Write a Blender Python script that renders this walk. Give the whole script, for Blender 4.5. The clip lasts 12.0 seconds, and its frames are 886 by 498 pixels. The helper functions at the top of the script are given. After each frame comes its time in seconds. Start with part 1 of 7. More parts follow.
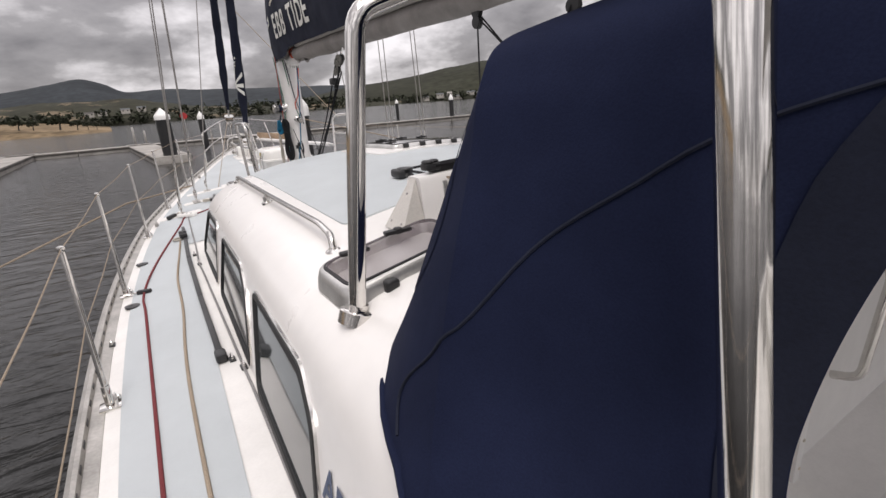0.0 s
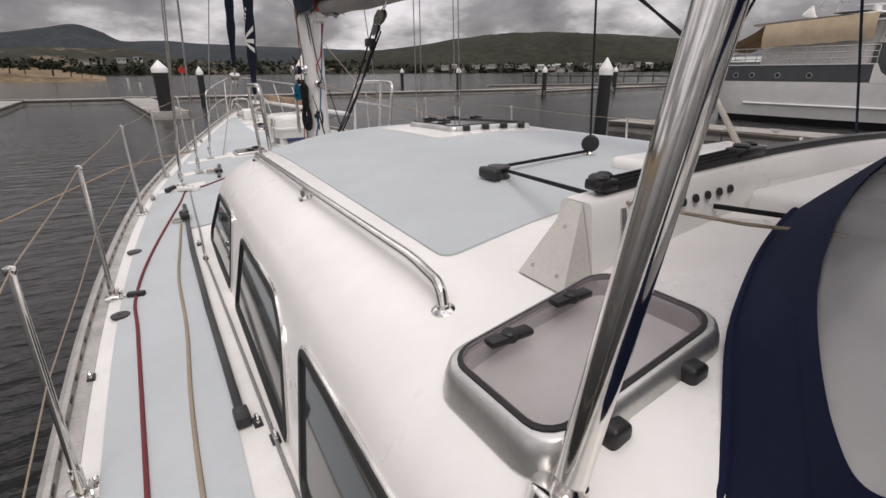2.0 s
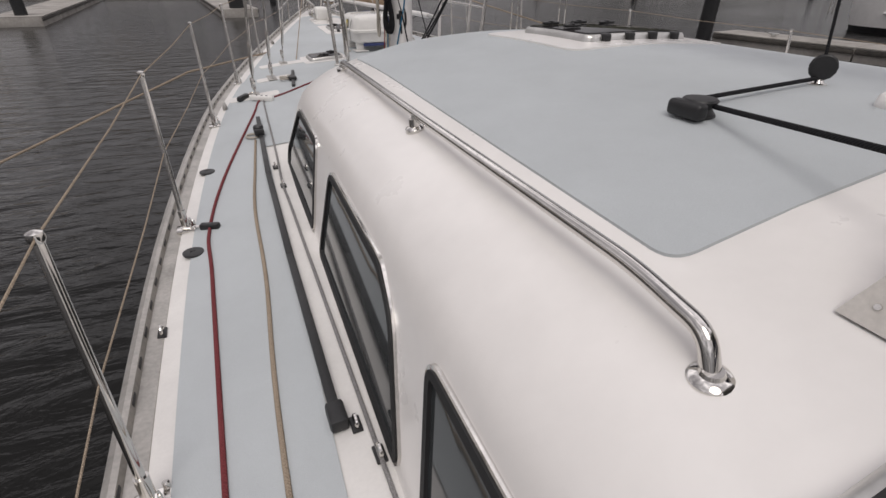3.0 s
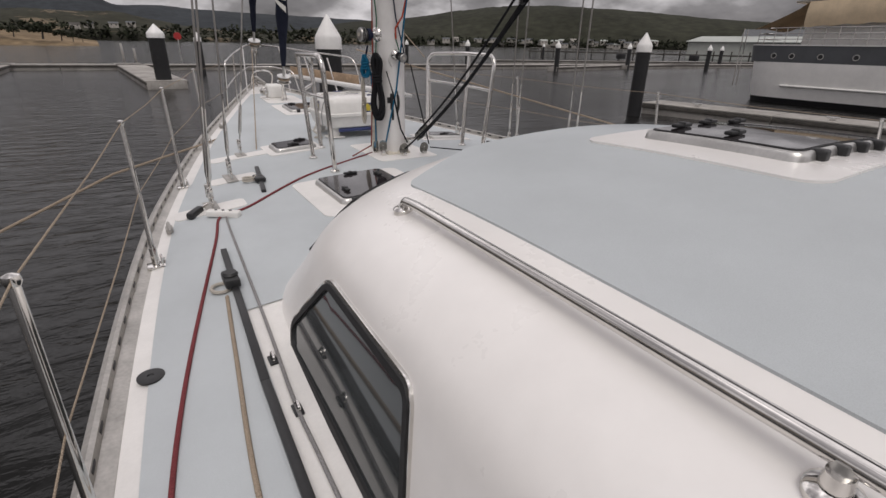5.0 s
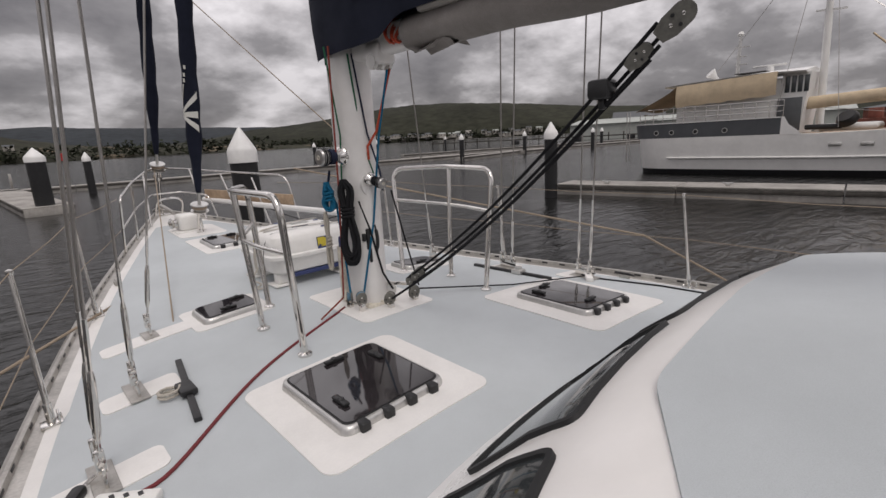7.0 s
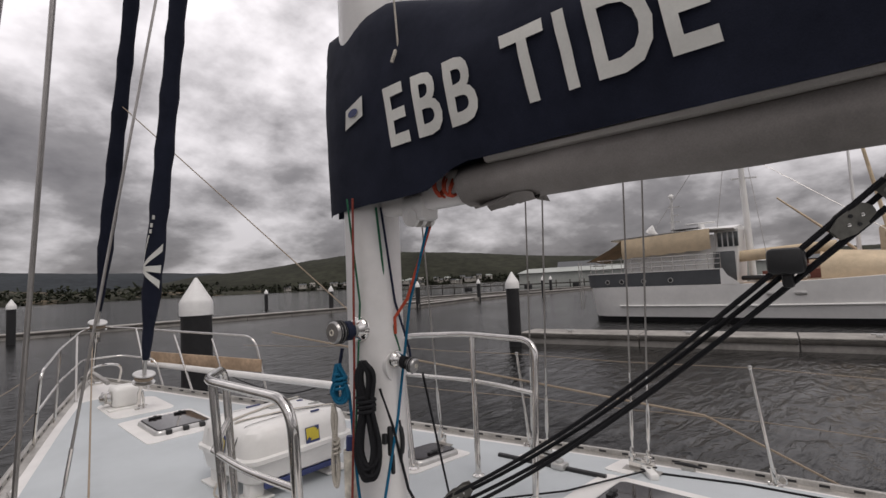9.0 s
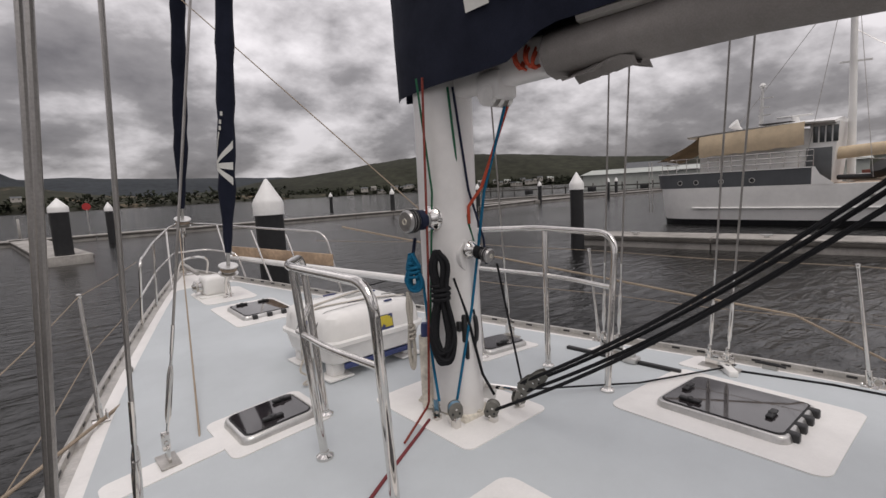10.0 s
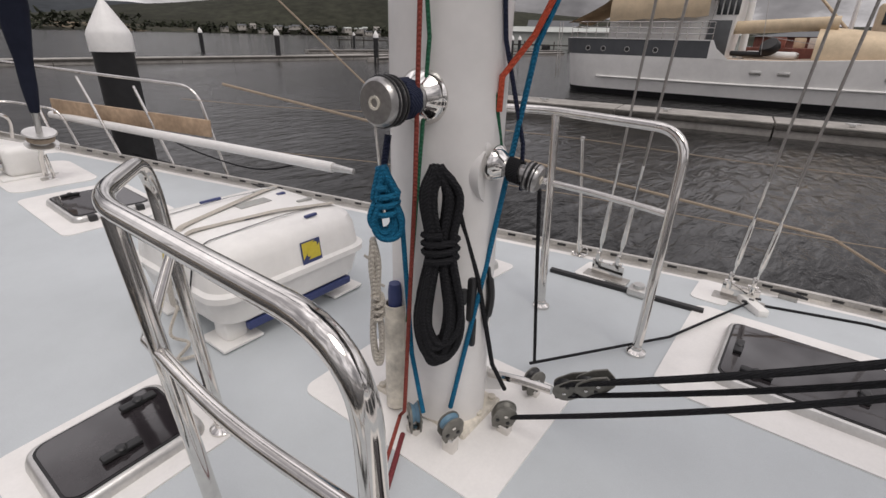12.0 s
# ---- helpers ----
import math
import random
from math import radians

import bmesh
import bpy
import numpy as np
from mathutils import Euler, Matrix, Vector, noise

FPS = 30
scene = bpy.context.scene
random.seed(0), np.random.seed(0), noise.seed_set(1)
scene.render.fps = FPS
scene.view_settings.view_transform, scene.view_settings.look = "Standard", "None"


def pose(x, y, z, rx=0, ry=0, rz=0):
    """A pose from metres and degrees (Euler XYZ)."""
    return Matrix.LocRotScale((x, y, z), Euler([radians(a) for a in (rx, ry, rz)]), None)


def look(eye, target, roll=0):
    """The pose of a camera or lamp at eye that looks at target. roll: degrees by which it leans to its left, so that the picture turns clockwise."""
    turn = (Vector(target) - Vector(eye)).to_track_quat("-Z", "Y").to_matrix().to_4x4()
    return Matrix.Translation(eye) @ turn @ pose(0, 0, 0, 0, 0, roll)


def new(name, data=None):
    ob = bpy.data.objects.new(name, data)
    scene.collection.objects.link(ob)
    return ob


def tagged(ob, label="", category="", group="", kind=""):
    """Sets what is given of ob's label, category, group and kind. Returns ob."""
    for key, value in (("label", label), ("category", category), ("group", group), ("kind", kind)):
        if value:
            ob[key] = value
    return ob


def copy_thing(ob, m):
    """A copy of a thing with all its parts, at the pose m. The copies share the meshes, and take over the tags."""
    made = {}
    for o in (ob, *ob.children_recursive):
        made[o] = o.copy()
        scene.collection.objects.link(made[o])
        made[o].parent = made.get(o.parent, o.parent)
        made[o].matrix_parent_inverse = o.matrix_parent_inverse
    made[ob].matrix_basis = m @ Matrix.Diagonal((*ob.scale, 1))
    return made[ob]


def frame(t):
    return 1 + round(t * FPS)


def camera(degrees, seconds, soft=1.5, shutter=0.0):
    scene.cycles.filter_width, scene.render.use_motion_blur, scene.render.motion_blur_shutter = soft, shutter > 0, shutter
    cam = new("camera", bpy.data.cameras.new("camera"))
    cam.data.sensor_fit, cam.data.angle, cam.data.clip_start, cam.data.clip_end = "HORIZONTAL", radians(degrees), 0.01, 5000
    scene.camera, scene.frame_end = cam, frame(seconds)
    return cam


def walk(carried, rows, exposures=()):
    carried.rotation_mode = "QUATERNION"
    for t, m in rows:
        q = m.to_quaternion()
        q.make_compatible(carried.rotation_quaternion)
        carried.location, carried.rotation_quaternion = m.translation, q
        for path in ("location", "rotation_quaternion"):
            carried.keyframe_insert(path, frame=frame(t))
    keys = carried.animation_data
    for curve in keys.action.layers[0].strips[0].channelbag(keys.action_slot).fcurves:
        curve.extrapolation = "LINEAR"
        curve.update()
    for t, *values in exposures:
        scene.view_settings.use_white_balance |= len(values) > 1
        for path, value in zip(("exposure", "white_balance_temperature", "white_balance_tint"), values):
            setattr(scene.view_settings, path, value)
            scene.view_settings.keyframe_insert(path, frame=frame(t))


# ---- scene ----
cam = camera(85.1, 12.0)
PATH = [
    (0, (-2.069, 0.696, 1.729), (-1.078, 2.329, 1.137), -4.3),
    (0.5, (-2.017, 0.918, 1.766), (-0.922, 2.524, 1.297), -4.8),
    (1, (-1.977, 1.058, 1.791), (-0.685, 2.529, 1.383), -5.0),
    (1.5, (-2.015, 1.33, 1.796), (-0.696, 2.75, 1.302), -1.7),
    (2, (-2.058, 1.592, 1.745), (-1.065, 3.185, 1.054), -0.3),
    (2.5, (-2.045, 1.914, 1.7), (-1.284, 3.538, 0.815), 0.7),
    (3, (-2.042, 2.215, 1.686), (-1.328, 3.79, 0.681), 0.5),
    (3.2, (-2.04, 2.359, 1.699), (-1.31, 3.945, 0.724), 1.0),
    (4.8, (-2.036, 3.545, 1.681), (-1.16, 5.142, 0.857), 0.1),
    (5, (-2.091, 3.693, 1.702), (-1.104, 5.247, 0.921), 1.1),
    (5.5, (-2.013, 4.041, 1.747), (-1.019, 5.642, 1.076), -0.4),
    (6, (-1.889, 4.371, 1.793), (-0.881, 5.989, 1.189), 0.5),
    (6.5, (-1.877, 4.764, 1.855), (-0.615, 6.264, 1.459), -2.7),
    (7, (-1.837, 5.128, 1.848), (-0.525, 6.571, 1.402), -3.1),
    (7.5, (-1.762, 5.447, 1.921), (-0.306, 6.798, 1.687), -2.8),
    (7.7, (-1.75, 5.567, 1.936), (-0.224, 6.856, 1.823), -2.2),
    (9.3, (-1.705, 6.008, 1.992), (-0.24, 7.359, 2.159), -1.5),
    (9.5, (-1.716, 6.023, 1.969), (-0.336, 7.471, 1.992), -0.8),
    (10, (-1.674, 6.121, 1.917), (-0.368, 7.615, 1.67), -3.1),
    (10.5, (-1.434, 6.365, 1.899), (-0.086, 7.782, 1.481), -2.1),
    (11, (-1.231, 6.608, 1.91), (0.122, 7.929, 1.259), -2.8),
    (11.5, (-1.153, 6.951, 1.933), (0.326, 8.127, 1.276), 1.8),
    (12, (-1.08, 7.203, 1.909), (0.395, 8.286, 1.102), 1.4),
]
walk(cam, [(t, look(eye, target, roll)) for t, eye, target, roll in PATH],
     ((0, 0.33), (0.5, 0.3), (1.5, 0.17), (2.4, -0.08), (3.0, -0.25), (4.8, -0.27), (5.5, -0.22), (7, -0.22), (7.6, -0.26), (9.5, -0.3), (10.5, -0.03), (12, -0.05)))


# ---- world, sun, exposure ----
def node_world():
    world = bpy.data.worlds.new("overcast_sky")
    scene.world = world
    world.use_nodes = True
    nt = world.node_tree
    nt.nodes.clear()
    N, L = nt.nodes.new, nt.links.new
    coord = N("ShaderNodeTexCoord")
    sep = N("ShaderNodeSeparateXYZ")
    L(coord.outputs["Generated"], sep.inputs[0])
    up = N("ShaderNodeMath"); up.operation = "MAXIMUM"; up.inputs[1].default_value = 0.0
    L(sep.outputs["Z"], up.inputs[0])
    lift = N("ShaderNodeMath"); lift.operation = "ADD"; lift.inputs[1].default_value = 0.42
    L(up.outputs[0], lift.inputs[0])
    flat = N("ShaderNodeVectorMath"); flat.operation = "DIVIDE"
    L(coord.outputs["Generated"], flat.inputs[0])
    both = N("ShaderNodeCombineXYZ")
    for k in ("X", "Y", "Z"):
        L(lift.outputs[0], both.inputs[k])
    L(both.outputs[0], flat.inputs[1])
    big = N("ShaderNodeTexNoise"); big.inputs["Scale"].default_value = 1.45; big.inputs["Detail"].default_value = 7.0
    big.inputs["Roughness"].default_value = 0.52; big.inputs["Distortion"].default_value = 0.15
    L(flat.outputs[0], big.inputs["Vector"])
    small = N("ShaderNodeTexNoise"); small.inputs["Scale"].default_value = 5.2; small.inputs["Detail"].default_value = 8.0
    small.inputs["Roughness"].default_value = 0.55
    L(flat.outputs[0], small.inputs["Vector"])
    mix = N("ShaderNodeMix"); mix.inputs[0].default_value = 0.30
    L(big.outputs["Fac"], mix.inputs[2]); L(small.outputs["Fac"], mix.inputs[3])
    ramp = N("ShaderNodeValToRGB")
    e = ramp.color_ramp.elements
    e[0].position, e[0].color = 0.37, (0.19, 0.177, 0.186, 1)
    e[1].position, e[1].color = 0.60, (1.0, 0.95, 0.975, 1)
    m = ramp.color_ramp.elements.new(0.48); m.color = (0.36, 0.338, 0.348, 1)
    L(mix.outputs[0], ramp.inputs[0])
    sky = N("ShaderNodeTexSky"); sky.sky_type = "NISHITA"; sky.sun_disc = False
    sky.sun_elevation, sky.sun_rotation = radians(48), radians(200)
    dim = N("ShaderNodeMix"); dim.data_type = "RGBA"; dim.blend_type = "MIX"; dim.inputs[0].default_value = 0.95
    soft = N("ShaderNodeMix"); soft.data_type = "RGBA"; soft.blend_type = "MULTIPLY"; soft.inputs[0].default_value = 1.0
    soft.inputs[7].default_value = (0.08, 0.08, 0.08, 1)
    L(sky.outputs[0], soft.inputs[6])
    L(soft.outputs[2], dim.inputs[6]); L(ramp.outputs[0], dim.inputs[7])
    rise = N("ShaderNodeMapRange"); rise.inputs[1].default_value, rise.inputs[2].default_value = 0.1, 1.0
    rise.inputs[3].default_value, rise.inputs[4].default_value = 0.82, 2.3
    L(up.outputs[0], rise.inputs[0])
    zenith = N("ShaderNodeVectorMath"); zenith.operation = "SCALE"
    L(dim.outputs[2], zenith.inputs[0]); L(rise.outputs[0], zenith.inputs["Scale"])
    back = N("ShaderNodeBackground"); back.inputs["Strength"].default_value = SKY
    L(zenith.outputs[0], back.inputs[0])
    out = N("ShaderNodeOutputWorld")
    L(back.outputs[0], out.inputs[0])


SKY = 1.0
node_world()
sun = new("sun", bpy.data.lights.new("sun", "SUN"))
sun.data.energy, sun.data.angle, sun.data.color = 1.3, radians(30), (1.0, 0.95, 0.9)
sun.matrix_world = look((0, 0, 30), (8, 16, 0))


# ---- materials ----
def mat(name, color, rough=0.5, metal=0.0, grain=30.0, bump=0.1, vary=0.12, stain=1.5, stain_amount=0.15, spec=0.5, coat=0.0, island=0.0, depth=0.002):
    m = bpy.data.materials.new(name)
    m.use_nodes = True
    nt = m.node_tree
    N, L = nt.nodes.new, nt.links.new
    p = nt.nodes["Principled BSDF"]
    tc = N("ShaderNodeTexCoord")
    n1 = N("ShaderNodeTexNoise"); n1.inputs["Scale"].default_value = grain; n1.inputs["Detail"].default_value = 4.0
    n2 = N("ShaderNodeTexNoise"); n2.inputs["Scale"].default_value = stain; n2.inputs["Detail"].default_value = 6.0
    n2.inputs["Roughness"].default_value = 0.65
    L(tc.outputs["Object"], n1.inputs["Vector"]); L(tc.outputs["Object"], n2.inputs["Vector"])
    a = N("ShaderNodeMapRange"); a.inputs[1].default_value, a.inputs[2].default_value = 0.3, 0.7
    a.inputs[3].default_value, a.inputs[4].default_value = 1 - vary, 1 + vary
    L(n1.outputs["Fac"], a.inputs[0])
    b = N("ShaderNodeMapRange"); b.inputs[1].default_value, b.inputs[2].default_value = 0.35, 0.68
    b.inputs[3].default_value, b.inputs[4].default_value = 1 + stain_amount * 0.35, 1 - stain_amount
    L(n2.outputs["Fac"], b.inputs[0])
    mul = N("ShaderNodeMath"); mul.operation = "MULTIPLY"
    L(a.outputs[0], mul.inputs[0]); L(b.outputs[0], mul.inputs[1])
    tint = N("ShaderNodeVectorMath"); tint.operation = "SCALE"; tint.inputs[0].default_value = color[:3]
    last = mul
    if island:
        geo = N("ShaderNodeNewGeometry")
        c = N("ShaderNodeMapRange"); c.inputs[3].default_value, c.inputs[4].default_value = 1 - island, 1 + island
        L(geo.outputs["Random Per Island"], c.inputs[0])
        last = N("ShaderNodeMath"); last.operation = "MULTIPLY"
        L(mul.outputs[0], last.inputs[0]); L(c.outputs[0], last.inputs[1])
    L(last.outputs[0], tint.inputs["Scale"])
    L(tint.outputs[0], p.inputs["Base Color"])
    r = N("ShaderNodeMapRange"); r.inputs[3].default_value, r.inputs[4].default_value = max(0.02, rough * 0.8), min(1, rough * 1.25)
    L(n2.outputs["Fac"], r.inputs[0]); L(r.outputs[0], p.inputs["Roughness"])
    p.inputs["Metallic"].default_value = metal
    p.inputs["Specular IOR Level"].default_value = spec
    p.inputs["Coat Weight"].default_value = coat
    if bump:
        bp = N("ShaderNodeBump"); bp.inputs["Strength"].default_value = bump; bp.inputs["Distance"].default_value = depth
        L(n1.outputs["Fac"], bp.inputs["Height"]); L(bp.outputs[0], p.inputs["Normal"])
    return m


def wave_bump(m, scale, strength, direction="DIAGONAL", dist=0.003, kind="BANDS"):
    """Adds a fine band relief to a material: rope lay, weave."""
    nt = m.node_tree
    N, L = nt.nodes.new, nt.links.new
    p = nt.nodes["Principled BSDF"]
    tc = N("ShaderNodeTexCoord")
    w = N("ShaderNodeTexWave"); w.wave_type = kind; w.bands_direction = direction
    w.inputs["Scale"].default_value, w.inputs["Distortion"].default_value = scale, 1.0
    L(tc.outputs["Object"], w.inputs["Vector"])
    bp = N("ShaderNodeBump"); bp.inputs["Strength"].default_value, bp.inputs["Distance"].default_value = strength, dist
    L(w.outputs["Fac"], bp.inputs["Height"])
    old = p.inputs["Normal"].links
    if old:
        L(old[0].from_socket, bp.inputs["Normal"])
    L(bp.outputs[0], p.inputs["Normal"])
    return m


def glass(name, color, rough=0.03, alpha=0.35):
    m = mat(name, color, rough, grain=60, bump=0.02, vary=0.05, stain=9.0, stain_amount=0.3)
    m.node_tree.nodes["Principled BSDF"].inputs["Alpha"].default_value = alpha
    return m


def water():
    m = bpy.data.materials.new("harbour_water")
    m.use_nodes = True
    nt = m.node_tree
    N, L = nt.nodes.new, nt.links.new
    p = nt.nodes["Principled BSDF"]
    p.inputs["Base Color"].default_value = (0.010, 0.010, 0.0095, 1)
    p.inputs["Roughness"].default_value = 0.09
    p.inputs["IOR"].default_value = 1.33
    p.inputs["Specular IOR Level"].default_value = 0.30
    tc = N("ShaderNodeTexCoord")
    mp = N("ShaderNodeMapping"); mp.inputs["Rotation"].default_value = (0, 0, radians(25)); mp.inputs["Scale"].default_value = (0.45, 1.25, 1)
    L(tc.outputs["Object"], mp.inputs[0])
    n1 = N("ShaderNodeTexNoise"); n1.inputs["Scale"].default_value = 2.3; n1.inputs["Detail"].default_value = 5.0; n1.inputs["Distortion"].default_value = 0.4
    n2 = N("ShaderNodeTexNoise"); n2.inputs["Scale"].default_value = 0.12; n2.inputs["Detail"].default_value = 3.0
    L(mp.outputs[0], n1.inputs["Vector"]); L(mp.outputs[0], n2.inputs["Vector"])
    amp = N("ShaderNodeMapRange"); amp.inputs[1].default_value, amp.inputs[2].default_value = 0.3, 0.7
    amp.inputs[3].default_value, amp.inputs[4].default_value = 0.55, 1.0
    L(n2.outputs["Fac"], amp.inputs[0])
    mul = N("ShaderNodeMath"); mul.operation = "MULTIPLY"
    L(n1.outputs["Fac"], mul.inputs[0]); L(amp.outputs[0], mul.inputs[1])
    bp = N("ShaderNodeBump"); bp.inputs["Strength"].default_value = 0.8; bp.inputs["Distance"].default_value = 0.16
    L(mul.outputs[0], bp.inputs["Height"]); L(bp.outputs[0], p.inputs["Normal"])
    return m


GEL = mat("white_gelcoat", (0.85, 0.825, 0.80), 0.28, grain=14, bump=0.03, vary=0.012, stain=2.2, stain_amount=0.05, coat=0.2)
NONSKID = mat("grey_nonskid_paint", (0.50, 0.53, 0.545), 0.72, grain=420, bump=0.55, vary=0.05, stain=1.6, stain_amount=0.07, spec=0.3)
PADWHITE = mat("white_deck_paint", (0.78, 0.76, 0.735), 0.45, grain=90, bump=0.08, vary=0.02, stain=4, stain_amount=0.08)
STEEL = mat("polished_stainless", (0.72, 0.70, 0.67), 0.09, metal=1.0, grain=60, bump=0.02, vary=0.04, stain=12, stain_amount=0.12)
WIRE = mat("rigging_wire", (0.42, 0.40, 0.38), 0.32, metal=0.9, grain=200, bump=0.2, vary=0.1, stain=6, stain_amount=0.2)
ALU = mat("weathered_aluminium", (0.50, 0.48, 0.45), 0.45, metal=0.8, grain=70, bump=0.15, vary=0.1, stain=5, stain_amount=0.25)
ANODIZED = mat("satin_aluminium", (0.62, 0.61, 0.59), 0.35, metal=0.85, grain=80, bump=0.05, vary=0.05, stain=7, stain_amount=0.15)
NAVY = mat("navy_canvas", (0.0115, 0.0155, 0.040), 0.88, grain=260, bump=0.25, vary=0.12, stain=2.5, stain_amount=0.25, spec=0.1)
NAVYDARK = mat("navy_sailcloth", (0.012, 0.015, 0.030), 0.8, grain=160, bump=0.3, vary=0.15, stain=5, stain_amount=0.25, spec=0.25)
GREYCANVAS = mat("grey_canvas", (0.27, 0.25, 0.235), 0.85, grain=180, bump=0.25, vary=0.08, stain=2.4, stain_amount=0.3, spec=0.2)
CREAM = mat("cream_canvas", (0.62, 0.50, 0.35), 0.85, grain=40, bump=0.2, vary=0.08, stain=1.2, stain_amount=0.2, spec=0.2)
BLACK = mat("black_plastic", (0.018, 0.018, 0.019), 0.42, grain=80, bump=0.1, vary=0.15, stain=8, stain_amount=0.2)
RUBBER = mat("black_rubber_seal", (0.014, 0.014, 0.015), 0.6, grain=60, bump=0.1, vary=0.15)
SMOKED = mat("smoked_acrylic", (0.030, 0.026, 0.028), 0.05, grain=40, bump=0.01, vary=0.1, stain=6, stain_amount=0.35, coat=0.3)
PINKISH = glass("tinted_acrylic", (0.26, 0.21, 0.23), 0.08, 0.4)
DARKGLASS = mat("dark_window_glass", (0.045, 0.050, 0.052), 0.05, grain=30, bump=0.005, vary=0.05, stain=5, stain_amount=0.25, coat=0.2)
VINYL = glass("clear_vinyl", (0.78, 0.78, 0.78), 0.06, 0.22)
ROPEBLACK = wave_bump(mat("black_rope", (0.016, 0.016, 0.018), 0.85, grain=250, bump=0.3, vary=0.3, spec=0.2), 60, 0.6)
ROPERED = wave_bump(mat("dark_red_rope", (0.20, 0.045, 0.05), 0.85, grain=250, bump=0.3, vary=0.3, spec=0.2), 60, 0.6)
ROPEBRICK = wave_bump(mat("brick_red_rope", (0.24, 0.055, 0.042), 0.85, grain=250, bump=0.3, vary=0.3, spec=0.2), 60, 0.6)
ROPEORANGE = wave_bump(mat("orange_red_rope", (0.50, 0.085, 0.045), 0.85, grain=250, bump=0.3, vary=0.25, spec=0.2), 60, 0.6)
ROPETAN = wave_bump(mat("tan_rope", (0.36, 0.29, 0.22), 0.9, grain=250, bump=0.3, vary=0.25, spec=0.2), 60, 0.6)
ROPEWHITE = wave_bump(mat("weathered_white_rope", (0.52, 0.48, 0.42), 0.9, grain=200, bump=0.4, vary=0.25, spec=0.2), 50, 0.8)
ROPEBLUE = wave_bump(mat("turquoise_rope", (0.012, 0.13, 0.24), 0.8, grain=250, bump=0.3, vary=0.3, spec=0.2), 60, 0.6)
ROPENAVY = wave_bump(mat("navy_rope", (0.02, 0.025, 0.05), 0.85, grain=250, bump=0.3, vary=0.3, spec=0.2), 60, 0.6)
ROPEGREEN = wave_bump(mat("green_rope", (0.03, 0.13, 0.07), 0.85, grain=250, bump=0.3, vary=0.3, spec=0.2), 60, 0.6)
MASTWHITE = mat("white_mast_paint", (0.76, 0.74, 0.72), 0.35, grain=25, bump=0.04, vary=0.02, stain=3, stain_amount=0.08, coat=0.2)
LETTER = mat("off_white_letter_film", (0.74, 0.73, 0.68), 0.6, grain=80, bump=0.05, vary=0.03)
LETTERBLUE = mat("blue_letter_film", (0.06, 0.085, 0.16), 0.5, grain=80, bump=0.05, vary=0.05)
YELLOW = mat("yellow_label", (0.62, 0.50, 0.05), 0.5, grain=80, bump=0.02, vary=0.05)
BLUEINK = mat("blue_label_ink", (0.04, 0.055, 0.16), 0.5, grain=80, bump=0.02, vary=0.05)
PAPER = mat("grey_label", (0.35, 0.35, 0.33), 0.6, grain=80, bump=0.02, vary=0.1)
RAFT = mat("white_fibreglass", (0.80, 0.785, 0.755), 0.35, grain=30, bump=0.06, vary=0.02, stain=4, stain_amount=0.08)
TIMBER = mat("bare_timber", (0.42, 0.30, 0.20), 0.75, grain=22, bump=0.3, vary=0.18, stain=3, stain_amount=0.3)
RUSTY = mat("rust_stained_paint", (0.68, 0.63, 0.54), 0.55, grain=40, bump=0.2, vary=0.08, stain=14, stain_amount=0.4)
PILEBLACK = mat("black_pile_sleeve", (0.014, 0.014, 0.015), 0.5, grain=9, bump=0.2, vary=0.2, stain=1.2, stain_amount=0.3)
PILEWHITE = mat("white_pile_cap", (0.82, 0.81, 0.79), 0.45, grain=12, bump=0.05, vary=0.03, stain=2, stain_amount=0.08)
CONCRETE = mat("pontoon_concrete", (0.34, 0.32, 0.295), 0.85, grain=8, bump=0.3, vary=0.1, stain=0.7, stain_amount=0.35, depth=0.02)
WALER = mat("dark_timber_waler", (0.075, 0.068, 0.06), 0.8, grain=6, bump=0.4, vary=0.25, stain=1, stain_amount=0.3)
BOATWHITE = mat("white_yacht_paint", (0.79, 0.78, 0.76), 0.35, grain=4, bump=0.02, vary=0.02, stain=0.6, stain_amount=0.1)
BOATGREY = mat("grey_yacht_paint", (0.085, 0.09, 0.098), 0.4, grain=4, bump=0.02, vary=0.04, stain=0.8, stain_amount=0.15)
BOATBLACK = mat("black_antifouling", (0.018, 0.018, 0.02), 0.6, grain=4, bump=0.05, vary=0.2)
REDBUOY = mat("red_buoy_paint", (0.42, 0.03, 0.03), 0.5, grain=20, bump=0.05)
BRICKRED = mat("brick_red_cladding", (0.24, 0.085, 0.06), 0.8, grain=3, bump=0.2, vary=0.2, stain=0.4, stain_amount=0.3)
SHED = mat("pale_shed_cladding", (0.42, 0.44, 0.41), 0.6, grain=0.9, bump=0.1, vary=0.06, stain=0.05, stain_amount=0.2)
SHEDROOF = mat("dark_roof_sheet", (0.09, 0.095, 0.10), 0.6, grain=0.9, bump=0.1, vary=0.1)
HOUSE = mat("pale_house_render", (0.33, 0.31, 0.28), 0.8, grain=0.5, bump=0.1, vary=0.1, island=0.4)
FOREST = mat("wooded_hill", (0.030, 0.031, 0.021), 0.95, grain=0.06, bump=0.0, vary=0.35, stain=0.004, stain_amount=0.4, spec=0.1)
# Distance haze is mixed into this base colour, bluer than FOREST.
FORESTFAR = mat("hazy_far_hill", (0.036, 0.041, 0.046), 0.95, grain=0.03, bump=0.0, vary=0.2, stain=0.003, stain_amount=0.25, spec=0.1)
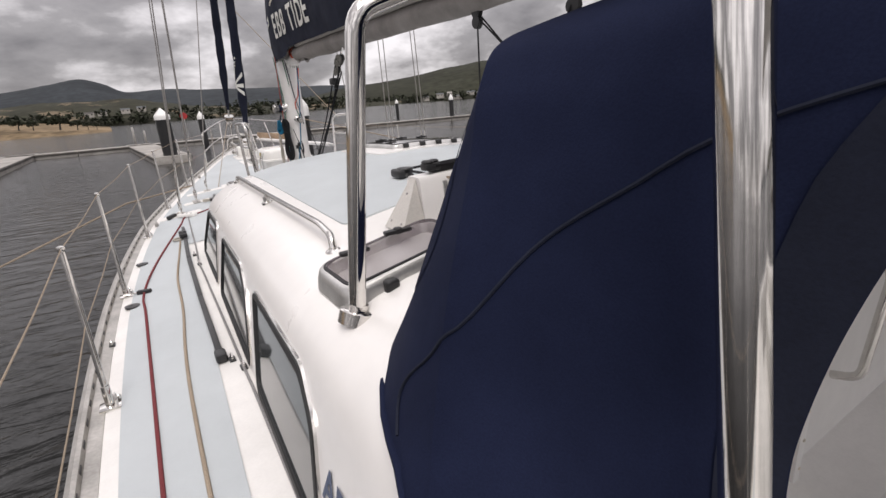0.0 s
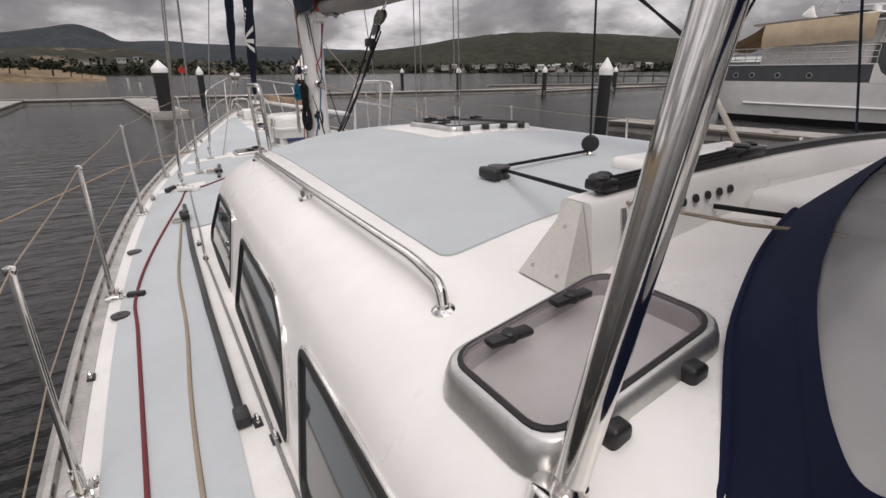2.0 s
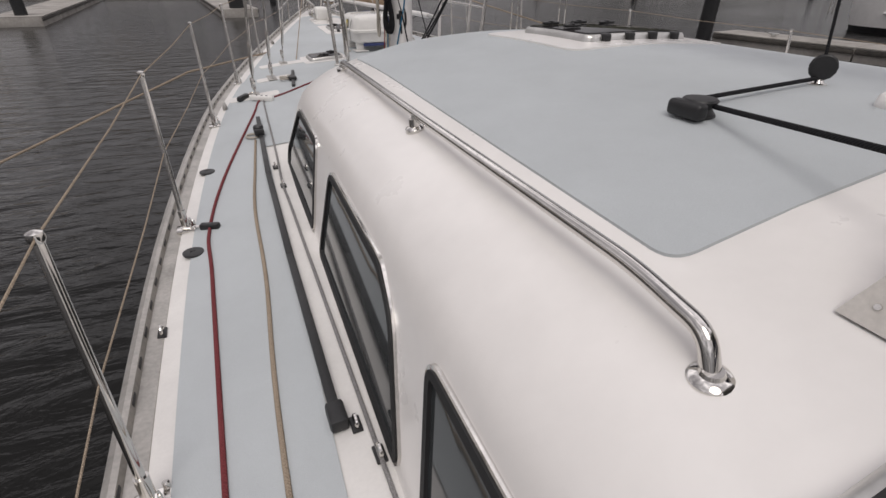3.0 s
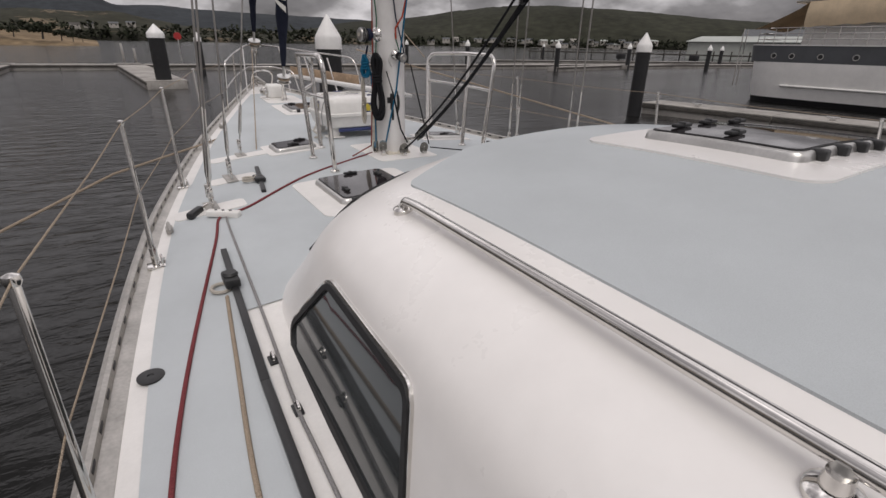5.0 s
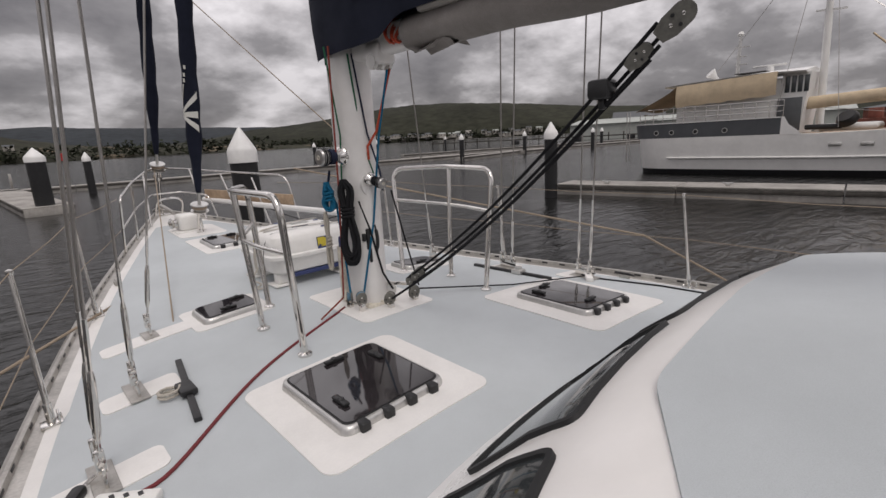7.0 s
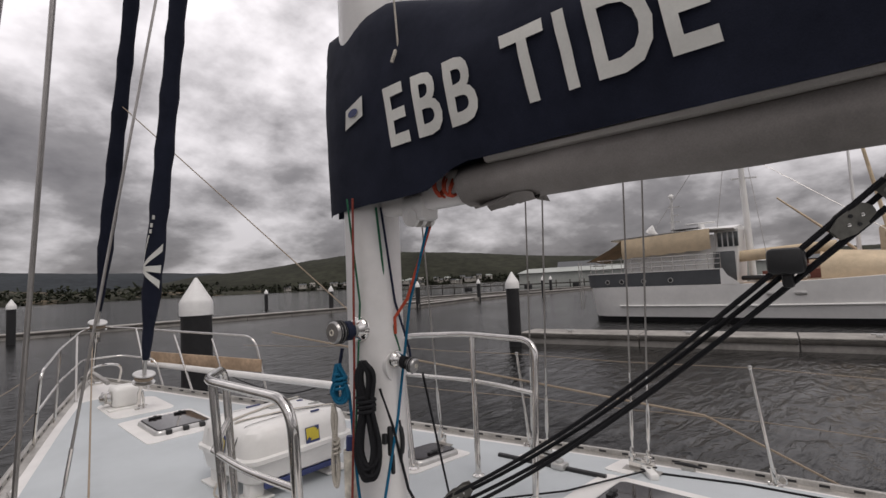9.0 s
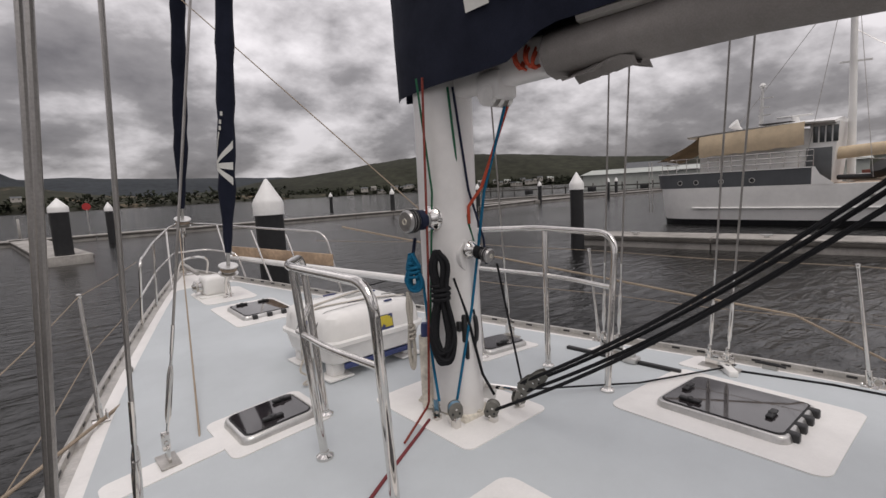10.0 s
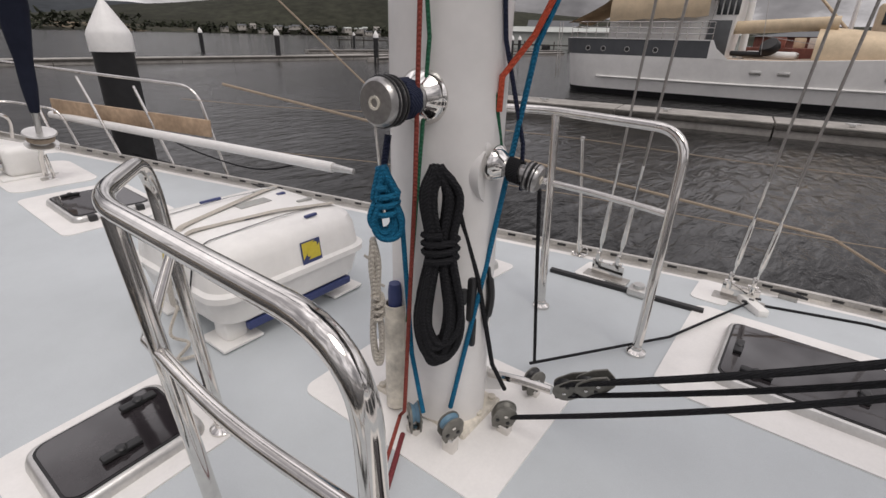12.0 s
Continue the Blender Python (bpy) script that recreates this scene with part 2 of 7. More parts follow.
LEAF = mat("shore_foliage", (0.028, 0.032, 0.019), 0.9, grain=0.8, bump=0.3, vary=0.35, stain=0.1, stain_amount=0.4, island=0.4, spec=0.2)
DRYGRASS = mat("dry_grass_bank", (0.21, 0.155, 0.095), 0.95, grain=0.35, bump=0.3, vary=0.3, stain=0.03, stain_amount=0.5, spec=0.1)
PATCHY = mat("wooded_ridge_with_clearings", (0.036, 0.036, 0.024), 0.95, grain=0.05, bump=0.0, vary=0.3, stain=0.01, stain_amount=0.3, spec=0.1)


def clearings(m):
    """Dry grass clearings of their own shape on a wooded slope."""
    nt = m.node_tree
    N, L = nt.nodes.new, nt.links.new
    p = nt.nodes["Principled BSDF"]
    tc = N("ShaderNodeTexCoord")
    mp = N("ShaderNodeMapping"); mp.inputs["Scale"].default_value = (1, 1, 5)
    L(tc.outputs["Object"], mp.inputs[0])
    n = N("ShaderNodeTexNoise"); n.inputs["Scale"].default_value = 0.016; n.inputs["Detail"].default_value = 7.0; n.inputs["Roughness"].default_value = 0.6
    L(mp.outputs[0], n.inputs["Vector"])
    r = N("ShaderNodeMapRange"); r.inputs[1].default_value, r.inputs[2].default_value = 0.565, 0.62
    L(n.outputs["Fac"], r.inputs[0])
    mix = N("ShaderNodeMix"); mix.data_type = "RGBA"
    mix.inputs[7].default_value = (0.15, 0.118, 0.08, 1)
    L(r.outputs[0], mix.inputs[0])
    L(p.inputs["Base Color"].links[0].from_socket, mix.inputs[6])
    L(mix.outputs[2], p.inputs["Base Color"])
    return m


clearings(PATCHY)
COCKPIT = mat("cockpit_gelcoat", (0.66, 0.65, 0.63), 0.35, grain=20, bump=0.04, vary=0.02, stain=2, stain_amount=0.08)
BLUESHEAVE = mat("faded_blue_sheave", (0.12, 0.22, 0.30), 0.5, grain=60, bump=0.05)
WATER = water()


# ---- mesh helpers ----
def finish(name, bm, material, smooth=True):
    me = bpy.data.meshes.new(name)
    bmesh.ops.recalc_face_normals(bm, faces=bm.faces)
    bm.to_mesh(me)
    bm.free()
    me.materials.append(material)
    if smooth:
        for f in me.polygons:
            f.use_smooth = True
        me.set_sharp_from_angle(angle=radians(38))
    return me


def part(name, bm, material, parent, label="", smooth=True):
    """Links a bmesh given in world coordinates as one mesh under a thing or a part."""
    origin = Vector((0, 0, 0))
    o = parent
    while o is not None:
        origin += o.location
        o = o.parent
    bmesh.ops.translate(bm, verts=bm.verts, vec=-origin)
    ob = new(name, finish(name, bm, material, smooth))
    ob.parent = parent
    return tagged(ob, label)


def thing(name, at, label, category, group="", kind=""):
    ob = new(name)
    ob.location = at
    ob.empty_display_size = 0.1
    return tagged(ob, label, category, group, kind)


def whole(name, bm, material, label, category, group="", kind="", smooth=True):
    return tagged(new(name, finish(name, bm, material, smooth)), label, category, group, kind)


def joined(*bms):
    out = bms[0]
    for b in bms[1:]:
        me = bpy.data.meshes.new("tmp")
        b.to_mesh(me)
        b.free()
        out.from_mesh(me)
        bpy.data.meshes.remove(me)
    return out


def rounded(pts, radius, steps=5):
    """A polyline with its inner corners rounded."""
    pts = [Vector(p) for p in pts]
    out = [pts[0]]
    for a, b, c in zip(pts, pts[1:], pts[2:]):
        u, v = (a - b), (c - b)
        r = min(radius, u.length * 0.48, v.length * 0.48)
        p, q = b + u.normalized() * r, b + v.normalized() * r
        for i in range(steps + 1):
            t = i / steps
            out.append(p * (1 - t) ** 2 + b * 2 * t * (1 - t) + q * t * t)
    out.append(pts[-1])
    return out


def curve(pts, n=10):
    """A smooth line through the points."""
    pts = [Vector(p) for p in pts]
    ext = [pts[0] * 2 - pts[1]] + pts + [pts[-1] * 2 - pts[-2]]
    out = []
    for a, b, c, d in zip(ext, ext[1:], ext[2:], ext[3:]):
        for i in range(n):
            t = i / n
            out.append(0.5 * (2 * b + (c - a) * t + (2 * a - 5 * b + 4 * c - d) * t * t + (3 * b - a - 3 * c + d) * t ** 3))
    out.append(pts[-1])
    return out


def tube(pts, r, seg=10, caps=True, squash=1.0):
    """A swept round bar; r is one radius or one for each point."""
    pts = [Vector(p) for p in pts]
    bm = bmesh.new()
    rings = []
    side = None
    for i, p in enumerate(pts):
        d = (pts[min(i + 1, len(pts) - 1)] - pts[max(i - 1, 0)]).normalized()
        if side is None:
            side = d.cross(Vector((0, 0, 1)))
            if side.length < 0.05:
                side = d.cross(Vector((0, 1, 0)))
        side = (side - d * side.dot(d)).normalized()
        up = side.cross(d)
        rr = r[i] if isinstance(r, (list, tuple)) else r
        rings.append([bm.verts.new(p + side * (math.cos(2 * math.pi * k / seg) * rr) + up * (math.sin(2 * math.pi * k / seg) * rr * squash)) for k in range(seg)])
    for a, b in zip(rings, rings[1:]):
        for k in range(seg):
            bm.faces.new((a[k], a[(k + 1) % seg], b[(k + 1) % seg], b[k]))
    if caps:
        bm.faces.new(rings[0][::-1])
        bm.faces.new(rings[-1])
    return bm


def lathe(profile, at=(0, 0, 0), axis=(0, 0, 1), seg=20):
    """A turned solid: profile rows are (radius, height along the axis)."""
    bm = bmesh.new()
    q = Vector((0, 0, 1)).rotation_difference(Vector(axis))
    rings = []
    for r, h in profile:
        rings.append([bm.verts.new(q @ Vector((math.cos(2 * math.pi * k / seg) * max(r, 1e-4), math.sin(2 * math.pi * k / seg) * max(r, 1e-4), h)) + Vector(at)) for k in range(seg)])
    for a, b in zip(rings, rings[1:]):
        for k in range(seg):
            bm.faces.new((a[k], a[(k + 1) % seg], b[(k + 1) % seg], b[k]))
    bm.faces.new(rings[0][::-1])
    bm.faces.new(rings[-1])
    return bm


def box(x0, y0, z0, x1, y1, z1, bevel=0.0, seg=2):
    bm = bmesh.new()
    bmesh.ops.create_cube(bm, size=1)
    for v in bm.verts:
        v.co = Vector((x0 if v.co.x < 0 else x1, y0 if v.co.y < 0 else y1, z0 if v.co.z < 0 else z1))
    if bevel:
        bmesh.ops.bevel(bm, geom=bm.edges[:], offset=bevel, segments=seg, profile=0.5, affect="EDGES")
    return bm


def bar(a, b, w, h, bevel=0.0):
    """A straight bar of rectangular section from a to b (w across, h up)."""
    a, b = Vector(a), Vector(b)
    bm = box(-w / 2, 0, -h / 2, w / 2, (b - a).length, h / 2, bevel)
    d = (b - a).normalized()
    s = d.cross(Vector((0, 0, 1))).normalized()
    m = Matrix((s, d, s.cross(d))).transposed().to_4x4()
    bmesh.ops.transform(bm, matrix=Matrix.Translation(a) @ m, verts=bm.verts)
    return bm


def rrect(x0, y0, x1, y1, r, n=5):
    out = []
    for cx, cy, a0 in ((x1 - r, y1 - r, 0), (x0 + r, y1 - r, 90), (x0 + r, y0 + r, 180), (x1 - r, y0 + r, 270)):
        for i in range(n + 1):
            a = radians(a0 + 90 * i / n)
            out.append((cx + r * math.cos(a), cy + r * math.sin(a)))
    return out


def rpoly(pts, r, n=4):
    """A closed polygon with rounded corners, in two dimensions."""
    out = []
    k = len(pts)
    for i in range(k):
        a, b, c = Vector(pts[i - 1]), Vector(pts[i]), Vector(pts[(i + 1) % k])
        u, v = a - b, c - b
        rr = min(r, u.length * 0.45, v.length * 0.45)
        p, q = b + u.normalized() * rr, b + v.normalized() * rr
        for j in range(n + 1):
            t = j / n
            w = p * (1 - t) ** 2 + b * 2 * t * (1 - t) + q * t * t
            out.append((w.x, w.y))
    return out


def spread(outline, step=0.08):
    """The same closed outline with points no further apart than step."""
    out = []
    for a, b in zip(outline, outline[1:] + outline[:1]):
        n = max(1, int((Vector(b) - Vector(a)).length / step))
        out += [(a[0] + (b[0] - a[0]) * i / n, a[1] + (b[1] - a[1]) * i / n) for i in range(n)]
    return out


def patch(outline, place, rings=5, thick=0.0):
    """A sheet inside an outline, laid on a surface: place(u, v) gives its points; thick: its turned-down edge."""
    bm = bmesh.new()
    outline = spread(outline)
    cu = (min(p[0] for p in outline) + max(p[0] for p in outline)) / 2
    cv = (min(p[1] for p in outline) + max(p[1] for p in outline)) / 2
    loops = []
    for k in range(rings):
        s = 1 - k / rings
        loops.append([bm.verts.new(place(cu + (u - cu) * s, cv + (v - cv) * s)) for u, v in outline])
    if thick:
        loops.insert(0, [bm.verts.new(v.co - Vector((0, 0, thick))) for v in loops[0]])
    n = len(outline)
    for a, b in zip(loops, loops[1:]):
        for i in range(n):
            bm.faces.new((a[i], a[(i + 1) % n], b[(i + 1) % n], b[i]))
    mid = bm.verts.new(place(cu, cv))
    for i in range(n):
        bm.faces.new((loops[-1][i], loops[-1][(i + 1) % n], mid))
    return bm


def band(outline, place, width, height, steps=((0, 0), (0, 1), (1, 1), (1, 0))):
    """A closed rim along an outline: place(u, v, up) gives points; inward width, raised height."""
    bm = bmesh.new()
    n = len(outline)
    cu = sum(p[0] for p in outline) / n
    cv = sum(p[1] for p in outline) / n
    loops = []
    for inward, raised in steps:
        loop = []
        for i, (u, v) in enumerate(outline):
            d = Vector((u - cu, v - cv))
            a, b = Vector(outline[i - 1]), Vector(outline[(i + 1) % n])
            t = (b - a).normalized()
            nrm = Vector((-t.y, t.x))
            if nrm.dot(d) > 0:
                nrm = -nrm
            loop.append(bm.verts.new(place(u + nrm.x * width * inward, v + nrm.y * width * inward, height * raised)))
        loops.append(loop)
    for a, b in zip(loops, loops[1:] + loops[:1]):
        for i in range(n):
            bm.faces.new((a[i], a[(i + 1) % n], b[(i + 1) % n], b[i]))
    return bm


def lerp_table(table, v):
    xs = [r[0] for r in table]
    return float(np.interp(v, xs, [r[1] for r in table]))


def smooth_table(table, v):
    """Smooth interpolation through a small table."""
    pts = table
    if v <= pts[0][0]:
        return pts[0][1]
    if v >= pts[-1][0]:
        return pts[-1][1]
    for i in range(len(pts) - 1):
        if pts[i][0] <= v <= pts[i + 1][0]:
            x0, y0 = pts[i]
            x1, y1 = pts[i + 1]
            m0 = (pts[i + 1][1] - pts[max(i - 1, 0)][1]) / (pts[i + 1][0] - pts[max(i - 1, 0)][0])
            j = min(i + 2, len(pts) - 1)
            m1 = (pts[j][1] - pts[i][1]) / (pts[j][0] - pts[i][0])
            h = x1 - x0
            t = (v - x0) / h
            return (2 * t ** 3 - 3 * t * t + 1) * y0 + (t ** 3 - 2 * t * t + t) * h * m0 + (-2 * t ** 3 + 3 * t * t) * y1 + (t ** 3 - t * t) * h * m1


# ---- the yacht's shape ----
SEA = -1.47
BEAM = [(-4, 2.2), (-1, 2.42), (2, 2.53), (4, 2.50), (5.5, 2.38), (7, 2.17), (8, 1.96), (9, 1.71), (10, 1.42), (11, 1.08), (12, 0.72), (13, 0.33), (13.75, 0.03)]
GUNWALE = [(-4, 0.41), (2.5, 0.455), (5, 0.505), (7, 0.56), (9, 0.615), (11, 0.73), (13.75, 0.95)]
CROWN = [(-4, 0.5), (3, 0.585), (5, 0.64), (6.3, 0.685), (8, 0.715), (9.5, 0.735), (11, 0.79), (13.75, 0.95)]


def half(y):
    return smooth_table(BEAM, y)


def deck_z(x, y):
    g, c = smooth_table(GUNWALE, y), smooth_table(CROWN, y)
    return g + (c - g) * (1 - min(1.0, abs(x) / half(y)) ** 2)


def on_deck(off):
    return lambda x, y: Vector((x, y, deck_z(x, y) + off))


def grid(rows, material_fn=None):
    bm = bmesh.new()
    vs = [[bm.verts.new(p) for p in r] for r in rows]
    for a, b in zip(vs, vs[1:]):
        for i in range(len(a) - 1):
            bm.faces.new((a[i], a[i + 1], b[i + 1], b[i]))
    return bm


STATIONS = [-4 + 0.25 * i for i in range(71)] + [13.74]

# water and hull
bm = bmesh.new()
ring_sizes = [0, 30, 120, 500, 2500, 4900]
prev = None
for r in ring_sizes[1:]:
    loop = [bm.verts.new((r * math.cos(k * math.pi / 24), 8 + r * math.sin(k * math.pi / 24), SEA)) for k in range(48)]
    if prev is None:
        bm.faces.new(loop)
    else:
        for k in range(48):
            bm.faces.new((prev[k], prev[(k + 1) % 48], loop[(k + 1) % 48], loop[k]))
    prev = loop
whole("water", bm, WATER, "grey rippled harbour water under an overcast sky", "water", kind="structure", smooth=False)

rows = []
for y in STATIONS:
    h = half(y)
    g = smooth_table(GUNWALE, y)
    bow = max(0.0, (y - 11) / 2.74)
    rows.append([(s * (h + 0.015) * f, y - bow * d * 0.25, g - d) for s, f, d in
                 ((-1, 0.02, 2.6), (-1, 0.72 - 0.3 * bow, 2.3), (-1, 0.93 - 0.3 * bow, 1.5), (-1, 0.99 - 0.1 * bow, 0.6), (-1, 1.0, 0.0))])
hull = thing("hull", (0, 0, 0), "white fibreglass hull of the sailing yacht afloat", "hull", kind="structure")
for s in (1, -1):
    part("hull_side", grid([[(x * s, y, z) for x, y, z in r] for r in rows]), GEL, hull)
bm = bmesh.new()
bm.faces.new([bm.verts.new(p) for p in rows[0] + [(-x, y, z) for x, y, z in rows[0][::-1]]])
part("transom", bm, GEL, hull)

# deck: white moulding with grey non-skid panels laid on it
COCKPIT_END = 1.2
deck = thing("deck", (0, 0, 0), "white fibreglass deck with pale grey non-skid paint", "deck", kind="structure")
across = [-1 + 2 * i / 28 for i in range(29)]
part("deck_moulding", grid([[(s * half(y), y, deck_z(s * half(y), y)) for s in across] for y in STATIONS if y >= 1.0]), PADWHITE, deck)
for s in (-1, 1):
    part("deck_moulding", grid([[(s * x, y, deck_z(x, y)) for x in (1.55, 1.8, 2.05, half(y))] for y in STATIONS if y <= 1.0]), PADWHITE, deck)


def panel_edge(y):
    return max(0.02, half(y) - 0.155 - 0.02 * (y > 8))


ys = [5.75 + 0.1 * i for i in range(69)]
part("nonskid_panel", grid([[on_deck(0.006)(s * panel_edge(y), y) for s in across] for y in ys]), NONSKID, deck, "pale grey non-skid foredeck paint")


def cabin_scale(y):
    return 1 - 0.024 * (y - 3)


for s in (-1, 1):
    part("nonskid_panel", grid([[on_deck(0.006)(s * (1.95 * cabin_scale(y) + (panel_edge(y) - 1.95 * cabin_scale(y)) * k / 4), y) for k in range(5)]
                               for y in [-3.5 + 0.25 * i for i in range(38)]]), NONSKID, deck, "pale grey non-skid side deck paint")


def pad(x0, y0, x1, y1, r=0.05, name="white_pad"):
    return part(name, patch(rrect(x0, y0, x1, y1, r), on_deck(0.012), 6, 0.008), PADWHITE, deck)


pad(-1.15, 6.56, -0.26, 7.41, 0.07)
pad(0.61, 6.48, 1.52, 7.44, 0.07)
pad(-0.255, 7.64, 0.345, 8.43)
pad(-1.04, 8.43, -0.50, 8.92)
pad(0.62, 8.38, 1.26, 8.78)
pad(-0.30, 10.55, 0.36, 11.40)
pad(-0.28, 11.55, 0.28, 12.25, 0.1)
for x0, x1, y in ((-1.98, -1.52, 7.24), (-1.66, -1.30, 7.90), (-1.55, -1.02, 8.66), (1.60, 1.97, 7.40), (1.42, 1.72, 8.00)):
    pad(x0, y - 0.09, x1, y + 0.09, 0.04)


# toe rail: alloy strip with slots
def toe_point(s, y, dx=0.0, dz=0.0):
    return Vector((s * (half(y) - 0.02 + dx), y, smooth_table(GUNWALE, y) + dz))


for s in (-1, 1):
    rail = thing("toe_rail", toe_point(s, 6), "weathered aluminium toe rail along the deck edge", "toe rail", "toe rails")
    prof = [(-0.075, 0.0), (-0.07, 0.012), (-0.018, 0.018), (-0.012, 0.05), (0.004, 0.055), (0.024, 0.045), (0.03, -0.03)]
    part("rail_strip", grid([[toe_point(s, y, a, b) for a, b in prof] for y in STATIONS if y >= -3]), ALU, rail)
    bm = None
    y = 0.5
    while y < 12.6:
        p = toe_point(s, y, -0.014, 0.034)
        q = toe_point(s, y + 0.055, -0.014, 0.034)
        b = bar(p, q, 0.006, 0.017, 0.002)
        bm = b if bm is None else joined(bm, b)
        y += 0.17
    tagged(part("slot_strip", bm, BLACK, rail, "dark slots"), kind="stuff")

# coachroof
RINGS = [(1.835, 6.34, -0.06), (1.815, 6.30, 0.0), (1.775, 6.09, 0.36), (1.735, 5.90, 0.70), (1.715, 5.825, 0.80), (1.675, 5.75, 0.885),
         (1.605, 5.67, 0.95), (1.51, 5.58, 0.985), (1.40, 5.48, 1.0), (1.0, 5.0, 1.0), (0.55, 4.4, 1.0), (0.12, 3.85, 1.0)]


def roof_z(x, y):
    return 1.345 - 0.073 * x * x - 0.045 * max(0.0, y - 4.5) ** 2


def cabin_point(s, f, frac, k, n=72):
    """A point of the ring with half width s, front f and height share frac; k runs from port aft round the front to starboard aft."""
    a = k / n
    back, yc = COCKPIT_END, f - min(0.9, 0.5 * s)
    if a < 0.3 or a > 0.7:
        t = a / 0.3 if a < 0.3 else (1 - a) / 0.3
        x, y = -s, back + (yc - back) * t
    else:
        th = math.pi * (a - 0.3) / 0.4
        c, w = math.cos(th), math.sin(th)
        x, y = -s * abs(c) ** (2 / 3.1) * (1 if c > 0 else -1), yc + (f - yc) * w ** (2 / 3.1)
    if a > 0.7:
        x = s
    x *= cabin_scale(y)
    d = deck_z(x, y)
    return Vector((x, y, d + frac * (roof_z(x, y) - d)))


bm = bmesh.new()
loops = []
for s, f, q in RINGS:
    loops.append([bm.verts.new(cabin_point(s, f, q, k)) for k in range(73)])
for a, b in zip(loops, loops[1:]):
    for k in range(72):
        bm.faces.new((a[k], a[k + 1], b[k + 1], b[k]))
last = loops[-1]
for k in range(36):
    if k != 35:
        bm.faces.new((last[k], last[k + 1], last[71 - k], last[72 - k]))
    else:
        bm.faces.new((last[35], last[36], last[37]))
coachroof = thing("coachroof", (0, 0, 0), "rounded white fibreglass cabin top with dark windows", "cabin", kind="structure")
part("cabin_shell", bm, GEL, coachroof)
rim = [cabin_point(s, f, q, 0) for s, f, q in RINGS] + [cabin_point(s, f, q, 72) for s, f, q in RINGS[::-1]]
bm = bmesh.new()
low = [Vector((rim[-1].x, COCKPIT_END, -0.05)), Vector((rim[0].x, COCKPIT_END, -0.05))]
bm.faces.new([bm.verts.new(p) for p in rim + low])
part("aft_bulkhead", bm, COCKPIT, coachroof)


def on_roof(off):
    return lambda x, y: Vector((x, y, roof_z(x, y) + off))


grey = rpoly([(-1.337, 2.735), (-1.245, 5.29), (-0.76, 5.58), (0, 5.61), (0.76, 5.58), (1.245, 5.29), (1.337, 2.735)], 0.06, 6)
part("nonskid_panel", patch(grey, on_roof(0.005), 14, 0.012), NONSKID, coachroof, "pale grey non-skid roof paint")
part("white_pad", patch(rrect(-0.42, 4.26, 0.66, 5.20, 0.09), on_roof(0.014), 8, 0.01), GEL, coachroof)


def wall_x(y, z):
    """Half width of the cabin side at a height, round to where it turns into the front."""
    x = 1.7
    for _ in range(4):
        d = deck_z(x, y)
        q = (z - d) / (roof_z(x, y) - d)
        w, f = (float(np.interp(q, [R[2] for R in RINGS[:9]], [R[k] for R in RINGS[:9]])) for k in (0, 1))
        t = min(0.98, max(0.0, (y - f + 0.5 * w) / (0.5 * w)) if 0.5 * w < 0.9 else max(0.0, (y - f + 0.9) / 0.9))
        x = w * (1 - t ** 3.1) ** (1 / 3.1) * cabin_scale(y)
    return x


def side_window(corners, r=0.07):
    outline = rpoly(corners, r, 6)
    place = lambda y, z, up=0.0: Vector((-(wall_x(y, z) + up), y, z))
    win = part("window", band(outline, lambda u, v, up: place(u, v, up - 0.004), 0.022, 0.018), RUBBER, coachroof, "black rubber window seal")
    part("steel_rim", band(outline, lambda u, v, up: place(u, v, up - 0.004), -0.010, 0.014), STEEL, win, "thin polished rim")
    part("pane", patch(outline, lambda u, v: place(u, v, 0.004), 4), DARKGLASS, win, "dark tinted glass")


side_window([(2.95, 0.95), (2.10, 0.955), (1.94, 0.85), (1.80, 0.53), (2.80, 0.535)], 0.06)
side_window([(4.11, 0.965), (3.34, 0.965), (3.19, 0.885), (2.98, 0.555), (4.18, 0.555)], 0.06)
side_window([(5.085, 0.985), (4.47, 0.985), (4.37, 0.57), (5.40, 0.565), (5.44, 0.655)], 0.05)


def front_window(corners, r=0.04):
    """On the sloping front of the cabin: corners are (x, height share)."""
    def place(x, q, up=0.0):
        qs = [R[2] for R in RINGS]
        s, f = np.interp(q, qs, [R[0] for R in RINGS]), np.interp(q, qs, [R[1] for R in RINGS])
        yc = f - 0.9
        k = min(0.999, abs(x) / (s * 0.95))
        y = yc + 0.9 * (1 - k ** 3.1) ** (1 / 3.1)
        d = deck_z(x, y)
        return Vector((x, y + up * 0.7, d + q * (roof_z(x, y) - d) + up * 0.7))
    outline = []
    base = rpoly(corners, r, 5)
    for a, b in zip(base, base[1:] + base[:1]):
        n = max(1, int((Vector(b) - Vector(a)).length / 0.06))
        outline += [(a[0] + (b[0] - a[0]) * i / n, a[1] + (b[1] - a[1]) * i / n) for i in range(n)]
    win = part("window", band(outline, lambda u, v, up: place(u, v, up - 0.004), 0.02, 0.018), RUBBER, coachroof, "black rubber window seal")
    part("pane", patch(outline, lambda u, v: place(u, v, 0.005), 5), DARKGLASS, win, "dark tinted glass")


